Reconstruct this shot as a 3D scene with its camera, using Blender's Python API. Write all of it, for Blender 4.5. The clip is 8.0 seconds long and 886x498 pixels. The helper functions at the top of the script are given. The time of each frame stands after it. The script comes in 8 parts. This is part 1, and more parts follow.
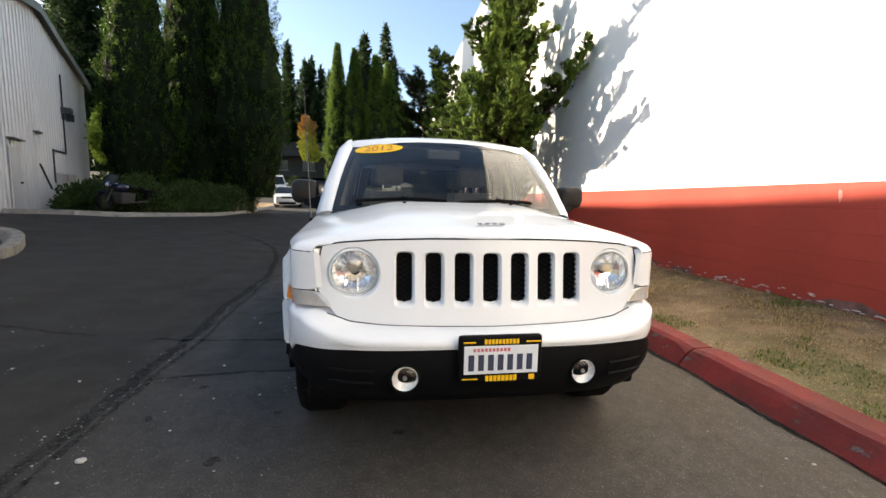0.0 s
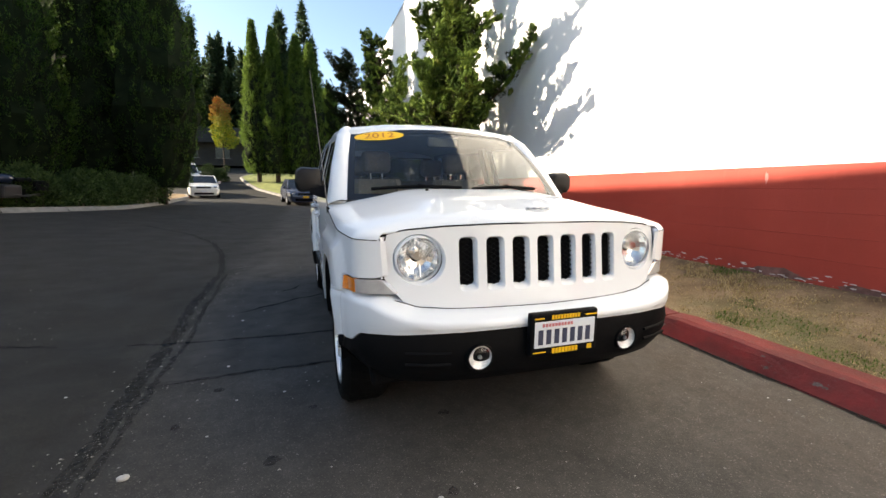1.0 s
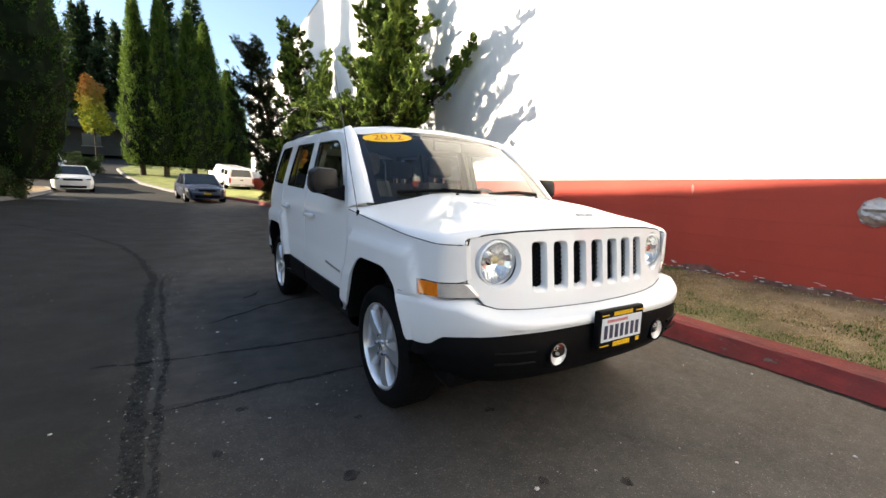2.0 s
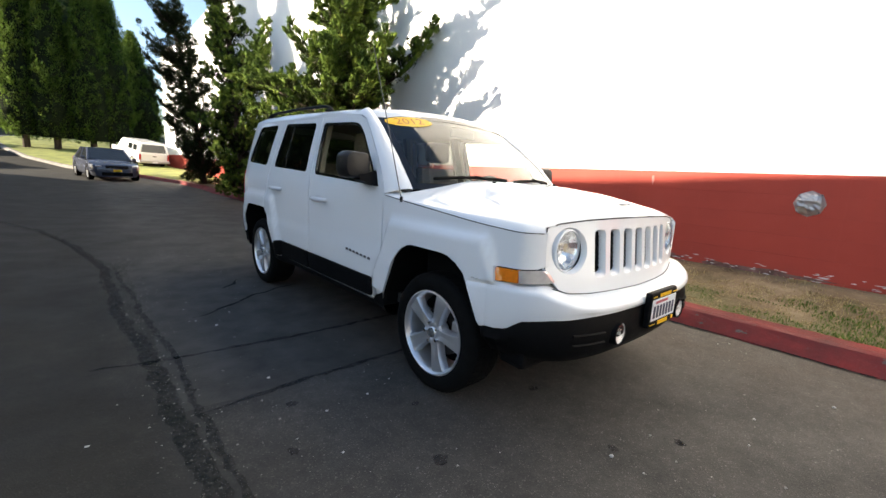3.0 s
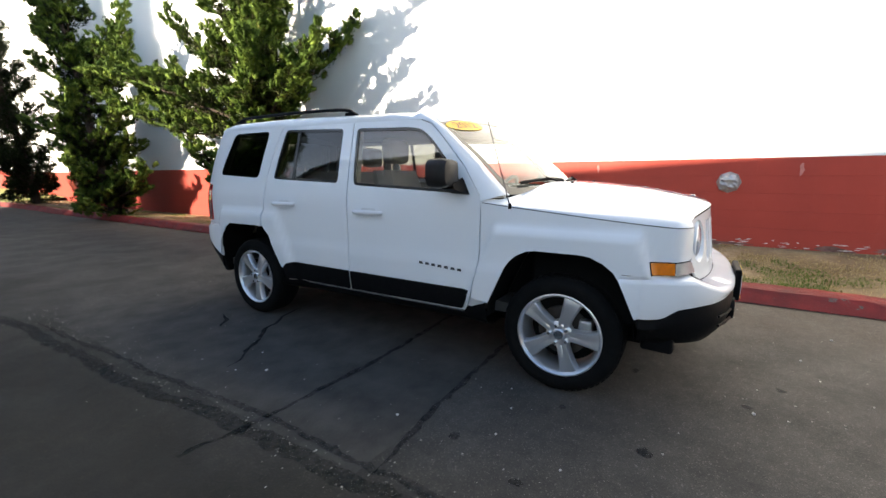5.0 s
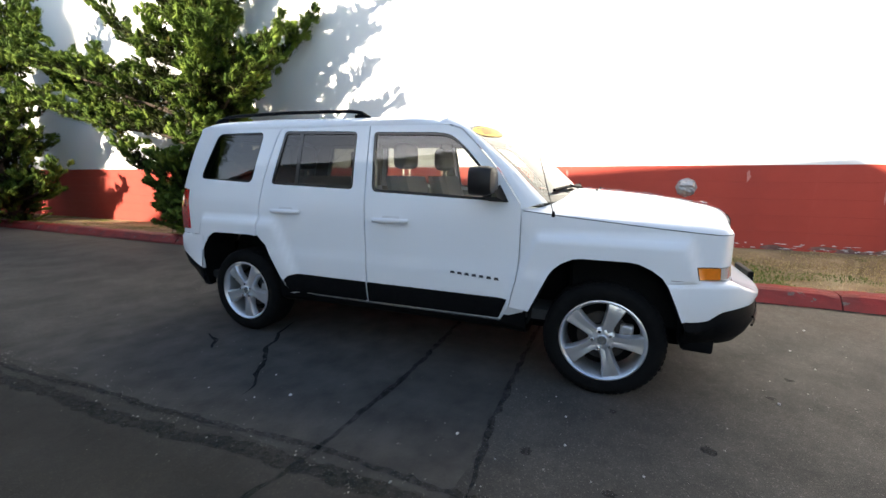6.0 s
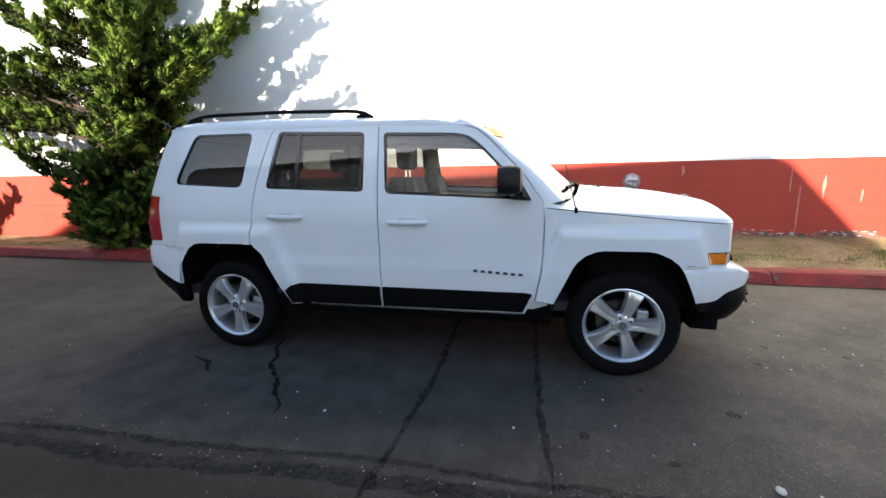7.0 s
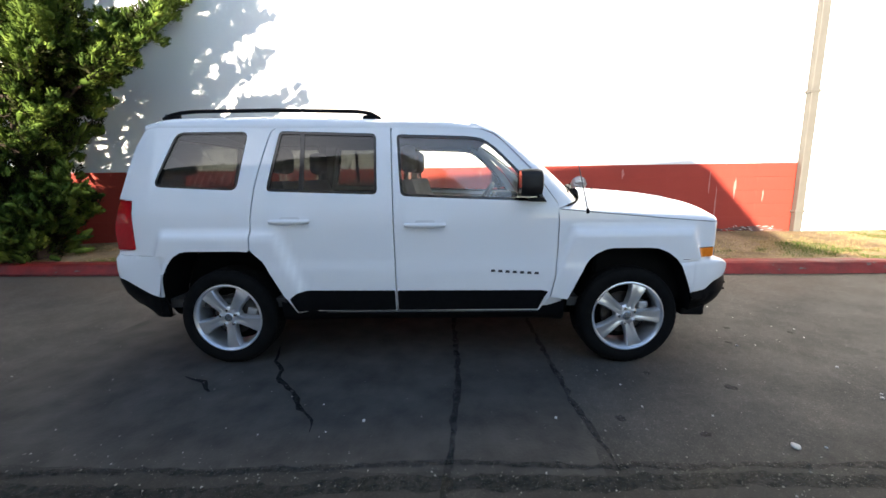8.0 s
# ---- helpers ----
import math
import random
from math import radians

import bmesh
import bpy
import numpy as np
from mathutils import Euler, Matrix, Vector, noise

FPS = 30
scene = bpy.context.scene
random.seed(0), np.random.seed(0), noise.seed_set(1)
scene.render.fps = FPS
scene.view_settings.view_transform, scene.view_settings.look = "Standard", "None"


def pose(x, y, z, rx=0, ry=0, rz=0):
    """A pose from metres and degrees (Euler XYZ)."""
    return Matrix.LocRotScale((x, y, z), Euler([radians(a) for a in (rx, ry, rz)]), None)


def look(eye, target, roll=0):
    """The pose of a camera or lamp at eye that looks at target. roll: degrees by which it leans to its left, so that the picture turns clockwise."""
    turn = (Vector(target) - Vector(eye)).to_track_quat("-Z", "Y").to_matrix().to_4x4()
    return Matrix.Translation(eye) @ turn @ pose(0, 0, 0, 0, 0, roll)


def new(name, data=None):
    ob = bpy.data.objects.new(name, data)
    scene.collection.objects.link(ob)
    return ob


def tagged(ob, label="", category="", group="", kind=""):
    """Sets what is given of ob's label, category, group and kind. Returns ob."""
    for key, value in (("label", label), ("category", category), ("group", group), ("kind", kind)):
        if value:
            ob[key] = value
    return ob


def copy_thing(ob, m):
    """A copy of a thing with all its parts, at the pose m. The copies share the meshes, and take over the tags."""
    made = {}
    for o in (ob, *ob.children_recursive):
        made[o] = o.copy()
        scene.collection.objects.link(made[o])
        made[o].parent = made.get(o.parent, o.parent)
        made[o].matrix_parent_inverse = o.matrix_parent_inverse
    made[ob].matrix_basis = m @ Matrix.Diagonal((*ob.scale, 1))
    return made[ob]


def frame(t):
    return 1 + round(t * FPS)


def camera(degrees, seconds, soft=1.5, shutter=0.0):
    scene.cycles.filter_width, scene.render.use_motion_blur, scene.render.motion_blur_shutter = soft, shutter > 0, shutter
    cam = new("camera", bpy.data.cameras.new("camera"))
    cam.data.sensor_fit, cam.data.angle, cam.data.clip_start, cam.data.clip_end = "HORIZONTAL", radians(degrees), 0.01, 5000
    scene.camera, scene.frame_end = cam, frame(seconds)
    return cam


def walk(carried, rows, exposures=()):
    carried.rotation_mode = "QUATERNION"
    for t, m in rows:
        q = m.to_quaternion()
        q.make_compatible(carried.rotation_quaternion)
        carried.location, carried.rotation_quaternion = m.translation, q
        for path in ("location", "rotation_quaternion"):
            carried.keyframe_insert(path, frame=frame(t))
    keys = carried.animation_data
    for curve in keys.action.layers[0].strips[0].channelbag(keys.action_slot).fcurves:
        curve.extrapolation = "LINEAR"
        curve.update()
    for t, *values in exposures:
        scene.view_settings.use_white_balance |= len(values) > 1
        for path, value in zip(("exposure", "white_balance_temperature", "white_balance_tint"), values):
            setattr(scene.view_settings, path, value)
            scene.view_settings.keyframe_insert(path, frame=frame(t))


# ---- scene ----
cam = camera(93.5, 8.0)
PATH = [
    (0, (-0.433, -2.313, 1.153), (-0.157, -0.346, 0.92), 1.3),
    (0.5, (-0.686, -2.288, 1.149), (-0.227, -0.358, 0.894), 0.9),
    (1, (-0.992, -2.256, 1.145), (-0.377, -0.375, 0.856), 0.4),
    (1.2, (-1.109, -2.223, 1.146), (-0.413, -0.364, 0.909), -0.7),
    (2.3, (-1.859, -1.904, 1.158), (-0.735, -0.274, 0.876), 2.4),
    (2.5, (-1.957, -1.84, 1.146), (-0.775, -0.249, 0.873), 1.9),
    (3, (-2.214, -1.646, 1.152), (-0.922, -0.157, 0.81), 3.2),
    (3.5, (-2.491, -1.438, 1.165), (-1.061, -0.09, 0.797), 2.0),
    (4, (-2.677, -1.186, 1.155), (-1.168, 0.073, 0.785), 0.9),
    (4.2, (-2.743, -1.076, 1.173), (-1.194, 0.131, 0.794), 0.9),
    (5.3, (-3.06, -0.471, 1.186), (-1.368, 0.529, 0.816), -1.1),
    (5.5, (-3.09, -0.356, 1.201), (-1.377, 0.591, 0.792), -1.4),
    (6, (-3.203, -0.077, 1.214), (-1.395, 0.707, 0.873), 0.2),
    (6.5, (-3.314, 0.196, 1.223), (-1.447, 0.826, 0.88), -0.2),
    (7, (-3.39, 0.474, 1.224), (-1.473, 0.927, 0.878), -1.0),
    (7.5, (-3.469, 0.767, 1.228), (-1.518, 1.035, 0.876), -0.9),
    (8, (-3.497, 1.062, 1.237), (-1.529, 1.15, 0.894), -0.8),
]
walk(cam, [(t, look(eye, target, roll)) for t, eye, target, roll in PATH], [(0, 1.50, 7600, 11), (2.5, 1.58, 7400, 10), (6, 1.75, 7150, 9), (8, 1.83, 7000, 9)])

# ---- world, sun ----
SUN_WAY = Vector((1.0, -0.45, -0.42)).normalized()
world = bpy.data.worlds.new("sky_world")
scene.world = world
world.use_nodes = True
wn = world.node_tree.nodes
sky = wn.new("ShaderNodeTexSky")
sky.sky_type, sky.sun_disc = "NISHITA", False
sky.sun_elevation = math.asin(-SUN_WAY.z)
sky.sun_rotation = math.atan2(-SUN_WAY.x, -SUN_WAY.y)
sky.air_density, sky.dust_density, sky.ozone_density = 1.0, 0.7, 2.6
world.node_tree.links.new(sky.outputs[0], wn["Background"].inputs[0])
wn["Background"].inputs[1].default_value = 0.122
sun = new("sun", bpy.data.lights.new("sun", "SUN"))
sun.data.energy, sun.data.angle, sun.data.color = 5.0, radians(0.5), (1.0, 0.93, 0.82)
sun.matrix_world = look(Vector((-20, 9, 8.4)), Vector((-20, 9, 8.4)) + SUN_WAY)


# ---- mesh helpers ----
def mesh(name, verts, faces, smooth=False):
    me = bpy.data.meshes.new(name)
    me.from_pydata([tuple(v) for v in verts], [], [tuple(f) for f in faces])
    me.update()
    if smooth:
        me.polygons.foreach_set("use_smooth", [True] * len(me.polygons))
    return me


def from_bm(name, bm, smooth=False):
    me = bpy.data.meshes.new(name)
    bmesh.ops.recalc_face_normals(bm, faces=bm.faces)
    if smooth:
        for e in bm.edges:
            if len(e.link_faces) == 2 and e.calc_face_angle() > 0.72:
                e.smooth = False
    bm.to_mesh(me)
    bm.free()
    if smooth:
        me.polygons.foreach_set("use_smooth", [True] * len(me.polygons))
    return me


def part(name, data, material, parent=None, label=""):
    """One mesh object under a thing or a part; data is a mesh or a bmesh."""
    me = data if isinstance(data, bpy.types.Mesh) else from_bm(name, data)
    ob = new(name, me)
    if material is not None and not me.materials:
        me.materials.append(material)
    ob.parent = parent
    if label:
        ob["label"] = label
    return ob


def thing(name, m, label, category, group="", kind=""):
    ob = new(name)
    ob.matrix_basis = m
    ob.empty_display_size = 0.2
    return tagged(ob, label, category, group, kind)


def solid(name, data, material, label, category, kind="", group="", m=None):
    ob = part(name, data, material)
    if m is not None:
        ob.matrix_basis = m
    return tagged(ob, label, category, group, kind)


def box(bm, x0, y0, z0, x1, y1, z1, bevel=0.0, seg=1):
    r = bmesh.ops.create_cube(bm, size=1.0)
    for v in r["verts"]:
        v.co = Vector(((x0 + x1) / 2 + v.co.x * (x1 - x0), (y0 + y1) / 2 + v.co.y * (y1 - y0), (z0 + z1) / 2 + v.co.z * (z1 - z0)))
    if bevel > 0:
        es = list({e for v in r["verts"] for e in v.link_edges})
        bmesh.ops.bevel(bm, geom=es, offset=bevel, segments=seg, profile=0.5, affect="EDGES")
    return bm


def boxm(name, *a, **k):
    return from_bm(name, box(bmesh.new(), *a, **k))


def cyl(bm, p, q, r0, r1=None, n=16, caps=True):
    """A tapered cylinder from p to q."""
    p, q = Vector(p), Vector(q)
    r1 = r0 if r1 is None else r1
    d = q - p
    m = Matrix.Translation((p + q) / 2) @ d.to_track_quat("Z", "Y").to_matrix().to_4x4()
    bmesh.ops.create_cone(bm, cap_ends=caps, segments=n, radius1=r0, radius2=r1, depth=d.length, matrix=m)
    return bm


def tube(bm, pts, radii, n=8, close=False):
    """A swept tube through pts; radii: one number or one for each point."""
    pts = [Vector(p) for p in pts]
    if not isinstance(radii, (list, tuple)):
        radii = [radii] * len(pts)
    rings = []
    up = Vector((0.13, 0.21, 0.97))
    for i, p in enumerate(pts):
        a, b = pts[max(i - 1, 0)], pts[min(i + 1, len(pts) - 1)]
        if close:
            a, b = pts[i - 1], pts[(i + 1) % len(pts)]
        t = (b - a).normalized()
        u = t.cross(up)
        if u.length < 0.05:
            u = t.cross(Vector((1, 0, 0)))
        u.normalize()
        w = t.cross(u)
        rings.append([bm.verts.new(p + radii[i] * (math.cos(k * math.tau / n) * u + math.sin(k * math.tau / n) * w)) for k in range(n)])
    for i in range(len(rings) if close else len(rings) - 1):
        a, b = rings[i], rings[(i + 1) % len(rings)]
        for k in range(n):
            bm.faces.new((a[k], a[(k + 1) % n], b[(k + 1) % n], b[k]))
    if not close:
        bm.faces.new(rings[0][::-1])
        bm.faces.new(rings[-1])
    return bm


def grid(bm, rows):
    """A sheet through rows of points."""
    vs = [[bm.verts.new(p) for p in r] for r in rows]
    for i in range(len(vs) - 1):
        for j in range(len(vs[0]) - 1):
            bm.faces.new((vs[i][j], vs[i + 1][j], vs[i + 1][j + 1], vs[i][j + 1]))
    return vs


def lathe(bm, prof, n=32, axis="x", origin=(0, 0, 0), close=False):
    """Revolve (radius, along) points about an axis."""
    o = Vector(origin)
    rings = []
    for r, a in prof:
        ring = []
        for k in range(n):
            c, s = r * math.cos(k * math.tau / n), r * math.sin(k * math.tau / n)
            ring.append(bm.verts.new(o + (Vector((a, c, s)) if axis == "x" else Vector((c, a, s)) if axis == "y" else Vector((c, s, a)))))
        rings.append(ring)
    m = len(rings)
    for i in range(m if close else m - 1):
        a, b = rings[i], rings[(i + 1) % m]
        for k in range(n):
            bm.faces.new((a[k], a[(k + 1) % n], b[(k + 1) % n], b[k]))
    return rings


def rounded(pts, r, n=4):
    """A closed 2D outline with rounded corners; r: one radius or one for each corner."""
    out = []
    m = len(pts)
    for i in range(m):
        p, a, b = Vector(pts[i][:2]), Vector(pts[i - 1][:2]), Vector(pts[(i + 1) % m][:2])
        ri = r[i] if isinstance(r, (list, tuple)) else r
        if ri <= 0:
            out.append(tuple(p))
            continue
        u, v = (a - p), (b - p)
        d = min(ri, u.length * 0.45, v.length * 0.45)
        s, e = p + u.normalized() * d, p + v.normalized() * d
        for k in range(n + 1):
            t = k / n
            q = (1 - t) ** 2 * s + 2 * t * (1 - t) * p + t * t * e
            out.append((q.x, q.y))
    return out


def dense(loop, step):
    out = []
    for i, p in enumerate(loop):
        q = loop[(i + 1) % len(loop)]
        k = max(1, int(math.hypot(q[0] - p[0], q[1] - p[1]) / step))
        out += [(p[0] + (q[0] - p[0]) * j / k, p[1] + (q[1] - p[1]) * j / k) for j in range(k)]
    return out


def inside(p, loop):
    c = False
    n = len(loop)
    for i in range(n):
        (x0, y0), (x1, y1) = loop[i], loop[i - 1]
        if (y0 > p[1]) != (y1 > p[1]) and p[0] < (x1 - x0) * (p[1] - y0) / (y1 - y0) + x0:
            c = not c
    return c


def face_out(bm, way):
    """Turn an open sheet so that its faces look that way."""
    bm.normal_update()
    if sum((f.normal * f.calc_area() for f in bm.faces), Vector()).dot(way) < 0:
        bmesh.ops.reverse_faces(bm, faces=bm.faces[:])
    bm.normal_update()


def sheet(outline, holes, place, step=0.05, depth=0.0, inward=Vector((1, 0, 0))):
    """A 2D outline with holes, filled with a mesh of that step, laid on a curved surface by place(a, b), with its rims turned in by depth."""
    from mathutils.geometry import delaunay_2d_cdt
    loops = [dense(outline, step)] + [dense(h, step) for h in holes]
    verts, edges = [], []
    for lp in loops:
        b = len(verts)
        verts += [Vector(p) for p in lp]
        edges += [(b + i, b + (i + 1) % len(lp)) for i in range(len(lp))]
    rim = len(verts)
    xs, ys = [p[0] for p in outline], [p[1] for p in outline]
    a = min(xs)
    while a < max(xs):
        b = min(ys)
        while b < max(ys):
            q = (a + 0.013, b + 0.011)
            if inside(q, loops[0]) and not any(inside(q, lp) for lp in loops[1:]) and min(math.hypot(q[0] - v.x, q[1] - v.y) for v in verts[:rim]) > step * 0.45:
                verts.append(Vector(q))
            b += step
        a += step
    vo, _, fo = delaunay_2d_cdt(verts, edges, [], 0, 1e-5)[:3]
    keep = []
    for f in fo:
        p, q, r = (Vector(vo[i]) for i in f[:3])
        if abs((q - p).cross(r - p)) < 2e-6:
            continue
        c = sum((Vector(vo[i]) for i in f), Vector((0, 0))) / len(f)
        if inside(c, loops[0]) and not any(inside(c, lp) for lp in loops[1:]):
            keep.append(f)
    bm = bmesh.new()
    bv = [bm.verts.new(place(v[0], v[1])) for v in vo]
    for f in keep:
        bm.faces.new([bv[i] for i in f])
    for v in [v for v in bv if not v.link_faces]:
        bm.verts.remove(v)
    for f in bm.faces:
        f.smooth = True
    if not callable(inward):
        face_out(bm, -inward)
    if depth > 0:
        inn = inward if callable(inward) else (lambda co: inward)
        rims = [e for e in bm.edges if len(e.link_faces) == 1]
        made = {}
        for e in rims:
            for v in e.verts:
                if v not in made:
                    made[v] = bm.verts.new(v.co + inn(v.co) * depth)
        for e in rims:
            v, w = e.verts
            e.smooth = False
            bm.faces.new((v, w, made[w], made[v]))
    return bm


def smoothstep(a, b, x):
    t = min(1.0, max(0.0, (x - a) / (b - a)))
    return t * t * (3 - 2 * t)


def lerp_table(tab, x):
    if x <= tab[0][0]:
        return tab[0][1]
    for (a, p), (b, q) in zip(tab, tab[1:]):
        if x <= b:
            return p + (q - p) * (x - a) / (b - a)
    return tab[-1][1]


def soft_table(tab, x):
    """The same, smoothed at its corners."""
    return sum(lerp_table(tab, x + d) * w for d, w in ((-0.05, 0.2), (-0.025, 0.2), (0, 0.2), (0.025, 0.2), (0.05, 0.2)))


# ---- materials ----
class Nodes:
    """A small wrapper to wire a material's nodes."""

    def __init__(self, name):
        self.mat = bpy.data.materials.new(name)
        self.mat.use_nodes = True
        self.t = self.mat.node_tree
        self.b = self.t.nodes["Principled BSDF"]
        self.o = self.t.nodes["Material Output"]
        self.co = None

    def link(self, a, b):
        self.t.links.new(a, b)

    def coords(self):
        if self.co is None:
            self.co = self.t.nodes.new("ShaderNodeTexCoord")
        return self.co.outputs["Object"]

    def noise(self, scale, detail=4.0, rough=0.55, stretch=None):
        n = self.t.nodes.new("ShaderNodeTexNoise")
        n.inputs["Scale"].default_value, n.inputs["Detail"].default_value, n.inputs["Roughness"].default_value = scale, detail, rough
        src = self.coords()
        if stretch:
            mp = self.t.nodes.new("ShaderNodeMapping")
            mp.inputs["Scale"].default_value = stretch
            self.link(src, mp.inputs["Vector"])
            src = mp.outputs[0]
        self.link(src, n.inputs["Vector"])
        return n.outputs["Fac"]

    def voronoi(self, scale, feature="F1"):
        n = self.t.nodes.new("ShaderNodeTexVoronoi")
        n.feature = feature
        n.inputs["Scale"].default_value = scale
        self.link(self.coords(), n.inputs["Vector"])
        return n.outputs["Distance"], n.outputs["Color"] if feature == "F1" else None

    def ramp(self, fac, stops):
        n = self.t.nodes.new("ShaderNodeValToRGB")
        while len(n.color_ramp.elements) < len(stops):
            n.color_ramp.elements.new(0.5)
        for e, (p, c) in zip(n.color_ramp.elements, stops):
            e.position = p
            e.color = (*c, 1) if isinstance(c, (tuple, list)) else (c, c, c, 1)
        self.link(fac, n.inputs[0])
        return n.outputs[0]

    def mix(self, fac, a, b, mode="MIX"):
        n = self.t.nodes.new("ShaderNodeMix")
        n.data_type, n.blend_type = "RGBA", mode
        for v, s in ((fac, 0), (a, 6), (b, 7)):
            if isinstance(v, (int, float)):
                n.inputs[s].default_value = v if s == 0 else (v, v, v, 1)
            elif isinstance(v, (tuple, list)):
                n.inputs[s].default_value = (*v, 1)
            else:
                self.link(v, n.inputs[s])
        return n.outputs[2]

    def bump(self, height, strength=0.3, dist=0.01):
        n = self.t.nodes.new("ShaderNodeBump")
        n.inputs["Strength"].default_value, n.inputs["Distance"].default_value = strength, dist
        self.link(height, n.inputs["Height"])
        self.link(n.outputs[0], self.b.inputs["Normal"])

    def put(self, **kw):
        for k, v in kw.items():
            s = self.b.inputs[{"color": "Base Color", "rough": "Roughness", "metal": "Metallic", "spec": "Specular IOR Level", "coat": "Coat Weight", "coat_rough": "Coat Roughness", "emit": "Emission Color", "emit_strength": "Emission Strength"}[k]]
            if isinstance(v, (int, float)):
                s.default_value = v
            elif isinstance(v, (tuple, list)):
                s.default_value = (*v, 1)
            else:
                self.link(v, s)
        return self.mat


def plain(name, color, rough=0.5, metal=0.0, vary=0.08, scale=6.0, bump=0.0, **kw):
    n = Nodes(name)
    f = n.noise(scale, 5)
    c = n.ramp(f, [(0.3, tuple(v * (1 - vary) for v in color)), (0.7, tuple(min(1, v * (1 + vary)) for v in color))])
    n.put(color=c, rough=rough, metal=metal, **kw)
    if bump > 0:
        n.bump(n.noise(scale * 12, 3), bump, 0.004)
    return n.mat


def island_leaf(name, dark, mid, light, rough=0.6, extra=None, thin=0.14):
    """Foliage: a colour for each leaf from its own island, with larger drifts."""
    n = Nodes(name)
    geo = n.t.nodes.new("ShaderNodeNewGeometry")
    stops = [(0.0, dark), (0.5, mid), (0.95, light)] + ([(1.0, extra)] if extra else [])
    c = n.ramp(geo.outputs["Random Per Island"], stops)
    f = n.noise(1.3, 3)
    c2 = n.mix(n.ramp(f, [(0.35, 0.0), (0.65, 0.6)]), c, mid)
    n.put(color=c2, rough=rough, spec=0.08)
    tr = n.t.nodes.new("ShaderNodeBsdfTranslucent")
    n.link(c2, tr.inputs[0])
    mx = n.t.nodes.new("ShaderNodeMixShader")
    mx.inputs[0].default_value = thin
    n.link(n.b.outputs[0], mx.inputs[1])
    n.link(tr.outputs[0], mx.inputs[2])
    n.link(mx.outputs[0], n.o.inputs[0])
    return n.mat


def broken_tar(name, color, lo, hi, scale=16.0):
    """Worn tar: it has crumbled away in places, so that the paving shows through."""
    n = Nodes(name)
    n.put(color=n.ramp(n.noise(30, 4), [(0.3, tuple(v * 0.6 for v in color)), (0.7, color)]), rough=0.9, spec=0.2)
    n.bump(n.noise(90, 3), 0.6, 0.005)
    tr = n.t.nodes.new("ShaderNodeBsdfTransparent")
    mx = n.t.nodes.new("ShaderNodeMixShader")
    n.link(n.ramp(n.noise(scale, 6, 0.7), [(lo, 0.0), (hi, 1.0)]), mx.inputs[0])
    n.link(tr.outputs[0], mx.inputs[1])
    n.link(n.b.outputs[0], mx.inputs[2])
    n.link(mx.outputs[0], n.o.inputs[0])
    return n.mat


def thin_glass(name, tint, head_on=0.06, rough=0.0, lit_tone=0.0):
    n = Nodes(name)
    n.t.nodes.remove(n.b)
    tr = n.t.nodes.new("ShaderNodeBsdfTransparent")
    tr.inputs[0].default_value = (*tint, 1)
    gl = n.t.nodes.new("ShaderNodeBsdfGlossy")
    gl.inputs["Roughness"].default_value = rough
    lw = n.t.nodes.new("ShaderNodeLayerWeight")
    lw.inputs[0].default_value = 0.5
    steep = n.t.nodes.new("ShaderNodeMath")
    steep.operation = "POWER"
    n.link(lw.outputs["Facing"], steep.inputs[0])
    steep.inputs[1].default_value = 4.0
    fr = n.t.nodes.new("ShaderNodeMapRange")
    n.link(steep.outputs[0], fr.inputs["Value"])
    fr.inputs["To Min"].default_value = head_on
    mx = n.t.nodes.new("ShaderNodeMixShader")
    n.link(fr.outputs[0], mx.inputs[0])
    n.link(tr.outputs[0], mx.inputs[1])
    n.link(gl.outputs[0], mx.inputs[2])
    out = mx.outputs[0]
    # pale diffuse share paints a haze of reflected sky on the glass
    if lit_tone > 0:
        df = n.t.nodes.new("ShaderNodeBsdfDiffuse")
        df.inputs[0].default_value = (0.75, 0.76, 0.74, 1)
        m2 = n.t.nodes.new("ShaderNodeMixShader")
        n.link(n.ramp(n.noise(3.0, 5, 0.6), [(0.3, lit_tone * 0.7), (0.7, lit_tone * 1.3)]), m2.inputs[0])
        n.link(out, m2.inputs[1])
        n.link(df.outputs[0], m2.inputs[2])
        out = m2.outputs[0]
    n.link(out, n.o.inputs[0])
    return n.mat


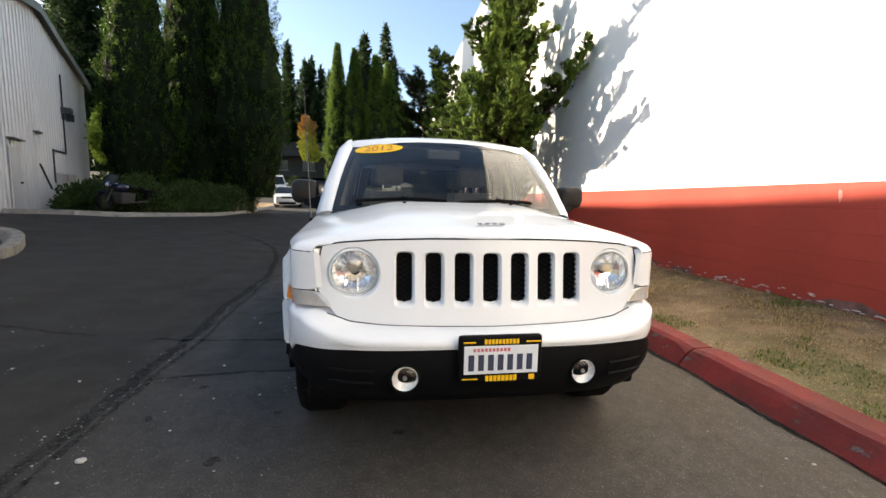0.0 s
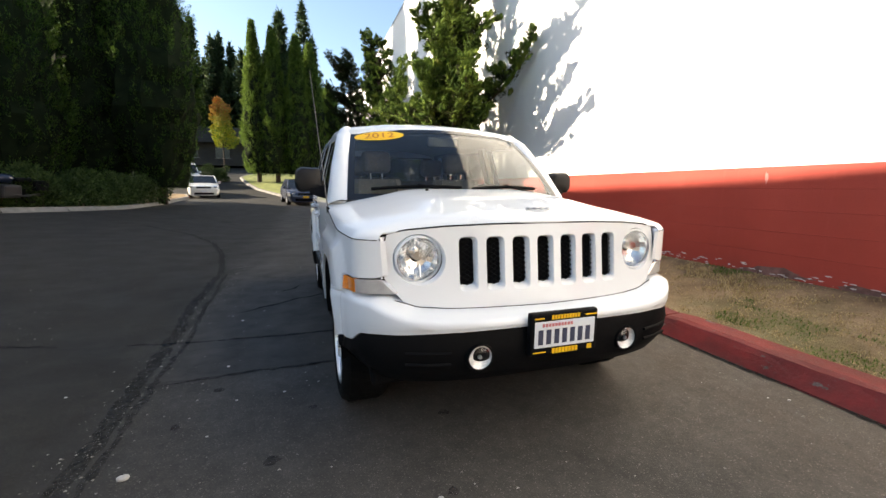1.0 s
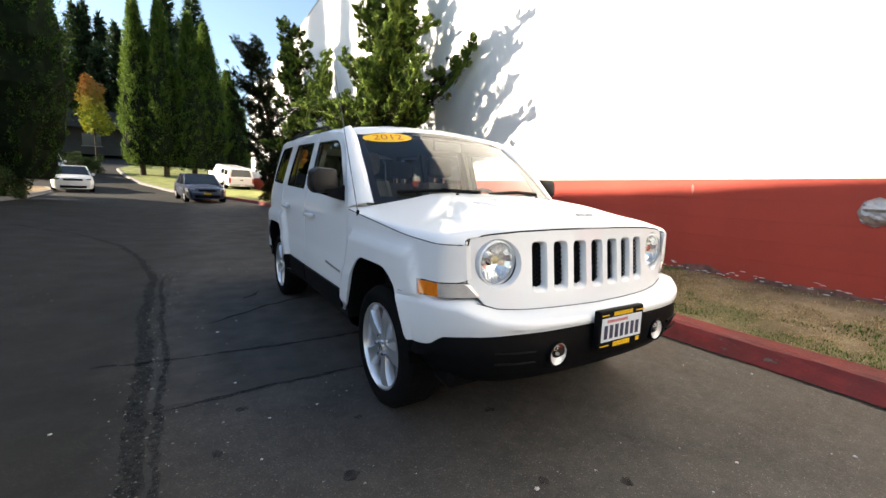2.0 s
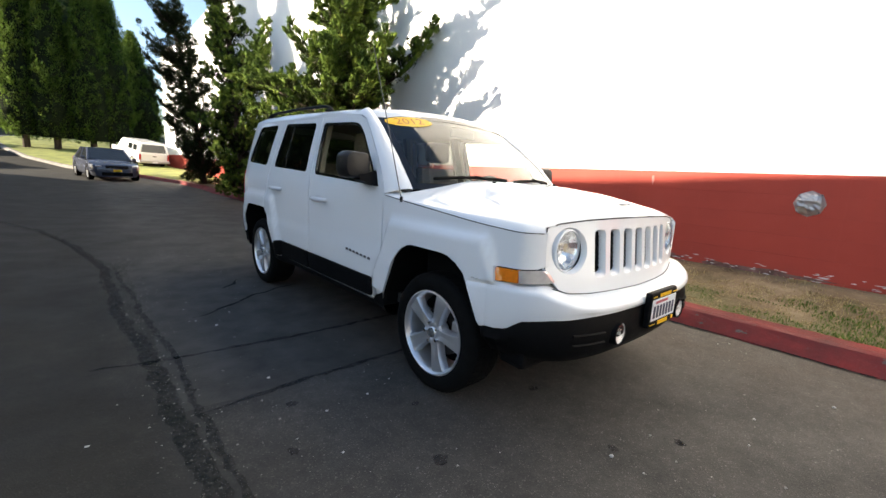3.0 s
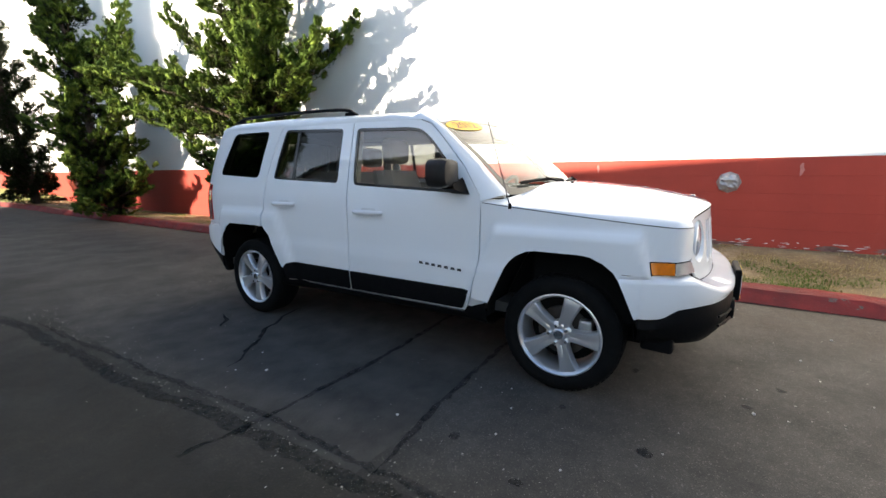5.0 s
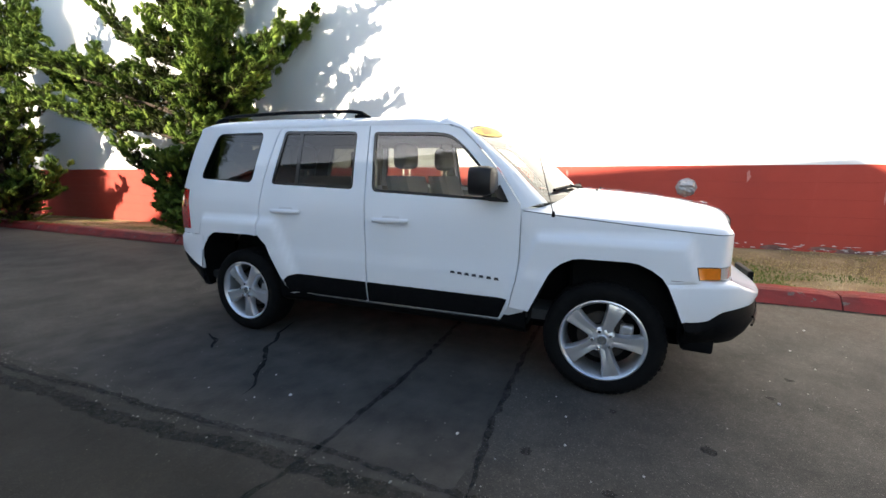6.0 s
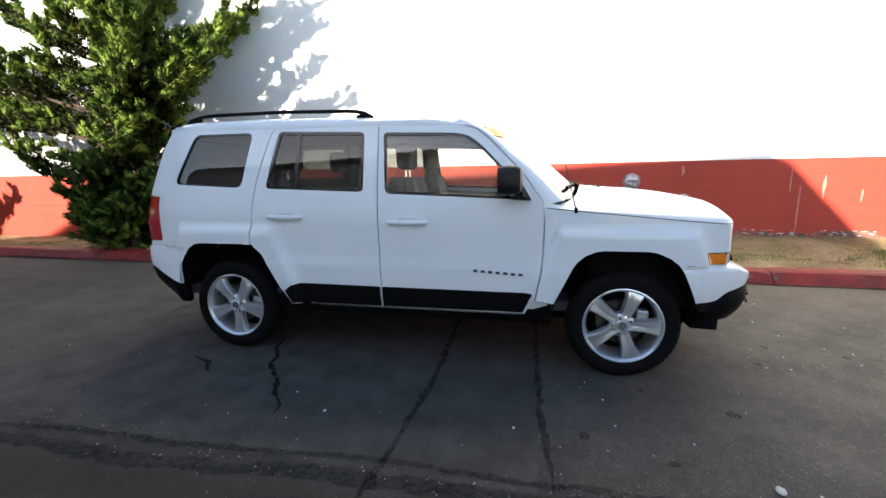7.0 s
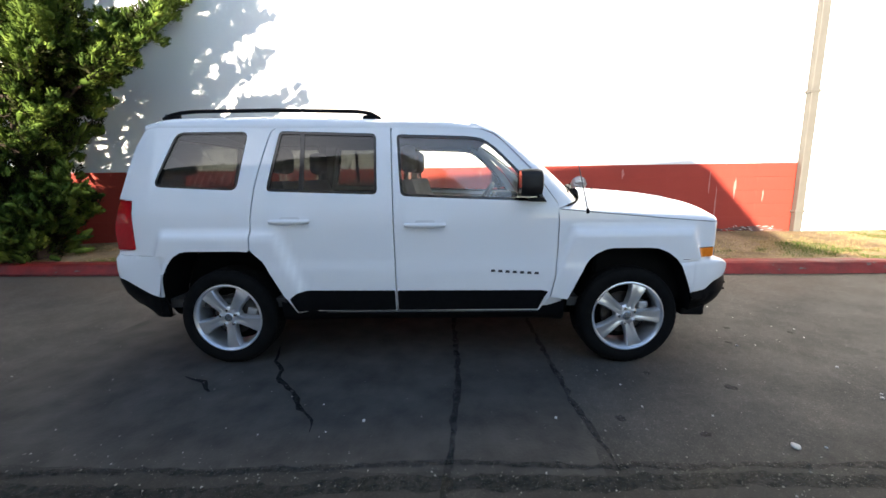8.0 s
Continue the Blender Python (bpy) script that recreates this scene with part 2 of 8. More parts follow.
def asphalt_material():
    n = Nodes("asphalt")
    big = n.noise(0.35, 6, 0.6)
    mid = n.noise(2.2, 5, 0.6)
    fine = n.noise(160, 3, 0.7)
    d, col = n.voronoi(210)
    base = n.ramp(big, [(0.25, (0.052, 0.047, 0.041)), (0.5, (0.071, 0.064, 0.055)), (0.75, (0.092, 0.083, 0.071))])
    base = n.mix(n.ramp(mid, [(0.40, 0.0), (0.62, 0.5)]), base, (0.040, 0.037, 0.033))
    sx = n.t.nodes.new("ShaderNodeSeparateXYZ")
    n.link(n.coords(), sx.inputs[0])
    # paler, warmer tone towards the kerb paints light bounced off the wall
    gut = n.t.nodes.new("ShaderNodeMapRange")
    gut.inputs["From Min"].default_value, gut.inputs["From Max"].default_value = 0.4, 1.9
    n.link(sx.outputs[0], gut.inputs["Value"])
    lit_tone = n.mix(gut.outputs[0], (0, 0, 0), n.ramp(n.noise(1.1, 5, 0.6), [(0.3, 0.35), (0.7, 0.85)]), "MIX")
    lit_tone_f = n.t.nodes.new("ShaderNodeSeparateColor")
    n.link(lit_tone, lit_tone_f.inputs[0])
    base = n.mix(lit_tone_f.outputs[0], base, (0.155, 0.120, 0.088))
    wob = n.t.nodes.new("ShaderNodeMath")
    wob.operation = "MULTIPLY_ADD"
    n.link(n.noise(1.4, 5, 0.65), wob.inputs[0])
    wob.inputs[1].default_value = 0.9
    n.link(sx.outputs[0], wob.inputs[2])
    # older asphalt west of the seam, painted darker still for lens vignetting
    old_dim = n.t.nodes.new("ShaderNodeMapRange")
    old_dim.inputs["From Min"].default_value, old_dim.inputs["From Max"].default_value = -1.05, -1.75
    n.link(wob.outputs[0], old_dim.inputs["Value"])
    base = n.mix(old_dim.outputs[0], base, n.ramp(n.noise(1.0, 6, 0.65), [(0.3, (0.011, 0.0097, 0.007)), (0.5, (0.0165, 0.0143, 0.0101)), (0.72, (0.0265, 0.023, 0.016))]))
    sep = n.t.nodes.new("ShaderNodeSeparateColor")
    n.link(col, sep.inputs[0])
    stones = n.ramp(sep.outputs[0], [(0.0, 0.70), (0.7, 0.93), (0.94, 1.15), (1.0, 2.5)])
    base = n.mix(0.8, base, n.ramp(n.noise(15, 5, 0.7), [(0.32, 0.76), (0.5, 1.0), (0.68, 1.28)]), "MULTIPLY")
    base = n.mix(0.85, base, stones, "MULTIPLY")
    c = n.mix(n.ramp(fine, [(0.3, 0.35), (0.7, 0.0)]), base, (0.03, 0.029, 0.028))
    n.put(color=c, rough=n.ramp(mid, [(0.3, 0.72), (0.7, 0.9)]), spec=0.35)
    hm = n.mix(0.5, d, fine)
    n.bump(hm, 0.4, 0.005)
    return n.mat


def red_wall_material(name, color, chalk=0.35):
    n = Nodes(name)
    big = n.noise(0.8, 5, 0.6)
    streak = n.noise(3.0, 5, 0.6, (1, 2.6, 0.35))
    fine = n.noise(45, 4, 0.65)
    r, g, b = color
    c = n.ramp(big, [(0.25, (r * 0.82, g * 0.8, b * 0.8)), (0.55, color), (0.8, (min(1, r * 1.1), g * 1.35, b * 1.35))])
    c = n.mix(n.ramp(streak, [(0.60, 0.0), (0.82, chalk)]), c, (min(1, r * 1.35), g * 2.2, b * 2.4))
    n.put(color=c, rough=0.62, spec=0.35)
    n.bump(fine, 0.35, 0.006)
    return n.mat


def white_wall_material():
    n = Nodes("white_wall_paint")
    c = n.ramp(n.noise(0.5, 5, 0.6), [(0.3, (0.83, 0.83, 0.82)), (0.7, (0.87, 0.87, 0.86))])
    c = n.mix(n.ramp(n.noise(2.0, 5, 0.6, (1, 2.0, 0.2)), [(0.62, 0.0), (0.85, 0.12)]), c, (0.72, 0.71, 0.68))
    n.put(color=c, rough=0.7)
    n.bump(n.noise(40, 4), 0.3, 0.005)
    return n.mat


def kerb_material():
    n = Nodes("kerb_red_paint")
    c = n.ramp(n.noise(3.0, 6, 0.65), [(0.25, (0.10, 0.009, 0.008)), (0.55, (0.225, 0.014, 0.012)), (0.8, (0.31, 0.024, 0.020))])
    chip = n.ramp(n.noise(7.0, 6, 0.7, (1, 0.6, 1)), [(0.63, 0.0), (0.67, 1.0)])
    c = n.mix(chip, c, n.ramp(n.noise(60, 3), [(0.3, (0.07, 0.065, 0.06)), (0.7, (0.19, 0.17, 0.155))]))
    grime = n.ramp(n.noise(2.1, 6, 0.7, (1, 0.5, 1)), [(0.42, 0.0), (0.66, 0.5)])
    c = n.mix(grime, c, (0.075, 0.018, 0.014))
    c = n.mix(n.ramp(n.noise(26, 4, 0.7), [(0.62, 0.0), (0.70, 0.35)]), c, (0.13, 0.07, 0.06))
    n.put(color=c, rough=0.6, spec=0.35)
    n.bump(n.noise(55, 5, 0.7), 0.5, 0.006)
    return n.mat


def soil_material():
    n = Nodes("dry_soil")
    c = n.ramp(n.noise(1.6, 6, 0.65), [(0.3, (0.13, 0.088, 0.050)), (0.5, (0.27, 0.190, 0.112)), (0.7, (0.42, 0.315, 0.195))])
    c = n.mix(n.ramp(n.noise(0.7, 4), [(0.5, 0.0), (0.72, 0.6)]), c, (0.10, 0.12, 0.045))
    n.put(color=c, rough=0.95, spec=0.1)
    n.bump(n.noise(35, 6, 0.7), 0.9, 0.02)
    return n.mat


def metal_siding_material():
    n = Nodes("painted_metal_siding")
    c = n.ramp(n.noise(0.8, 5, 0.6, (1, 1, 0.3)), [(0.3, (0.42, 0.43, 0.44)), (0.7, (0.52, 0.53, 0.54))])
    n.put(color=c, rough=0.45, spec=0.4)
    return n.mat


def car_paint(name, color, flake=0.0):
    n = Nodes(name)
    c = n.ramp(n.noise(1.5, 3), [(0.3, tuple(v * 0.985 for v in color)), (0.7, color)])
    n.put(color=c, rough=0.4, spec=0.0, metal=flake, coat=0.9, coat_rough=0.03)
    return n.mat


M_ASPHALT = asphalt_material()
M_SEAM = broken_tar("crumbled_tar_seam", (0.032, 0.030, 0.026), 0.34, 0.85, 30)
M_CRACK_SHADE = broken_tar("crack_dirt_and_contact_shade", (0.012, 0.011, 0.010), 0.33, 0.50, 22)
M_FAINT = broken_tar("faint_filled_crack", (0.030, 0.028, 0.026), 0.30, 0.78, 18)
M_PATCH = plain("dark_asphalt_patch", (0.040, 0.036, 0.031), 0.85, 0, 0.45, 5, 0.6)
M_RED = red_wall_material("red_wall_paint", (0.40, 0.050, 0.032))
M_FOOT = plain("bare_concrete", (0.17, 0.085, 0.07), 0.85, 0, 0.5, 9, 0.5)
M_CHALK = plain("flaked_white_paint", (0.62, 0.58, 0.55), 0.8, 0, 0.2, 20, 0.3)
M_WHITEWALL = white_wall_material()
M_KERB = kerb_material()
M_CONCRETE = plain("kerb_concrete", (0.23, 0.21, 0.185), 0.85, 0, 0.25, 5, 0.5)
M_SOIL = soil_material()
M_SIDING = metal_siding_material()
M_ROOFING = plain("grey_green_roof", (0.16, 0.18, 0.17), 0.6, 0, 0.15, 2)
M_DARKMETAL = plain("dark_metal", (0.04, 0.04, 0.042), 0.5, 0.3)
M_BARK = plain("brown_bark", (0.050, 0.032, 0.021), 0.9, 0, 0.35, 9, 0.9)
def tuft_material(name, dark, mid, light, brown):
    """Juniper scales: the colour drifts from tuft to tuft, less from scale to scale, with a few dead brown ones."""
    n = Nodes(name)
    geo = n.t.nodes.new("ShaderNodeNewGeometry")
    c = n.ramp(n.noise(4.5, 3, 0.5), [(0.34, dark), (0.50, mid), (0.68, light)])
    c = n.mix(n.ramp(geo.outputs["Random Per Island"], [(0.0, 0.35), (0.5, 0.0), (1.0, 0.0)]), c, dark)
    c = n.mix(n.ramp(n.noise(2.2, 4, 0.6), [(0.66, 0.0), (0.74, 0.7)]), c, brown)
    n.put(color=c, rough=0.65, spec=0.08)
    return n.mat


M_JUNIPER = tuft_material("juniper_foliage", (0.032, 0.060, 0.011), (0.096, 0.152, 0.027), (0.195, 0.262, 0.047), (0.19, 0.11, 0.045))
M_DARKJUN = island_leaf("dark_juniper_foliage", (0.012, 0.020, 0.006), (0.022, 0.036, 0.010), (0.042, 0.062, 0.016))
M_SHADEJUN = island_leaf("shade_inner_juniper", (0.012, 0.017, 0.005), (0.026, 0.037, 0.010), (0.052, 0.050, 0.018))
M_CYPRESS = island_leaf("cypress_foliage", (0.050, 0.100, 0.018), (0.110, 0.185, 0.032), (0.190, 0.270, 0.050), thin=0.4)
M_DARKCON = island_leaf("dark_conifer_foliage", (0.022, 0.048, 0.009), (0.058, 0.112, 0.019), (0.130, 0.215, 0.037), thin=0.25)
M_INNER = plain("inner_shade_core", (0.008, 0.012, 0.005), 0.95, 0, 0.4, 3, 0.5, spec=0.05)
M_HEDGE = island_leaf("hedge_foliage", (0.018, 0.034, 0.010), (0.036, 0.062, 0.018), (0.070, 0.105, 0.030))
M_FOREST = island_leaf("forest_foliage", (0.022, 0.044, 0.020), (0.045, 0.076, 0.034), (0.085, 0.125, 0.050), thin=0.3)
def autumn_material():
    """Turning leaves: green and yellow below, orange at the tree's top."""
    n = Nodes("autumn_foliage")
    geo = n.t.nodes.new("ShaderNodeNewGeometry")
    sx = n.t.nodes.new("ShaderNodeSeparateXYZ")
    n.link(n.coords(), sx.inputs[0])
    hi = n.t.nodes.new("ShaderNodeMapRange")
    hi.inputs["From Min"].default_value, hi.inputs["From Max"].default_value = 4.6, 6.6
    n.link(sx.outputs[2], hi.inputs["Value"])
    low = n.ramp(geo.outputs["Random Per Island"], [(0.0, (0.20, 0.27, 0.04)), (0.5, (0.38, 0.42, 0.05)), (1.0, (0.55, 0.46, 0.06))])
    top = n.ramp(geo.outputs["Random Per Island"], [(0.0, (0.40, 0.32, 0.07)), (0.6, (0.50, 0.25, 0.07)), (1.0, (0.46, 0.16, 0.06))])
    return n.put(color=n.mix(hi.outputs[0], low, top), rough=0.6, spec=0.2)


M_AUTUMN = autumn_material()
M_LIGHTLEAF = island_leaf("light_green_foliage", (0.08, 0.14, 0.02), (0.16, 0.24, 0.035), (0.28, 0.34, 0.05))
M_DRYGRASS = island_leaf("dry_grass_blades", (0.24, 0.165, 0.075), (0.42, 0.315, 0.155), (0.58, 0.46, 0.26), 0.8, (0.20, 0.22, 0.07))
M_GRASS = island_leaf("green_grass_blades", (0.05, 0.09, 0.016), (0.10, 0.155, 0.028), (0.19, 0.23, 0.055), 0.8)
M_GALV = plain("galvanised_metal", (0.42, 0.42, 0.42), 0.42, 0.6, 0.15, 20)
M_PIPE = plain("painted_downspout", (0.13, 0.118, 0.10), 0.6, 0, 0.1, 5)

M_PAINT = car_paint("white_car_paint", (0.765, 0.785, 0.806))
M_BLACKPLASTIC = plain("black_plastic", (0.006, 0.006, 0.0065), 0.5, 0, 0.15, 30, 0.1, spec=0.05)
M_GLOSSBLACK = plain("gloss_black", (0.008, 0.008, 0.009), 0.15)
M_RUBBER = plain("tyre_rubber", (0.007, 0.007, 0.007), 0.8, 0, 0.2, 20, 0.2, spec=0.06)
M_ALLOY = plain("silver_alloy", (0.64, 0.65, 0.67), 0.30, 0.75, 0.04, 10)
M_CHROME = plain("chrome", (0.85, 0.85, 0.86), 0.08, 1.0, 0.02)
M_REFLECTOR = plain("lamp_reflector", (0.90, 0.91, 0.92), 0.14, 0.75, 0.25, 45, 0.0, coat=1.0)
M_FOGLAMP = plain("fog_lamp_reflector", (0.88, 0.89, 0.90), 0.25, 0.2, 0.2, 60, 0.0, coat=1.0)
M_CLEARLENS = plain("clear_ribbed_lens", (0.60, 0.575, 0.55), 0.12, 0.3, 0.10, 25, 0.0, coat=1.0)
M_AMBER = plain("amber_lens", (0.85, 0.22, 0.015), 0.12, 0, 0.12, 40, coat=1.0)
M_REDLENS = plain("red_lens", (0.45, 0.01, 0.015), 0.12, 0, 0.12, 40, coat=1.0)
M_GLASS = thin_glass("clear_glass", (0.80, 0.82, 0.78), 0.10)
M_SCREEN = thin_glass("hazed_windscreen_glass", (0.78, 0.82, 0.80), 0.05, 0.0, 0.003)
M_TINT = thin_glass("privacy_glass", (0.165, 0.172, 0.165), 0.05)
M_LENS = thin_glass("lamp_glass", (0.95, 0.96, 0.96))
M_SEAT = plain("grey_seat_cloth", (0.13, 0.12, 0.105), 0.9, 0, 0.2, 60, 0.3)
M_TRIM = plain("beige_interior_trim", (0.26, 0.24, 0.20), 0.7, 0, 0.08, 10)
M_DASH = plain("dark_dash_plastic", (0.035, 0.034, 0.033), 0.6, 0, 0.1, 20)
M_SHELL = plain("dark_mirror_shell", (0.013, 0.012, 0.012), 0.45, 0, 0.15, 30, 0.05, spec=0.25)
M_BRAKE = plain("brake_iron", (0.07, 0.06, 0.055), 0.5, 0.8, 0.2, 20)
M_UNDER = plain("dark_underbody_and_gap_shade", (0.006, 0.006, 0.006), 0.9, spec=0.05)
M_YELLOW = plain("sticker_yellow", (0.86, 0.50, 0.015), 0.45)
M_ORANGE = plain("sticker_orange", (0.42, 0.10, 0.01), 0.45)
M_PLATE = plain("plate_white", (0.70, 0.74, 0.78), 0.4, 0, 0.05, 20)
M_INK = plain("dark_blue_ink", (0.03, 0.04, 0.08), 0.5)
M_PINK = plain("faded_red_ink", (0.55, 0.15, 0.17), 0.5)
M_BADGE = plain("chrome_grey_badge", (0.35, 0.36, 0.37), 0.25, 0.8)
M_LETTERGREY = plain("dark_badge", (0.06, 0.06, 0.065), 0.3, 0.4)


# ---- ground ----
def rise(x, y):
    """Height of the ground: level round the car, climbing gently to the west and up the drive to the north."""
    a = min(0.06 * max(0.0, -x - 2.6), 0.45) * min(1.0, max(0.0, 1 - (y - 14) / 10))
    yy = min(y, 62.0)
    return a + 0.03 * max(0.0, yy - 18) + 0.09 * max(0.0, yy - 32)


def ground_mesh():
    xs = [-400, -200, -100, -60, -40] + [-30 + 0.8 * i for i in range(51)] + [12, 16, 24, 40, 60, 100, 200, 400]
    ys = [-400, -200, -100, -50, -25, -12, -6] + [-4 + 1.0 * i for i in range(70)] + [68, 75, 90, 120, 200, 400]
    vs = [(x, y, rise(x, y)) for y in ys for x in xs]
    n = len(xs)
    fs = [(j * n + i, j * n + i + 1, (j + 1) * n + i + 1, (j + 1) * n + i) for j in range(len(ys) - 1) for i in range(n - 1)]
    return mesh("ground", vs, fs, True)


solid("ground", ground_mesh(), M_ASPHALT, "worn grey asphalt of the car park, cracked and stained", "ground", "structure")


def ribbon(points, width, lift, seed=0, ragged=0.35):
    """A thin ragged strip laid on the ground along points."""
    rnd = random.Random(seed)
    pts = []
    for (x0, y0), (x1, y1) in zip(points, points[1:]):
        k = max(2, int(math.hypot(x1 - x0, y1 - y0) / 0.05))
        for j in range(k):
            t = j / k
            pts.append((x0 + (x1 - x0) * t, y0 + (y1 - y0) * t))
    pts.append(points[-1])
    vs, fs = [], []
    wob = 0.0
    for i, (x, y) in enumerate(pts):
        a, b = pts[max(0, i - 1)], pts[min(len(pts) - 1, i + 1)]
        d = Vector((b[0] - a[0], b[1] - a[1])).normalized()
        nrm = Vector((-d.y, d.x))
        wob = 0.9 * wob + rnd.uniform(-1, 1) * min(0.009, width * 0.2)
        end = min(1.0, i / 6, (len(pts) - 1 - i) / 6) * 0.85 + 0.15
        for s in (-1, 1):
            w = width * 0.5 * end * (1 + rnd.uniform(-ragged, ragged))
            px, py = x + nrm.x * (wob + s * w), y + nrm.y * (wob + s * w)
            vs.append((px, py, rise(px, py) + lift + 0.014 * smoothstep(3.5, 6.5, py)))
        if i:
            fs.append((2 * i - 2, 2 * i - 1, 2 * i + 1, 2 * i))
    return mesh("strip", vs, fs)


def seam(points, width, seed, label, mat=None):
    solid("pavement_seam", ribbon(points, width, 0.0025 + 0.0007 * seed, seed, 0.6 if width < 0.05 else 0.3), mat or M_CRACK_SHADE, label, "crack", "structure")


LONG = [(-1.93, -2.6), (-1.94, -0.5), (-1.97, 0.6), (-1.98, 1.2), (-2.06, 2.1), (-2.12, 3.9), (-2.39, 5.6), (-2.78, 7.0), (-3.6, 8.6), (-5.0, 10.2)]
seam(LONG, 0.085, 1, "dark tarred seam curving along the asphalt", M_SEAM)
seam([(x + 0.10, y) for x, y in LONG[:6]], 0.035, 6, "dark ragged edge beside the long seam", M_SEAM)
seam([(-4.6, 1.5), (-3.5, 1.42), (-2.0, 1.13), (-1.4, 1.10), (-0.78, 1.11), (0.4, 1.12)], 0.036, 2, "thin dark crack across the asphalt", M_FAINT)
seam([(-1.9, 0.40), (-1.4, 0.46), (-0.9, 0.46), (0.3, 0.5)], 0.030, 3, "thin dark crack across the asphalt", M_FAINT)
seam([(-1.66, 1.82), (-1.56, 1.84), (-1.45, 1.95), (-1.30, 2.02), (-1.1, 2.2), (-1.0, 2.23), (-0.86, 2.33), (-0.6, 2.42)], 0.030, 4, "short jagged dark crack in the asphalt")
# dark strip that paints the contact shade where kerb meets asphalt
seam([(1.655, -7.0), (1.655, 0.0), (1.655, 7.0), (1.655, 18.5)], 0.035, 7, "dark strip painting the contact shade along the foot of the kerb")
seam([(-1.28, 2.55), (-1.16, 2.66), (-1.1, 2.82)], 0.06, 5, "short dark stain in the asphalt")


def patch_sheet(x0, y0, x1, y1, lift, seed):
    rnd = random.Random(seed)
    loop = []
    for a, b in (((x0, y0), (x1, y0)), ((x1, y0), (x1, y1)), ((x1, y1), (x0, y1)), ((x0, y1), (x0, y0))):
        for k in range(24):
            t = k / 24
            loop.append((a[0] + (b[0] - a[0]) * t + rnd.uniform(-.015, .015), a[1] + (b[1] - a[1]) * t + rnd.uniform(-.015, .015), lift))
    bm = bmesh.new()
    bm.faces.new([bm.verts.new(p) for p in loop])
    bmesh.ops.triangulate(bm, faces=bm.faces)
    return from_bm("patch", bm)


# patch tone holds the repair's own darkness and ambient shade from the car
solid("asphalt_patch", patch_sheet(-1.93, 0.46, 0.9, 3.9, 0.0015, 3), M_PATCH, "asphalt repair patch under the parked car, its dark tone also painting shade from the car", "asphalt patch", "structure")


def oil_spot(x, y, r, seed):
    rnd = random.Random(seed)
    loop = [(x + math.cos(k * math.tau / 14) * r * rnd.uniform(.6, 1.2), y + math.sin(k * math.tau / 14) * r * rnd.uniform(.6, 1.2), rise(x, y) + 0.0025) for k in range(14)]
    return mesh("spot", loop, [tuple(range(14))])


for k, (x, y, r) in enumerate([(-1.17, -0.5, 0.035), (-0.2, -1.07, 0.03), (-0.36, -0.35, 0.03), (-1.5, 0.25, 0.03), (-0.5, -0.9, 0.025), (-1.0, -0.1, 0.022), (-2.4, 1.03, 0.04), (-0.3, -1.5, 0.03), (-1.63, -0.1, 0.03)]):
    solid("tar_spot", oil_spot(x, y, r, k), M_FAINT, "small black tar spot on the asphalt", "spot", "structure", "tar spots")


def pebble(x, y, r, seed):
    bm = bmesh.new()
    bmesh.ops.create_icosphere(bm, subdivisions=2, radius=r)
    rnd = random.Random(seed)
    for v in bm.verts:
        v.co = Vector((v.co.x * 1.3, v.co.y, v.co.z * 0.6)) * rnd.uniform(0.85, 1.1)
        v.co += Vector((x, y, rise(x, y) + r * 0.45))
    return from_bm("pebble", bm, True)


M_PEBBLE = plain("pale_stone", (0.45, 0.43, 0.40), 0.8, 0, 0.2, 30)
rndp = random.Random(8)
solid("pebble", pebble(-1.72, -0.45, 0.018, 0), M_PEBBLE, "small pale pebble on the asphalt", "pebble", "", "loose pebbles")
for k in range(60):
    x, y = rndp.uniform(-3.4, 1.5), rndp.uniform(-1.6, 2.2)
    if abs(x) < 0.95 and y > -0.9:
        continue
    solid("pebble", pebble(x, y, rndp.uniform(0.004, 0.009), k + 1), M_PEBBLE, "small pale pebble on the asphalt", "pebble", "", "loose pebbles")



def grit(seed=17):
    """Loose pale grit on the asphalt, uncountable: small three-sided chips."""
    rs = np.random.RandomState(seed)
    n = 2600
    x = np.where(rs.rand(n) < 0.25, rs.normal(-1.93, 0.07, n), rs.uniform(-4.2, 1.7, n))
    y = rs.uniform(-2.2, 4.5, n)
    keep = ~((np.abs(x) < 0.9) & (y > -0.8) & (y < 3.5))
    x, y = x[keep], y[keep]
    n = len(x)
    r = 0.0022 + 0.005 * rs.rand(n) ** 3
    a = rs.uniform(0, math.tau, n)
    z = np.array([rise(float(p), float(q)) for p, q in zip(x, y)]) + 0.001
    V = []
    for k in range(3):
        q = a + k * math.tau / 3
        V.append(np.stack([x + r * np.cos(q) * 1.3, y + r * np.sin(q), z], 1))
    V.append(np.stack([x, y, z + r * 0.8], 1))
    V = np.stack(V, 1).reshape(-1, 3)
    i = (np.arange(n) * 4).tolist()
    me = bpy.data.meshes.new("grit")
    me.from_pydata(V.tolist(), [], [f for k in i for f in ((k, k + 1, k + 3), (k + 1, k + 2, k + 3), (k + 2, k, k + 3))])
    solid("grit", me, M_GRIT, "loose pale grit scattered over the asphalt", "grit", "stuff")


M_GRIT = island_leaf("pale_grit", (0.10, 0.095, 0.085), (0.22, 0.205, 0.185), (0.45, 0.43, 0.39), 0.85)
grit()

# ---- the long wall ----
WX = 3.38
PAINT_Z = 1.375
PIPE_Y = -4.24
Y0, Y1, TOP = -16.0, 29.2, 9.05


def base_z(y):
    """Where the verge meets the wall."""
    return 0.30 - 0.22 * smoothstep(2, 12, y) + rise(3.0, y)


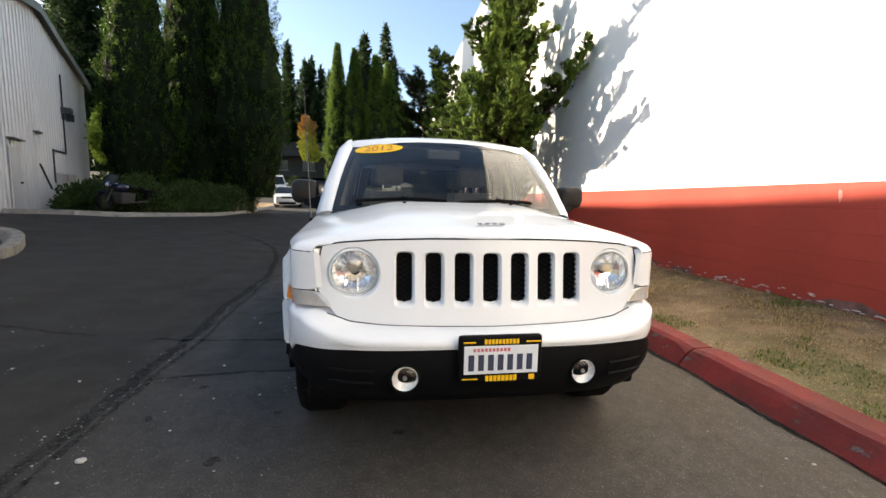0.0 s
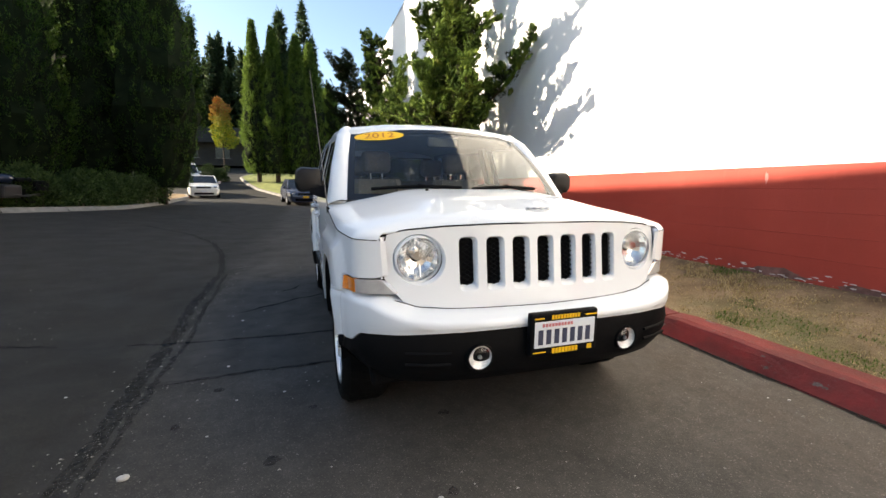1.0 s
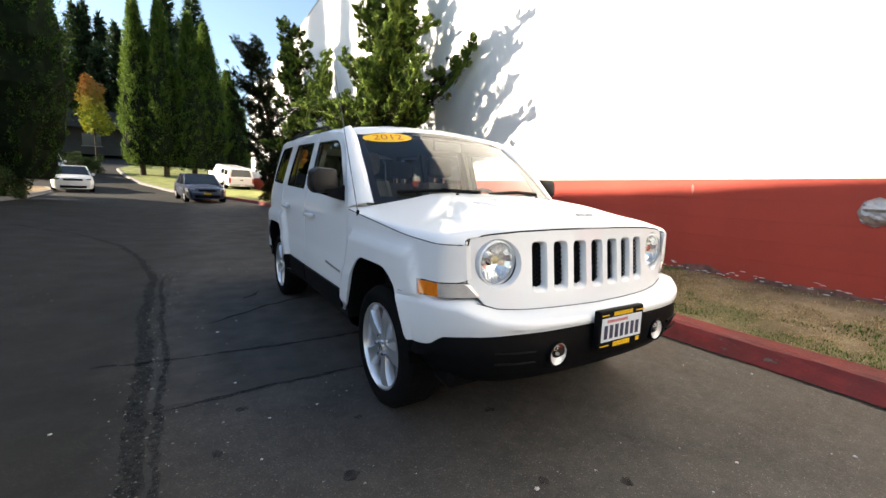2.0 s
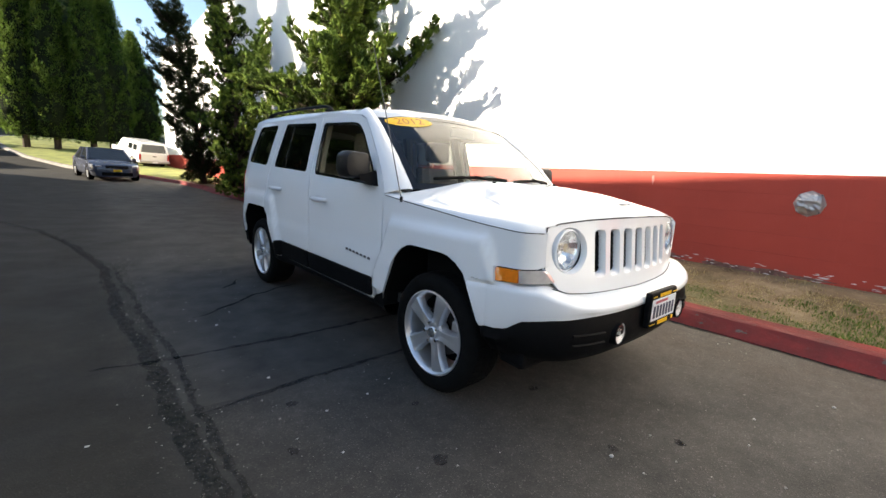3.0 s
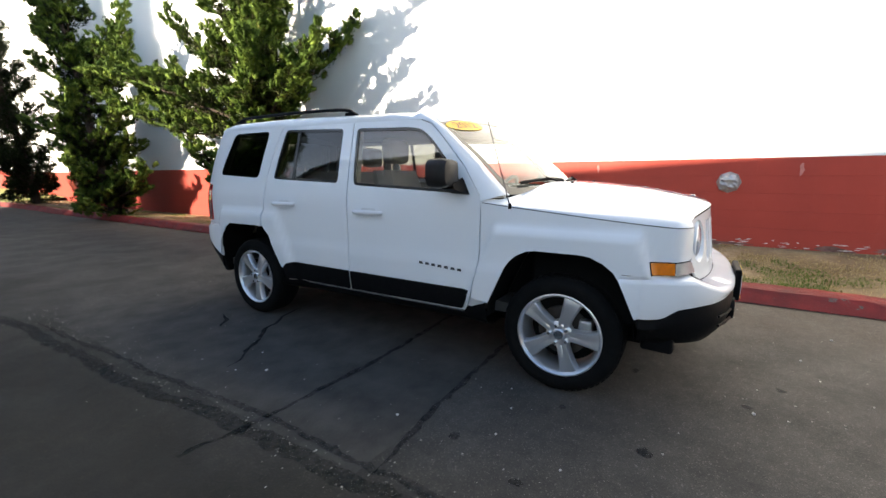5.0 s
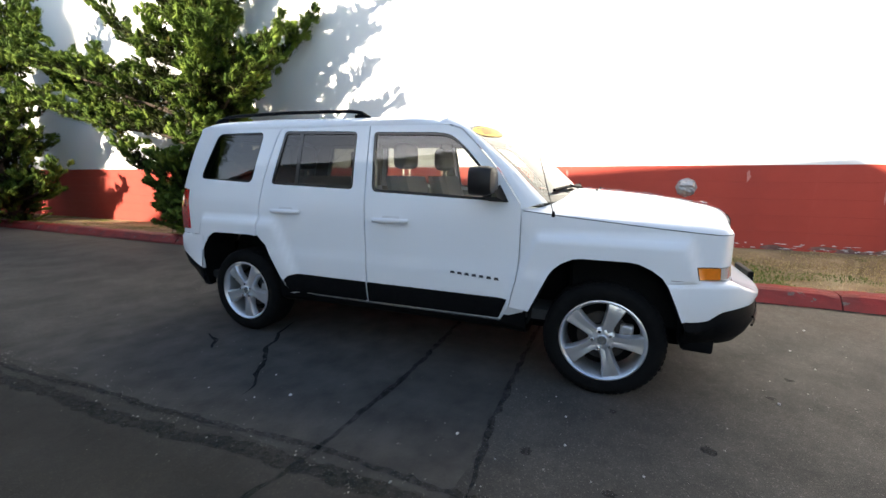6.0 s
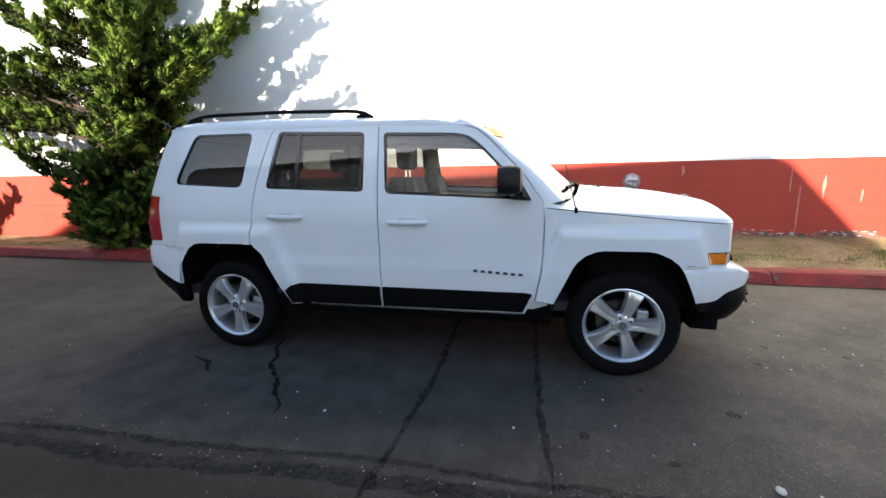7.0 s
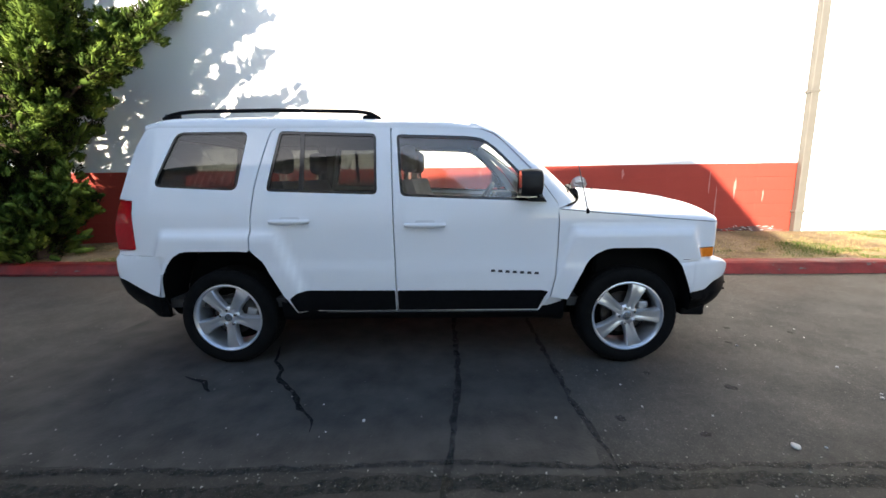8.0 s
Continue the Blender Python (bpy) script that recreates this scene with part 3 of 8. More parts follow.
wall = solid("wall_east", boxm("wall", WX + 0.004, Y0, -0.3, WX + 0.30, Y1, PAINT_Z + 0.002), M_RED, "long block wall, lower band painted red and upper part white", "wall", "structure")
part("upper_wall", boxm("upper_wall", WX - 0.004, PIPE_Y, PAINT_Z + 0.002, WX + 0.30, Y1, TOP), M_WHITEWALL, wall, "white painted upper wall")
part("white_bay", boxm("white_bay", WX - 0.012, Y0, -0.3, WX + 0.02, PIPE_Y, TOP), M_WHITEWALL, wall, "white painted wall bay")
part("roof_slab", boxm("roof_slab", WX + 0.3, Y0, TOP - 0.25, WX + 22, Y1, TOP - 0.02), M_ROOFING, wall)
part("back_wall", boxm("back_wall", WX + 21.8, Y0, -0.3, WX + 22, Y1, TOP - 0.25), M_WHITEWALL, wall)
part("end_wall", boxm("end_wall", WX + 0.3, Y1 - 0.25, -0.3, WX + 21.8, Y1, TOP - 0.25), M_WHITEWALL, wall)
part("end_wall", boxm("end_wall", WX + 0.3, Y0, -0.3, WX + 21.8, Y0 + 0.25, TOP - 0.25), M_WHITEWALL, wall)
part("coping", boxm("coping", WX - 0.03, Y0, TOP, WX + 0.33, Y1, TOP + 0.07, bevel=0.01), M_GALV, wall)
wing = thing("wall_wing", pose(WX - 0.02, Y1, 0, 0, 0, 12.8), "lower white painted wing of the long building with a red foot", "wall", "", "structure")
part("upper_wall", boxm("upper_wall", 0, 0.01, 1.6, 0.3, 4.6, 8.45), M_WHITEWALL, wing)
part("red_foot", boxm("red_foot", -0.004, 0.01, -0.3, 0.296, 4.604, 1.6), M_RED, wing)
part("end_wall", boxm("end_wall", 0.3, 4.3, -0.3, 14.0, 4.6, 8.45), M_WHITEWALL, wing)
part("roof_slab", boxm("roof_slab", -0.03, -0.2, 8.45, 14.0, 4.64, 8.52), M_GALV, wing)


def downspout():
    root = thing("downspout", pose(WX - 0.065, PIPE_Y, 0), "off-white painted downspout on the wall", "downspout")
    bm = box(bmesh.new(), -0.05, -0.06, 0.1, 0.05, 0.06, TOP - 0.1, bevel=0.012, seg=2)
    part("pipe", bm, M_PIPE, root)
    for z in (0.6, 2.4, 4.4, 6.6):
        part("strap", box(bmesh.new(), -0.056, -0.075, z, 0.06, 0.075, z + 0.04, bevel=0.004), M_PIPE, root)
    bm = box(bmesh.new(), -0.06, -0.068, 0.06, 0.055, 0.068, 0.22, bevel=0.012)
    part("shoe", bm, M_PIPE, root)


downspout()


def vent_plate():
    """A crumpled square of bright metal fixed over a hole in the wall."""
    root = thing("vent_cover", pose(WX, -0.83, 1.085), "crumpled silver metal vent cover fixed on the red wall", "vent cover")
    rnd = random.Random(5)
    rows = []
    for i in range(9):
        row = []
        for j in range(9):
            a, b = -0.125 + 0.25 * i / 8, -0.115 + 0.23 * j / 8
            edge = max(abs(i - 4), abs(j - 4)) / 4
            r = math.hypot(a, b)
            if r > 0.118:
                a, b = a * 0.118 / r, b * 0.118 / r
            row.append((-0.012 - 0.06 * (1 - edge ** 3) + rnd.uniform(-.012, .012) * (edge < 1), a, b))
        rows.append(row)
    bm = bmesh.new()
    grid(bm, rows)
    part("cover", bm, M_GALV, root)
    bm = bmesh.new()
    lathe(bm, [(0.0, -0.010), (0.128, -0.010), (0.134, 0.0)], 8, "x")
    part("flange", bm, M_GALV, root)
    for a, b in ((-.085, -.085), (.085, -.085), (-.085, .085), (.085, .085)):
        part("screw", cyl(bmesh.new(), (-0.012, a, b), (-0.006, a, b), 0.008, n=10), M_DARKMETAL, root)


vent_plate()

def wall_south():
    """A plain low building added unseen behind the camera to dim light on the car's front."""
    bm = box(bmesh.new(), -22.0, -15.2, -0.1, WX - 0.01, -14.8, 4.6)
    solid("wall_south", from_bm("wall_south", bm), M_SOUTH, "added unseen tan wall that dims light on the front of the car", "wall", "structure")


M_SOUTH = plain("tan_render", (0.26, 0.22, 0.18), 0.85, 0, 0.2, 1.2, 0.3)
wall_south()

# ---- verge and kerb ----
def verge_mesh():
    xs = [1.93, 2.0, 2.15, 2.4, 2.7, 3.0, 3.25, WX + 0.012]
    ys = [-16 + 0.5 * i for i in range(90)]
    rnd = random.Random(4)
    vs = []
    for y in ys:
        for i, x in enumerate(xs):
            t = (x - xs[0]) / (xs[-1] - xs[0])
            k = base_z(y) - rise(3, y)
            z = rise(x, y) + 0.115 + (k - 0.115) * smoothstep(0, 1, t) + rnd.uniform(-.012, .012) * (0 < i < len(xs) - 1)
            vs.append((x, y, z))
    n = len(xs)
    fs = [(j * n + i, j * n + i + 1, (j + 1) * n + i + 1, (j + 1) * n + i) for j in range(len(ys) - 1) for i in range(n - 1)]
    return mesh("verge", vs, fs, True)


def verge_z(x, y):
    t = (x - 1.93) / (WX + 0.012 - 1.93)
    k = base_z(y) - rise(3, y)
    return rise(x, y) + 0.115 + (k - 0.115) * smoothstep(0, 1, t)


solid("verge", verge_mesh(), M_SOIL, "strip of dry soil and worn grass below the wall", "verge", "structure")


def kerb_block(length):
    """One kerb stone, rounded on its top edge and worn."""
    prof = [(-0.085, -0.12), (-0.078, 0.0), (-0.01, 0.085), (0.018, 0.118), (0.05, 0.134), (0.19, 0.138), (0.21, 0.12), (0.21, -0.12)]
    bm = bmesh.new()
    n = max(2, int(length / 0.15))
    rnd = random.Random(int(length * 100))
    rows = []
    for i in range(n + 1):
        y = length * i / n
        j = 0.004 if 0 < i < n else -0.006
        rows.append([(x + rnd.uniform(-.003, .003), y, z + (rnd.uniform(-.004, .004) if z > 0 else 0) + (j if z > 0.1 else 0)) for x, z in prof])
    vs = grid(bm, rows)
    bm.faces.new(vs[0])
    bm.faces.new(vs[-1][::-1])
    return from_bm("kerb_stone", bm)


kerb_root = thing("kerb", pose(0, 0, 0), "red painted concrete kerb with chipped paint", "kerb", "", "structure")
KERB_LINE = [(1.75, -16.0), (1.75, 19.0), (1.35, 22.0), (0.0, 25.8), (-1.57, 29.7), (-3.3, 32.9), (-4.9, 35.9), (-6.1, 39.8), (-6.95, 43.4), (-7.35, 45.5), (-7.0, 48.0), (-5.6, 50.0)]


def along(line, step):
    """Even steps along a polyline: (point, yaw, length)."""
    out = []
    for (x0, y0), (x1, y1) in zip(line, line[1:]):
        d = math.hypot(x1 - x0, y1 - y0)
        k = max(1, round(d / step))
        for i in range(k):
            out.append(((x0 + (x1 - x0) * i / k, y0 + (y1 - y0) * i / k), math.degrees(math.atan2(-(x1 - x0), y1 - y0)), d / k))
    return out


kerb_meshes = {}


def lay_kerb(line, step, root, paint, flip=False):
    for (p, yaw, ln) in along(line, step):
        key = (round(ln, 2), paint.name)
        if key not in kerb_meshes:
            me = kerb_block(ln - 0.012)
            me.materials.append(paint)
            kerb_meshes[key] = me
        o = new("kerb_stone", kerb_meshes[key])
        o.parent = root
        q = Vector((math.cos(radians(yaw + 90)) * ln, math.sin(radians(yaw + 90)) * ln))
        slope = math.degrees(math.atan2(rise(p[0] + q.x, p[1] + q.y) - rise(*p), ln))
        o.matrix_basis = pose(p[0], p[1], rise(*p), slope, 0, yaw)


lay_kerb(KERB_LINE[:5], 2.4, kerb_root, M_KERB)
far_kerb = thing("kerb", pose(0, 0, 0), "pale concrete kerb round the grass bank", "kerb", "", "structure")
lay_kerb(KERB_LINE[4:], 2.0, far_kerb, M_CONCRETE)


def blades(name, pts, length, width, seed, lean=0.5):
    """Grass: single bent blades at the given ground points."""
    rs = np.random.RandomState(seed)
    P = np.array(pts, dtype=float)
    n = len(P)
    ang = rs.uniform(0, math.tau, n)
    L = length * rs.uniform(0.4, 1.2, n)
    W = width * rs.uniform(0.6, 1.3, n)
    ln = rs.uniform(0.1, 1, n) * lean
    d = np.stack([np.cos(ang), np.sin(ang), np.zeros(n)], 1)
    s = np.stack([-np.sin(ang), np.cos(ang), np.zeros(n)], 1)
    up = np.array([0, 0, 1.0])
    a = P - s * W[:, None] / 2
    b = P + s * W[:, None] / 2
    m = P + up * (L * 0.6)[:, None] + d * (L * ln * 0.35)[:, None]
    c = m + s * W[:, None] * 0.35
    e = m - s * W[:, None] * 0.35
    t = P + up * (L * (1 - 0.35 * ln))[:, None] + d * (L * ln)[:, None]
    V = np.stack([a, b, c, e, t], 1).reshape(-1, 3)
    i = np.arange(n) * 5
    me = bpy.data.meshes.new(name)
    F = [(k, k + 1, k + 2, k + 3) for k in i.tolist()] + [(k + 3, k + 2, k + 4) for k in i.tolist()]
    me.from_pydata(V.tolist(), [], F)
    return me


def verge_grass():
    rs = np.random.RandomState(3)
    dry, green = [], []
    while len(dry) < 50000:
        x, y = rs.uniform(1.95, 3.36), rs.uniform(-6, 6) if rs.rand() < 0.75 else rs.uniform(6, 19)
        k = noise.noise(Vector((x * 1.4, y * 1.1, 3.0))) + 0.5 * noise.noise(Vector((x * 4, y * 4, 1.0)))
        if k < -0.05 and rs.rand() > 0.10:
            continue
        (green if (k > (0.08 if x < 2.5 else 0.34) and rs.rand() < 0.8) else dry).append((x, y, verge_z(x, y) - 0.01))
    solid("dry_grass", blades("dry_grass", dry, 0.040, 0.006, 1, 1.9), M_DRYGRASS, "dry straw-coloured grass on the verge", "grass", "stuff")
    solid("green_grass", blades("green_grass", green, 0.045, 0.006, 2, 1.4), M_GRASS, "tufts of green grass on the verge", "grass", "stuff")


verge_grass()


# bank of grass with the row of cypresses
def bank_mesh():
    rows = []
    left = [(p[0] + 0.2, p[1]) for p in KERB_LINE[2:]]
    for (x, y) in left:
        rows.append([(x + (11 - x) * t, y + 0.3 * t, rise(x, y) + 0.12 + 0.15 * math.sin(math.pi * min(1, t * 1.4))) for t in (0, .05, .15, .3, .5, .75, 1)])
    bm = bmesh.new()
    grid(bm, rows)
    return from_bm("bank", bm, True)


M_LAWN = plain("mown_lawn", (0.20, 0.22, 0.055), 0.9, 0, 0.35, 1.5, 0.6)
solid("grass_bank", bank_mesh(), M_LAWN, "sunlit grass bank under the cypresses", "lawn", "structure")

# island bed on the west side
ISLAND = [(-17.5, 15.6), (-12.0, 12.2), (-10.0, 12.1), (-9.0, 12.4), (-8.2, 14.0), (-8.05, 19.2), (-8.3, 25.0), (-8.45, 30.5), (-9.2, 32.5), (-11.0, 33.0)]
island_kerb = thing("kerb", pose(0, 0, 0), "weathered concrete kerb round the planted island", "kerb", "", "structure")
lay_kerb(ISLAND[::-1], 1.8, island_kerb, M_CONCRETE)


def island_mesh():
    bm = bmesh.new()
    for (x0, y0), (x1, y1) in zip(ISLAND, ISLAND[1:]):
        q = [(x0 - .15, y0 + .15), (x1 - .15, y1 + .15), (-18, max(y1, 16) + 2), (-18, max(y0, 16) + 1)]
        bm.faces.new([bm.verts.new((x, y, rise(x, y) + 0.11)) for x, y in q])
    return from_bm("island", bm)


solid("island_bed", island_mesh(), M_SOIL, "soil bed of the planted island", "planting bed", "structure")
SMALL = [(-8.6, 7.15), (-8.1, 7.1), (-7.75, 7.0), (-7.4, 6.75), (-7.0, 6.32), (-6.65, 5.85), (-6.35, 5.4), (-6.1, 4.95), (-5.98, 4.6), (-6.0, 4.25), (-6.15, 3.9), (-6.45, 3.6), (-6.9, 3.4)]
SMALL = [(x + 0.03, y - 0.39) for x, y in SMALL]
small_kerb = thing("kerb", pose(0, 0, 0), "rounded pale concrete kerb nose of a small island", "kerb", "", "structure")
lay_kerb(SMALL[::-1], 0.45, small_kerb, M_CONCRETE)


# ---- foliage ----
def leaf_cloud(name, C, R, n, size, seed, up=0.35, flat=0.5, D=None):
    """n leaf sprays round clump centres C (radii R), pointing outwards; each a bent, pointed spray of two triangles."""
    rs = np.random.RandomState(seed)
    C, R = np.array(C, dtype=float), np.array(R, dtype=float)
    w = R ** 2
    idx = rs.choice(len(C), n, p=w / w.sum())
    d = rs.normal(size=(n, 3))
    d /= np.linalg.norm(d, axis=1)[:, None]
    rad = R[idx] * rs.uniform(0.35, 1.0, n) ** 0.5
    P = C[idx] + d * rad[:, None] * np.array([1, 1, 0.85])
    dr = d + np.array([0, 0, up]) + rs.normal(scale=0.45, size=(n, 3))
    if D is not None:
        dr = dr * 0.75 + 1.1 * np.array(D, dtype=float)[idx]
    dr /= np.linalg.norm(dr, axis=1)[:, None]
    s = np.cross(dr, rs.normal(size=(n, 3)))
    s /= np.linalg.norm(s, axis=1)[:, None]
    L = size * rs.uniform(0.6, 1.4, n)
    W = L * flat * rs.uniform(0.6, 1.2, n)
    nn = np.cross(dr, s)
    tip = P + dr * L[:, None]
    mid = P + dr * (L * 0.45)[:, None] + nn * (L * 0.12)[:, None]
    V = np.stack([P, mid + s * W[:, None] / 2, tip, mid - s * W[:, None] / 2], 1).reshape(-1, 3)
    F = np.arange(n * 4).reshape(-1, 4)
    me = bpy.data.meshes.new(name)
    me.from_pydata(V.tolist(), [], F.tolist())
    return me


def limb_path(p, d, length, seed, bend=0.25, rise_by=0.2, n=7):
    rnd = random.Random(seed)
    p, d = Vector(p), Vector(d).normalized()
    out = [p.copy()]
    for k in range(n):
        d = (d + Vector((rnd.uniform(-bend, bend), rnd.uniform(-bend, bend), rise_by * rnd.uniform(0, 1)))).normalized()
        p = p + d * length / n
        out.append(p.copy())
    return out


def plumes(name, C, A, LN, R, per, size, seed, core=0.25):
    """Juniper foliage: dense little scale sprays round plume axes (centre, way, length, radius), shaded by each plume's round form."""
    rs = np.random.RandomState(seed)
    C, A, LN, R = (np.array(q, dtype=float) for q in (C, A, LN, R))
    idx = np.repeat(np.arange(len(C)), per)
    n = len(idx)
    a = A[idx]
    d = rs.normal(size=(n, 3))
    d -= (d * a).sum(1)[:, None] * a
    d /= np.linalg.norm(d, axis=1)[:, None]
    t = rs.uniform(0, 1, n)
    taper = np.sqrt(np.clip(1.0 - (2 * t - 0.85) ** 2 / 1.35, 0.03, 1.0))
    lump = 0.8 + 0.4 * rs.uniform(0, 1, n)
    P = C[idx] + a * ((t - 0.5) * LN[idx])[:, None] + d * (R[idx] * taper * lump * np.where(rs.uniform(0, 1, n) < core, 0.5, 1.0))[:, None]
    dr = d * 0.7 + a * 0.8 + rs.normal(scale=0.35, size=(n, 3)) + np.array([0, 0, 0.25])
    dr /= np.linalg.norm(dr, axis=1)[:, None]
    w = np.cross(dr, rs.normal(size=(n, 3)))
    w /= np.linalg.norm(w, axis=1)[:, None]
    L = size * rs.uniform(0.6, 1.35, n)
    W = L * rs.uniform(0.22, 0.40, n)
    foot = P - dr * (L * 0.3)[:, None]
    V = np.stack([foot - w * W[:, None] / 2, foot + w * W[:, None] / 2, P + dr * (L * 0.7)[:, None]], 1).reshape(-1, 3)
    me = bpy.data.meshes.new(name)
    me.from_pydata(V.tolist(), [], np.arange(n * 3).reshape(-1, 3).tolist())
    nn = d + a * (t * 0.9 - 0.2)[:, None] + 0.16 * rs.normal(size=(n, 3))
    nn /= np.linalg.norm(nn, axis=1)[:, None]
    me.polygons.foreach_set("use_smooth", [True] * n)
    me.normals_split_custom_set_from_vertices(np.repeat(nn, 3, axis=0).tolist())
    return me


def tuft_cores(name, C, A, LN, R, seed, sides=8):
    """The dense rough heart of each foliage plume: a lumpy spindle along its axis."""
    rs = np.random.RandomState(seed)
    C, A, LN, R = (np.array(q, dtype=float) for q in (C, A, LN, R))
    n = len(C)
    u = np.cross(A, rs.normal(size=(n, 3)))
    u /= np.linalg.norm(u, axis=1)[:, None]
    w = np.cross(A, u)
    rings = ((-0.50, 0.45), (-0.25, 0.85), (0.05, 0.95), (0.32, 0.70), (0.52, 0.25))
    V = []
    for t, f in rings:
        for k in range(sides):
            q = k * math.tau / sides
            r = R * f * rs.uniform(0.34, 0.72, n)
            V.append(C + A * ((t + rs.uniform(-0.06, 0.06, n)) * LN)[:, None] + (u * math.cos(q) + w * math.sin(q)) * r[:, None])
    V = np.stack(V, 1)
    per = len(rings) * sides
    F = [(j * sides + k, j * sides + (k + 1) % sides, (j + 1) * sides + (k + 1) % sides, (j + 1) * sides + k) for j in range(len(rings) - 1) for k in range(sides)]
    F = (np.array(F)[None] + (np.arange(n) * per)[:, None, None]).reshape(-1, 4)
    me = bpy.data.meshes.new(name)
    me.from_pydata(V.reshape(-1, 3).tolist(), [], F.tolist())
    me.polygons.foreach_set("use_smooth", [True] * len(F))
    return me


def juniper(x, y, height, spread, seed, label, limbs, tips=(), lean=(0.0, 0.0), low=0.22, dense_by=1.0, material=None, stubs=0, flat=0.62, fine=False):
    """A juniper with limb tips and spread fitted to the camera's view: a leaning trunk, limbs that sweep out and up,
    side shoots and feathery foliage plumes.
    """
    rnd = random.Random(seed)
    z0 = verge_z(min(x, 3.3), y)
    root = thing("juniper_tree", pose(x, y, z0 - 0.03), label, "tree", "junipers along the wall")
    n = 14
    far = WX - x - 0.12

    def trunk(t):
        return Vector((lean[0] * t + 0.07 * math.sin(5 * t + seed), lean[1] * t ** 0.85 + 0.12 * math.sin(6 * t + 2 * seed) * t, height * t))
    part("trunk", tube(bmesh.new(), [trunk(k / n) for k in range(n + 1)], [0.14 * (1 - 0.92 * k / n) + 0.01 for k in range(n + 1)], 9), M_BARK, root)
    C, A, LN, R = [], [], [], []

    # inner plumes, coloured dark to paint shade in the gaps between boughs
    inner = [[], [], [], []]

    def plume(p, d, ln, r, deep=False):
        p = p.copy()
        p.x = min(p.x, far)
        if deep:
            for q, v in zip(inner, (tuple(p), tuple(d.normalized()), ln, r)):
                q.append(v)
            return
        C.append(tuple(p))
        A.append(tuple(d.normalized()))
        LN.append(ln)
        R.append(r)

    jobs = []
    for b in range(limbs):
        t = low / height + (0.97 - low / height) * (b + rnd.random()) / limbs
        a = b * 2.39996 + rnd.uniform(-.5, .5)
        prof = min(1.0, 0.45 + 2.0 * t) * max(0.12, 1.05 - t) ** 0.7
        ln = spread * prof * rnd.choice((0.55, 0.75, 0.95, 1.1, 1.2))
        v = Vector((flat * math.cos(a), math.sin(a), 0))
        ln *= v.length
        v.z = rnd.uniform(-0.15, 0.25) * v.length
        jobs.append((t, v.normalized(), ln, 0.85, 0, rnd, None))
    for (tx, ty, tz) in tips:
        t = max(0.08, min(0.8, (tz - z0) / height - 0.20))
        goal = Vector((min(tx - x, far), ty - y, tz - z0))
        v = goal - trunk(t)
        f = Vector((v.x, v.y, v.z * 0.45))
        jobs.append((t, f.normalized(), v.length * 1.06, 0.55, 1, random.Random(seed + int(997 * tx + 101 * ty + 1009 * tz)), goal))
    for k in range(stubs):
        t = rnd.uniform(0.25, 0.9)
        a = rnd.uniform(2.2, 4.2)
        jobs.append((t, Vector((math.cos(a), math.sin(a), 0.25)).normalized(), spread * rnd.uniform(0.7, 1.2), 0.5, 2, rnd, None))
    main = rnd
    for t, d, ln, up, sort, rnd, goal in jobs:
        wave = 0.17 if sort == 1 else 0.24
        m = max(4, int(ln / 0.16))
        q, w = trunk(t), d.copy()
        path, ways = [q.copy()], [w.copy()]
        for k in range(m):
            w = (w + Vector((rnd.uniform(-wave, wave), rnd.uniform(-wave, wave), up / m + rnd.uniform(-.14, .14)))).normalized()
            q = q + w * ln / m
            q.x = min(q.x, far)
            q.z = max(q.z, 0.22)
            path.append(q.copy())
            ways.append(w.copy())
        if goal:
            miss = goal - path[-1]
            path = [p + miss * (k / m) for k, p in enumerate(path)]
            for p in path:
                p.x, p.z = min(p.x, far), max(p.z, 0.12)
        part("limb", tube(bmesh.new(), path, [0.032 * (1 - 0.88 * k / m) + 0.004 for k in range(m + 1)], 5), M_BARK, root)
        start = max(1, int(m * (0.22 if sort != 2 else 0.1)))
        for k in range(start, m + 1):
            s = k / m
            if sort == 2 and s > 0.55:
                if rnd.random() < 0.5:
                    plume(path[k], ways[k], 0.16, 0.035)
                continue
            if rnd.random() > 0.93 * dense_by:
                continue
            for j in (0, 1, 2):
                side = ways[k].cross(Vector((rnd.uniform(-1, 1), rnd.uniform(-1, 1), rnd.uniform(-.4, .4))))
                if side.length < 0.05:
                    continue
                side.normalize()
                if side.z < -0.3:
                    side.z *= -0.5
                e = (ways[k] * 0.75 + side * 0.95 + Vector((0, 0, 0.10))).normalized()
                sl = (0.22 + 0.40 * (1 - s)) * rnd.uniform(0.6, 1.15) * (0.8 + 0.15 * spread)
                cut = max(1, int(sl / 0.14))
                p = path[k].copy()
                for i in range(cut):
                    p = p + e * (sl / cut)
                    e = (e + Vector((rnd.uniform(-.35, .35), rnd.uniform(-.35, .35), rnd.uniform(-.16, .30)))).normalized()
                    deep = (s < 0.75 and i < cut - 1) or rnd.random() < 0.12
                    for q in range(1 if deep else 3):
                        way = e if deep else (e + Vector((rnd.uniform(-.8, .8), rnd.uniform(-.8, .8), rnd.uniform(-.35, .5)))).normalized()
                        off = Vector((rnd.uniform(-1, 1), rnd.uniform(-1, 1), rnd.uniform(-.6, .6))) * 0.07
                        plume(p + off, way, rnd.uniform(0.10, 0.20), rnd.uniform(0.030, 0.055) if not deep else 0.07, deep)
            if s > 0.5:
                plume(path[k], ways[k], 0.24, 0.07 + 0.03 * (1 - s))
    rnd = main
    for k in range(5, 40):
        t = k / 40
        for j in range(2):
            a = rnd.uniform(0, math.tau)
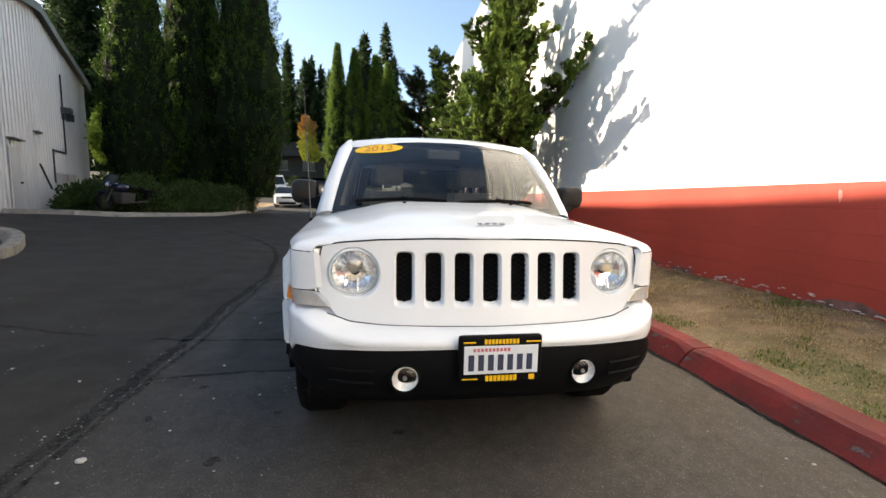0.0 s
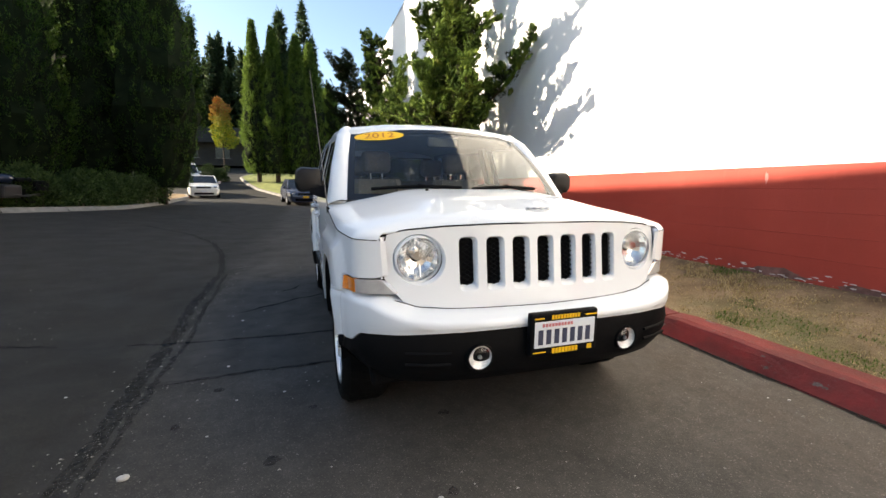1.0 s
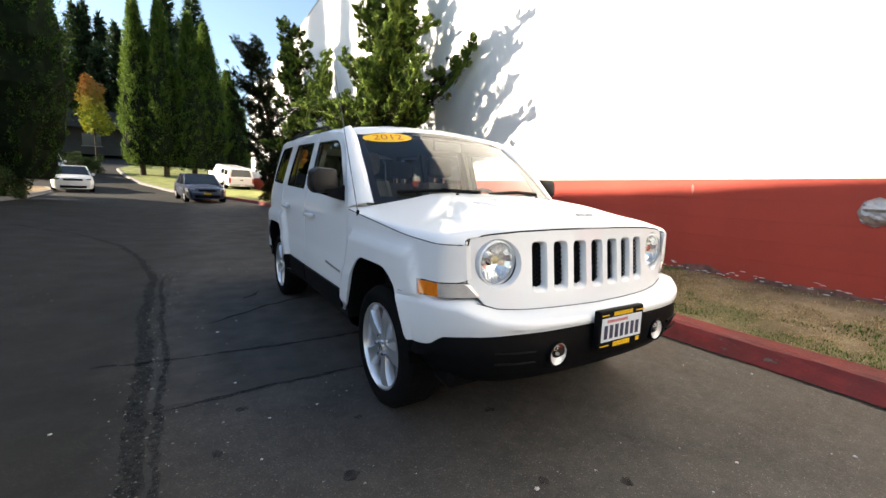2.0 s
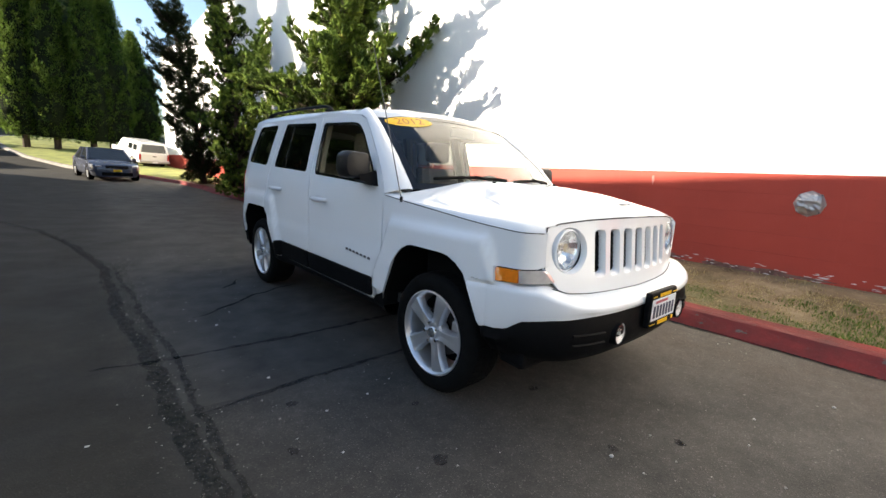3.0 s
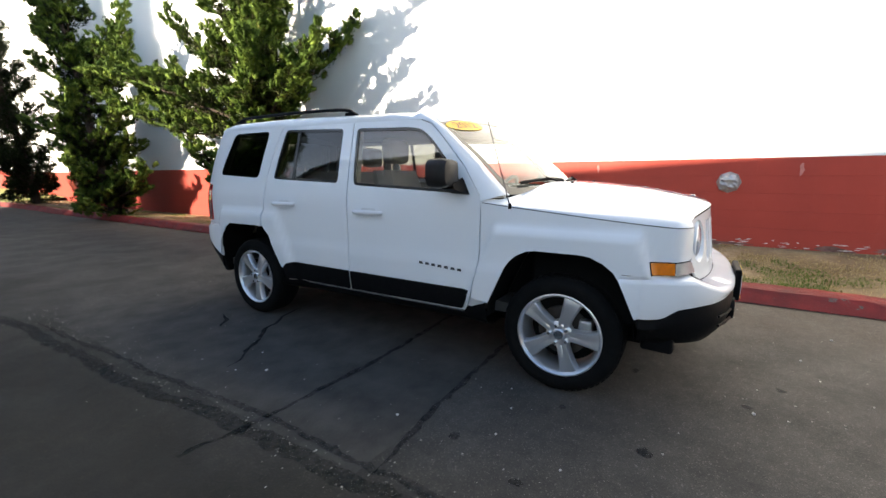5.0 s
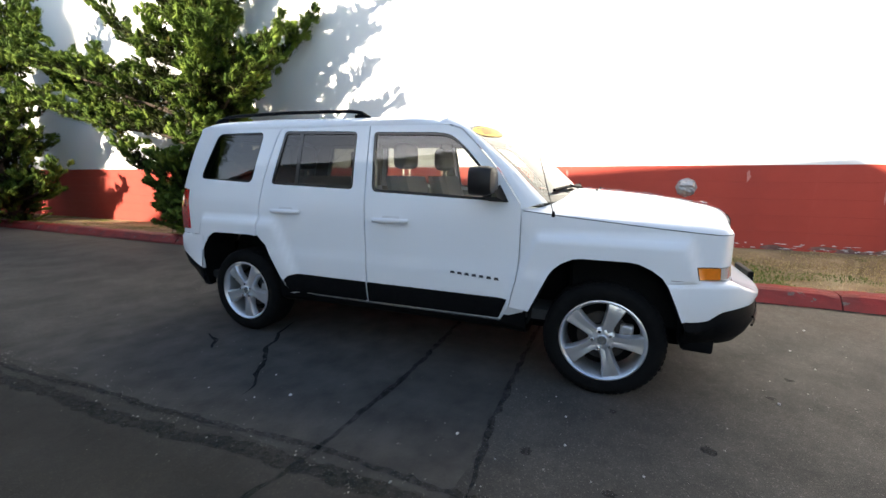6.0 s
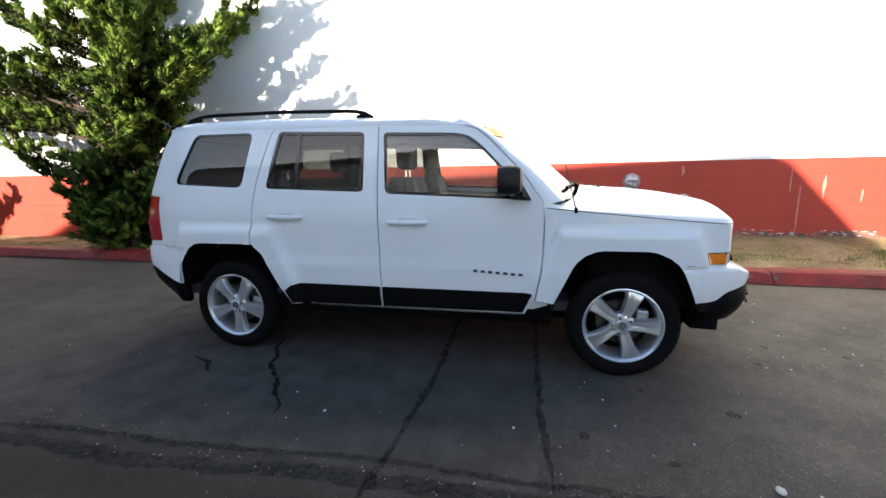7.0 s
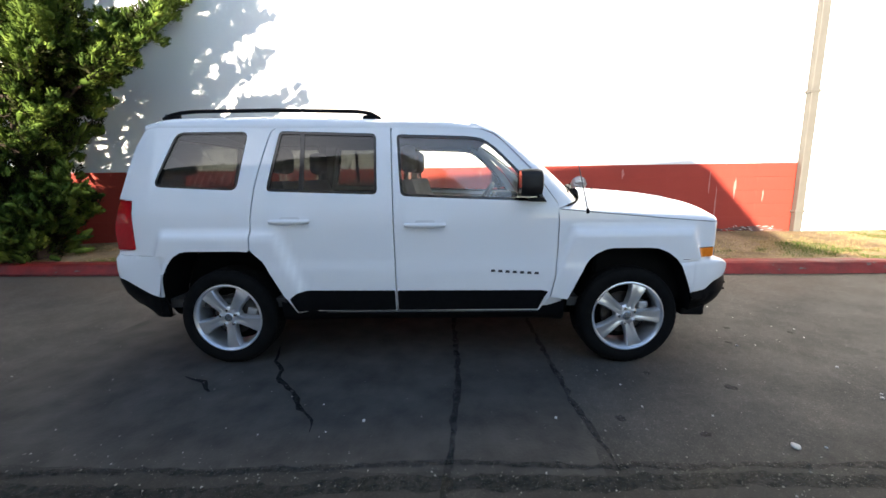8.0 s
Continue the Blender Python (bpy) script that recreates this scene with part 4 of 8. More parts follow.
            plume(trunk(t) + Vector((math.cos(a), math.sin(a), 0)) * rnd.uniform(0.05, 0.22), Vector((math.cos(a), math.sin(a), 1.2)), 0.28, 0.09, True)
    # skirt of low sprays that hides the foot of the trunk
    for k in range(150):
        a, r = rnd.uniform(0, math.tau), rnd.uniform(0.10, 0.62)
        z = rnd.uniform(0.06, 0.95) * (1 - 0.25 * r)
        plume(trunk(z / height) + Vector((math.cos(a), math.sin(a), 0)) * r, Vector((math.cos(a), math.sin(a), rnd.uniform(-0.2, 0.8))), rnd.uniform(0.16, 0.28), rnd.uniform(0.05, 0.085), r < 0.35)
    R = [r * 1.12 for r in R]
    part("inner_foliage", plumes("inner_foliage", *inner, 44, 0.066, seed + 1), M_SHADEJUN, root, "brownish inner foliage coloured dark for the shade between plumes")
    part("foliage", plumes("foliage", C, A, LN, R, 100 if fine else 44, 0.034 if fine else 0.050, seed), material or M_JUNIPER, root)
    if not stubs:
        part("dense_foliage", tuft_cores("dense_foliage", C, A, LN, R, seed + 2), M_JUNIPER, root)
    return root


juniper(2.35, 7.3, 6.4, 1.75, 11, "sunlit open juniper with plumed upswept branches behind the white car", 42, [(1.9, 7.3, 0.3), (2.1, 7.0, 0.3), (2.6, 7.3, 0.35), (2.3, 7.8, 0.4), (1.7, 7.6, 0.65), (1.9, 6.8, 0.8), (2.8, 7.9, 0.7), (2.0, 7.9, 0.55), (2.1, 6.5, 1.25), (2.7, 6.8, 0.8), (2.1, 8.1, 0.95), (1.6, 7.1, 1.5), (2.2, 8.0, 0.5), (2.0, 7.2, 0.45), (1.7, 11.3, 4.0), (1.75, 11.1, 3.5), (1.9, 10.6, 3.0), (2.5, 5.95, 2.7), (1.6, 7.3, 0.4), (1.3, 11.9, 3.6), (1.4, 11.8, 3.1), (2.0, 9.4, 4.5), (3.22, 5.3, 4.0), (1.35, 4.85, 5.0), (1.35, 5.15, 3.9), (1.5, 5.0, 4.5), (2.0, 9.7, 2.4), (2.1, 9.4, 3.0), (2.2, 9.8, 3.6), (1.7, 7.0, 0.5), (1.2, 5.4, 3.3), (1.3, 5.9, 4.4), (1.9, 5.95, 3.5), (1.6, 6.1, 4.0), (2.0, 5.9, 4.4), (1.5, 5.95, 3.1), (1.7, 6.2, 2.8), (1.7, 5.6, 4.7), (2.3, 6.1, 3.1), (1.8, 6.3, 2.2), (1.6, 4.4, 3.3), (1.7, 4.9, 3.1), (1.6, 5.2, 4.45), (1.6, 5.55, 3.7)], fine=True)
juniper(2.15, 13.7, 7.0, 1.75, 23, "bright green juniper leaning along the wall with feathery branches", 44, [(1.2, 13.0, 0.3), (1.3, 13.6, 0.35), (1.5, 14.3, 0.4), (1.0, 13.2, 1.6), (1.1, 13.8, 2.6), (1.2, 13.1, 3.4), (1.7, 13.2, 0.75), (2.0, 12.9, 1.15), (1.8, 14.4, 0.8), (2.6, 13.0, 0.8), (2.2, 12.2, 5.3), (2.3, 12.2, 4.6), (2.2, 12.0, 3.0), (2.3, 12.1, 1.4), (2.1, 12.0, 4.9), (2.1, 18.6, 7.0), (2.0, 17.0, 5.9), (2.0, 15.6, 2.6)], (-0.40, 1.7), 0.18, flat=0.8)
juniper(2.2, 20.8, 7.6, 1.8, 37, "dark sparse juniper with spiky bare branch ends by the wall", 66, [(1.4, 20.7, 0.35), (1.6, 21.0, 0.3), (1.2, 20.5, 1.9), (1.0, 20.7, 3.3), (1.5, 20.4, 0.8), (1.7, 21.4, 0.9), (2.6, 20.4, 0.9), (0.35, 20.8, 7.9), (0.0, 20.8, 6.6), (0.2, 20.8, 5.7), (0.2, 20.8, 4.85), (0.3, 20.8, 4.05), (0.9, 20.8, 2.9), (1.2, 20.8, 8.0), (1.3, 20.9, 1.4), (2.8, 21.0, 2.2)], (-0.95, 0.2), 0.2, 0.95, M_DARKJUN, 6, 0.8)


def conifer_column(name, x, y, height, width, seed, leaves, material, label, size=0.30, bottom=0.4, group="", cat="tree", power=1.3, z=None, foot=0.6, grow=6.0):
    """A dense columnar conifer: trunk and many outward clumps with an uneven outline."""
    rnd = random.Random(seed)
    z0 = rise(x, y) + 0.1 if z is None else z
    root = thing(name, pose(x, y, z0), label, cat, group)
    bm = bmesh.new()
    tube(bm, [(0, 0, -0.1), (0.05, 0, height * 0.4), (0, 0.05, height * 0.92)], [0.22, 0.15, 0.03], 8)
    part("trunk", bm, M_BARK, root)
    C, A, LN, R = [], [], [], []
    m = int(leaves / 40)
    for k in range(m):
        t = rnd.random() ** 0.85
        lump = noise.noise(Vector((t * 6, seed, 0))) + 0.6 * noise.noise(Vector((t * 14, seed + 4, k % 5)))
        r = width / 2 * (1 - t ** power * 0.97) * (foot + (1 - foot) * min(1, t * grow)) * (0.90 + 0.22 * lump)
        a = rnd.uniform(0, math.tau)
        rr = r * rnd.uniform(0.35, 1.0) ** 0.45 * (1 + 0.26 * noise.noise(Vector((math.cos(a) * 1.7, math.sin(a) * 1.7, t * height * 0.45 + seed))))
        C.append((rr * math.cos(a), rr * math.sin(a), bottom + (height - bottom) * t))
        A.append(tuple(Vector((math.cos(a) * 0.5, math.sin(a) * 0.5, 1.0 + rnd.uniform(-.3, .3))).normalized()))
        LN.append(rnd.uniform(0.6, 1.0) * size * 3.0)
        R.append(rnd.uniform(0.6, 1.0) * size * 0.62)
    for k in range(4):
        C.append((0, 0, height - 0.25 * k))
        A.append((0, 0, 1))
        LN.append(0.6)
        R.append(0.10 + 0.04 * k)
    # solid core added in the crown, near-black to paint its inner shade
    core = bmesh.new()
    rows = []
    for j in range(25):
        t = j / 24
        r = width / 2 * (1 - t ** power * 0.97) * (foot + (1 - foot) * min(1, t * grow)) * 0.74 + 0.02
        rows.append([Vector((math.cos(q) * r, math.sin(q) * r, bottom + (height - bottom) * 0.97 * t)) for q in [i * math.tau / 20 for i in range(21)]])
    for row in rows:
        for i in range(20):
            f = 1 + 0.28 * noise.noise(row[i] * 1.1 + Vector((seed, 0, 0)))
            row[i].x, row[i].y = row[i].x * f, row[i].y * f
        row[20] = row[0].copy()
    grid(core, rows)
    part("inner_foliage", core, M_INNER, root, "solid core coloured near-black for the shade inside the crown")
    part("crown", plumes("crown", C, A, LN, R, 40, size * 0.46, seed), material, root)
    return root


for k, (x, y, hh, w) in enumerate([(-5.05, 40.5, 14.0, 3.0), (-3.4, 40.0, 13.5, 3.3), (-1.4, 39.6, 13.0, 3.2), (-0.25, 40.4, 12.5, 3.9), (1.5, 42.5, 9.2, 4.4)]):
    conifer_column("cypress_tree", x, y, hh, w, 50 + k, 56000, M_CYPRESS, "tall narrow green cypress on the grass bank", 0.30, 0.9, "row of cypresses", power=2.0, foot=0.75)
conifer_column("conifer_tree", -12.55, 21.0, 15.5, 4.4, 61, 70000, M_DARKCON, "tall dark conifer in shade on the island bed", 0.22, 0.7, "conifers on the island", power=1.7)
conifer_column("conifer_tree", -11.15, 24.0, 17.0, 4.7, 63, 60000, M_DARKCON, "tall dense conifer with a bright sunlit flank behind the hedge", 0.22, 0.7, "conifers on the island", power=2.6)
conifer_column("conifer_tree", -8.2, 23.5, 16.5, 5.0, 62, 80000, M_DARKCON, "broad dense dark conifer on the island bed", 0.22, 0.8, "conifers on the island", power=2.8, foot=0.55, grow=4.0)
# unseen trees added only to cast shade on the left of the drive
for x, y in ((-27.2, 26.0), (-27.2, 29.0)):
    conifer_column("conifer_tree", x, y, 11.0, 4.6, 64, 16000, M_DARKCON, "added unseen flat-topped conifer that shades the drive", 0.30, 0.7, "conifers behind the building", power=9.0)


def hedge(x0, y0, x1, y1, width, height, seed, leaves, label):
    rnd = random.Random(seed)
    cx, cy = (x0 + x1) / 2, (y0 + y1) / 2
    root = thing("hedge", pose(cx, cy, rise(cx, cy) + 0.08), label, "hedge")
    C, R = [], []
    ln = math.hypot(x1 - x0, y1 - y0)
    for k in range(int(ln * 26)):
        t = rnd.random()
        s = rnd.uniform(-.5, .5) * width
        nx, ny = -(y1 - y0) / ln, (x1 - x0) / ln
        C.append((x0 + (x1 - x0) * t + nx * s - cx, y0 + (y1 - y0) * t + ny * s - cy, rnd.uniform(0.1, height - 0.25) * (0.9 + 0.2 * math.sin(t * 9 + seed))))
        R.append(rnd.uniform(0.2, 0.36))
    for k in range(int(ln)):
        t = (k + 0.5) / int(ln)
        px, py = x0 + (x1 - x0) * t - cx, y0 + (y1 - y0) * t - cy
        part("stem", cyl(bmesh.new(), (px, py, -0.15), (px + rnd.uniform(-.15, .15), py, height * 0.6), 0.025, 0.01, 6), M_BARK, root)
    part("leaves", leaf_cloud("leaves", C, R, leaves, 0.12, seed, 0.4, 0.5), M_HEDGE, root)


hedge(-9.7, 15.2, -8.6, 23.8, 1.6, 1.5, 71, 17000, "dark clipped evergreen hedge along the island kerb")
hedge(-12.6, 17.6, -9.6, 14.6, 1.5, 1.45, 72, 12000, "dark clipped evergreen hedge along the island kerb")
hedge(-12.4, 19.0, -9.6, 19.6, 1.5, 1.7, 75, 9000, "dark evergreen hedge under the island conifers")
hedge(-12.7, 16.9, -11.7, 14.6, 1.1, 1.15, 73, 7000, "low green shrubs against the metal building")


def sapling(x, y, height, material, label, seed, leaves=5000, crown=1.6):
    rnd = random.Random(seed)
    root = thing("young_tree", pose(x, y, rise(x, y) + 0.1), label, "tree")
    bm = bmesh.new()
    tube(bm, [(0, 0, -0.1), (0.03, 0, height * 0.5), (0, 0, height * 0.95)], [0.07, 0.05, 0.01], 7)
    C, R = [], []
    for k in range(16):
        a, t = k * 2.4, 0.35 + 0.6 * k / 16
        ln = crown * (1.25 - t) * rnd.uniform(0.6, 1.1)
        path = limb_path((0, 0, height * t), (math.cos(a), math.sin(a), 0.7), ln, seed + k)
        tube(bm, path, [0.02 * (1 - k2 / 9) for k2 in range(8)], 5)
        for q in path[3:]:
            C.append(tuple(q))
            R.append(rnd.uniform(0.25, 0.42))
    part("trunk", bm, M_BARK, root)
    part("crown", leaf_cloud("crown", C, R, leaves, 0.20, seed, 0.2, 0.7), material, root)


sapling(-8.5, 44.0, 7.4, M_AUTUMN, "young tree with yellow and orange autumn leaves", 81, 5500, 2.2)
sapling(-20.0, 31.0, 6.5, M_LIGHTLEAF, "light green leafy tree beyond the metal building", 82, 6000, 2.2)
hedge(-10.4, 41.5, -8.0, 42.2, 1.6, 1.5, 74, 5000, "light green shrub beside the drive")


def forest():
    """Far conifer woods, uncountable, as one mass: tiers of drooping boughs round each stem."""
    rnd = random.Random(6)
    C, A, LN, R = [], [], [], []
    for k in range(84):
        a = rnd.uniform(-27, 2.5) if k < 46 else rnd.uniform(-27, -16) if k < 56 else rnd.uniform(-35, -28) if k < 76 else rnd.uniform(-13, -7)
        D = rnd.uniform(68, 110) if k < 56 else rnd.uniform(80, 105)
        x, y = D * math.sin(radians(a)), D * math.cos(radians(a))
        hh = rnd.uniform(20, 33) * (1.0 if a < -12 else 0.82) * (1.12 if a < -28 else 1.0)
        if -24 < a < -13 or (-13 <= a < -6 and k < 76):
            hh *= 0.72
        w = hh * 0.32
        z0 = rise(x, y)
        n = 170
        for j in range(n):
            t = (j + rnd.random()) / n
            ln = (w / 2 * (1 - t) ** 0.8 + 0.25) * rnd.uniform(0.7, 1.2)
            b = j * 2.39996 + rnd.uniform(-.4, .4)
            d = Vector((math.cos(b), math.sin(b), 0.10 - 0.45 * (1 - t) + rnd.uniform(-.1, .1))).normalized()
            p = Vector((x, y, z0 + 0.8 + hh * t)) + d * ln * 0.55
            C.append(tuple(p))
            A.append(tuple(d))
            LN.append(ln)
            R.append(0.16 * ln + 0.14)
        C.append((x, y, z0 + hh + 0.8))
        A.append((0, 0, 1))
        LN.append(1.6)
        R.append(0.16)
    solid("far_woods", plumes("far_woods", C, A, LN, R, 20, 0.85, 9), M_FOREST, "distant dark conifer woods on the hill", "woods", "stuff")


forest()


# ---- the metal building ----
def metal_building():
    """A long low-gabled shed; its corner stands beyond the lot and its long front runs past the west side. Its unseen
    south part and roof line are shaped to cast the shadow edge on the wall.
    """
    C = Vector((-16.0, 22.5))
    u = Vector((0.355, -0.935))
    v = Vector((-0.935, -0.355))
    prof = [(0.0, 6.55), (4.2, 7.36), (6.9, 7.95), (11.5, 7.27), (13.4, 7.01), (15.7, 6.73), (17.3, 6.56), (18.4, 6.47), (19.4, 6.36), (20.9, 6.20), (21.4, 6.15), (22.8, 4.75)]
    root = thing("metal_building", pose(0, 0, 0), "grey corrugated metal building in shade with a low gable", "building")
    depth = 13.0

    def at(s, d, z):
        p = C + u * s + v * d
        return (p.x, p.y, z)

    # corrugated front: ribs every 0.3 m
    bm = bmesh.new()
    s, rows = 0.0, []
    while s <= 22.8:
        for ds, d in ((0.0, 0.0), (0.05, -0.035), (0.10, -0.035), (0.15, 0.0)):
            q = min(s + ds, 22.8)
            rows.append([at(q, d, -0.2), at(q, d, lerp_table(prof, q))])
        s += 0.30
    grid(bm, rows)
    part("front_wall", bm, M_SIDING, root, "corrugated grey metal siding")
    for s in (0.0, 22.8):
        bm = bmesh.new()
        z = lerp_table(prof, s)
        rows = []
        d = 0.0
        while d <= depth:
            for dd, o in ((0.0, 0.0), (0.05, 0.03), (0.10, 0.03), (0.15, 0.0)):
                sg = -1 if s == 0 else 1
                rows.append([at(s + sg * o, min(d + dd, depth), -0.2), at(s + sg * o, min(d + dd, depth), z)])
            d += 0.3
        grid(bm, rows)
        part("end_wall", bm, M_SIDING, root)
    bm = bmesh.new()
    # parapet and dropped roof, unseen, added to steepen the wall's shadow edge
    rows = [[at(s, -0.25, z + 0.02), at(s, -0.25, z + 0.14), at(s, 0.06, z + 0.14), at(s, 0.06, z - 0.85), at(s, depth, z - 0.85)] for s, z in prof]
    grid(bm, rows)
    part("roof", bm, M_ROOFING, root)
    bm = bmesh.new()
    rows = [[at(s, -0.27, z - 0.14), at(s, -0.30, z - 0.14), at(s, -0.30, z + 0.16), at(s, -0.27, z + 0.16)] for s, z in prof]
    grid(bm, rows)
    part("fascia", bm, M_ROOFING, root, "grey-green roof trim")
    bm = bmesh.new()
    grid(bm, [[at(0, depth, -0.2), at(0, depth, 6.55)], [at(6.9, depth, -.2), at(6.9, depth, 8.32)], [at(22.8, depth, -0.2), at(22.8, depth, 4.8)]])
    part("back_wall", bm, M_SIDING, root)

    def slab(name, s0, s1, z0, z1, d0, d1, mat, label=""):
        bm = bmesh.new()
        for (a, b) in ((d0, d1),):
            c = [at(s0, a, z0), at(s1, a, z0), at(s1, a, z1), at(s0, a, z1), at(s0, b, z0), at(s1, b, z0), at(s1, b, z1), at(s0, b, z1)]
            q = [bm.verts.new(p) for p in c]
            for f in ((0, 1, 2, 3), (7, 6, 5, 4), (0, 4, 5, 1), (1, 5, 6, 2), (2, 6, 7, 3), (3, 7, 4, 0)):
                bm.faces.new([q[i] for i in f])
        return part(name, bm, mat, root, label)

    g0 = rise(C.x + u.x * 8, C.y + u.y * 8)
    slab("door", 9.25, 10.1, g0 - 0.05, g0 + 2.15, -0.06, -0.02, M_SIDING, "plain grey metal door")
    slab("door_handle", 9.36, 9.44, g0 + 0.98, g0 + 1.04, -0.12, -0.06, M_DARKMETAL, "dark lever handle")
    slab("door_hood", 9.1, 10.2, g0 + 2.40, g0 + 2.45, -0.18, 0.0, M_DARKMETAL)
    slab("vent_hood", 7.25, 7.75, 3.30, 3.36, -0.16, 0.0, M_DARKMETAL)
    slab("wall_lamp", 3.80, 4.30, 4.55, 4.80, -0.35, 0.0, M_DARKMETAL, "dark wall lamp")
    slab("lamp_bracket", 4.0, 4.1, 4.30, 4.55, -0.10, 0.0, M_DARKMETAL)
    slab("lamp_arm", 3.45, 3.52, 4.30, 4.60, -0.30, 0.0, M_DARKMETAL)
    slab("conduit", 4.02, 4.09, 2.82, 6.2, -0.07, -0.03, M_DARKMETAL)
    slab("conduit", 4.09, 5.75, 2.80, 2.87, -0.07, -0.03, M_DARKMETAL)
    slab("conduit", 5.75, 5.82, 1.5, 2.87, -0.07, -0.03, M_DARKMETAL)
    part("brace_pipe", tube(bmesh.new(), [at(7.6, -0.10, 2.15), at(6.5, -0.10, 1.25)], 0.035, 8), M_DARKMETAL, root)
    for s in (3.0, 3.95, 4.95):
        slab("meter_box", s, s + 0.60, 1.25, 1.90, -0.2, 0.0, M_GALV, "grey meter box")


metal_building()


def house():
    """A low dark house with a broad eave up the drive."""
    root = thing("house", pose(-14.0, 60.0, rise(-14, 60)), "low dark house with a broad eave among the trees", "house")
    part("wall", boxm("wall", -7, -3, 0, 7, 3, 2.9), plain("dark_house_wall", (0.035, 0.028, 0.022), 0.8, 0, 0.3, 1), root)
    bm = bmesh.new()
    rows = [[(-8, -4.2, 2.7), (8, -4.2, 2.7)], [(-8, 0, 5.0), (8, 0, 5.0)], [(-8, 4.2, 2.7), (8, 4.2, 2.7)]]
    grid(bm, rows)
    bmesh.ops.solidify(bm, geom=bm.faces[:], thickness=0.15)
    part("roof", bm, plain("dark_shingles", (0.045, 0.038, 0.032), 0.9, 0, 0.3, 2), root)
    for x in (-4.5, -1, 2.5):
        w = part("window", boxm("window", x, -3.06, 0.9, x + 1.6, -3.0, 2.2), M_GLOSSBLACK, root)
        part("sill", boxm("sill", x - .1, -3.14, 0.82, x + 1.7, -3.0, 0.9), M_CONCRETE, w)


house()


# ---- the parked white car ----
def catmull(pts, n=6):
    P = [Vector(p) for p in pts]
    out = []
    for i in range(len(P) - 1):
        a, b, c, d = P[max(i - 1, 0)], P[i], P[i + 1], P[min(i + 2, len(P) - 1)]
        for k in range(n):
            t = k / n
            out.append(0.5 * ((2 * b) + (c - a) * t + (2 * a - 5 * b + 4 * c - d) * t * t + (3 * b - a - 3 * c + d) * t ** 3))
    out.append(P[-1])
    return out


SIDE = [(0.26, 0.800), (0.34, 0.838), (0.42, 0.857), (0.52, 0.866), (0.62, 0.871), (0.665, 0.873), (0.69, 0.864), (0.80, 0.866), (0.95, 0.866), (1.03, 0.861), (1.08, 0.851), (1.30, 0.803), (1.56, 0.732), (1.62, 0.708)]
WHEEL_Y = (0.0, 2.635)


def half(y, z):
    """Half the body's width at that place along and up."""
    w = 0.5 * lerp_table(SIDE, z) + 0.25 * (lerp_table(SIDE, z - 0.012) + lerp_table(SIDE, z + 0.012))
    for c in WHEEL_Y:
        hw = 0.56 - 0.42 * max(0.0, z - 0.5)
        f = min((hw - abs(y - c)) * 0.8, 0.912 - z)
        w += 0.032 * smoothstep(0.0, 0.034, f) * smoothstep(-0.66, -0.42, y) * (1 - smoothstep(3.0, 3.25, y))
    if y < -0.22:
        d = min(-y - 0.22, 0.21)
        w -= 0.20 * (d / 0.44) ** 2.7 + 0.28 * max(0.0, -y - 0.43) + 0.068 * max(0.0, (-y - 0.54) / 0.072) ** 2
    if y > 2.9:
        w -= 0.085 * ((y - 2.9) / 0.45) ** 2.2
    return w


def on_side(s, out=0.0):
    return lambda y, z: Vector((s * (half(y, z) + out), y, z))


def inward(s):
    return Vector((-s, 0, 0))


def arch(c, sgn=1):
    """Wheel opening, from the rear foot over the top to the front foot."""
    pts = [(0.405, 0.455), (0.30, 0.68), (0.275, 0.715), (0.235, 0.75), (0.175, 0.779), (0.13, 0.785), (-0.10, 0.785), (-0.15, 0.779), (-0.215, 0.75), (-0.265, 0.712), (-0.29, 0.675), (-0.375, 0.49)]
    if c > 1:
        pts = [(0.425, 0.48), (0.355, 0.66), (0.335, 0.70), (0.30, 0.745), (0.245, 0.778), (0.20, 0.785), (-0.135, 0.785), (-0.19, 0.779), (-0.245, 0.755), (-0.29, 0.715), (-0.31, 0.68), (-0.415, 0.48)]
    return [(c + y, z) for y, z in pts]


FA, RA = arch(0.0), arch(2.635)
FENDER = [(-0.618, 0.932), (-0.51, 0.936), (-0.20, 0.962), (0.25, 1.004), (0.470, 1.027), (0.462, 0.95), (0.466, 0.75), (0.480, 0.62), (0.512, 0.470)] + FA[:1] + FA[1:11] + [(-0.302, 0.708), (-0.441, 0.708), (-0.426, 0.776), (-0.605, 0.778), (-0.622, 0.790)]
FDOOR = [(0.470, 1.036), (0.478, 1.065), (0.605, 1.240), (0.800, 1.438), (0.870, 1.498), (0.94, 1.523), (1.06, 1.534), (1.514, 1.548), (1.508, 1.30), (1.502, 1.07), (1.492, 0.372), (0.575, 0.372), (0.520, 0.470), (0.488, 0.62), (0.474, 0.75), (0.470, 0.95)]
FWIN = rounded([(0.560, 1.075), (0.690, 1.245), (0.845, 1.405), (0.935, 1.472), (1.03, 1.487), (1.484, 1.505), (1.458, 1.118)], [0.03, 0.2, 0.1, 0.1, 0.06, 0.03, 0.04])
RDOOR = [(1.522, 1.549), (2.255, 1.556), (2.285, 1.535), (2.318, 1.44), (2.385, 1.190), (2.415, 0.98), (2.422, 0.79)] + [p for p in RA if p[0] < 2.43] + [(2.205, 0.465), (2.15, 0.372), (1.500, 0.372), (1.510, 1.07), (1.516, 1.30)]
RWIN = rounded([(1.612, 1.512), (2.235, 1.538), (2.318, 1.158), (1.606, 1.130)], [0.035, 0.03, 0.035, 0.035])
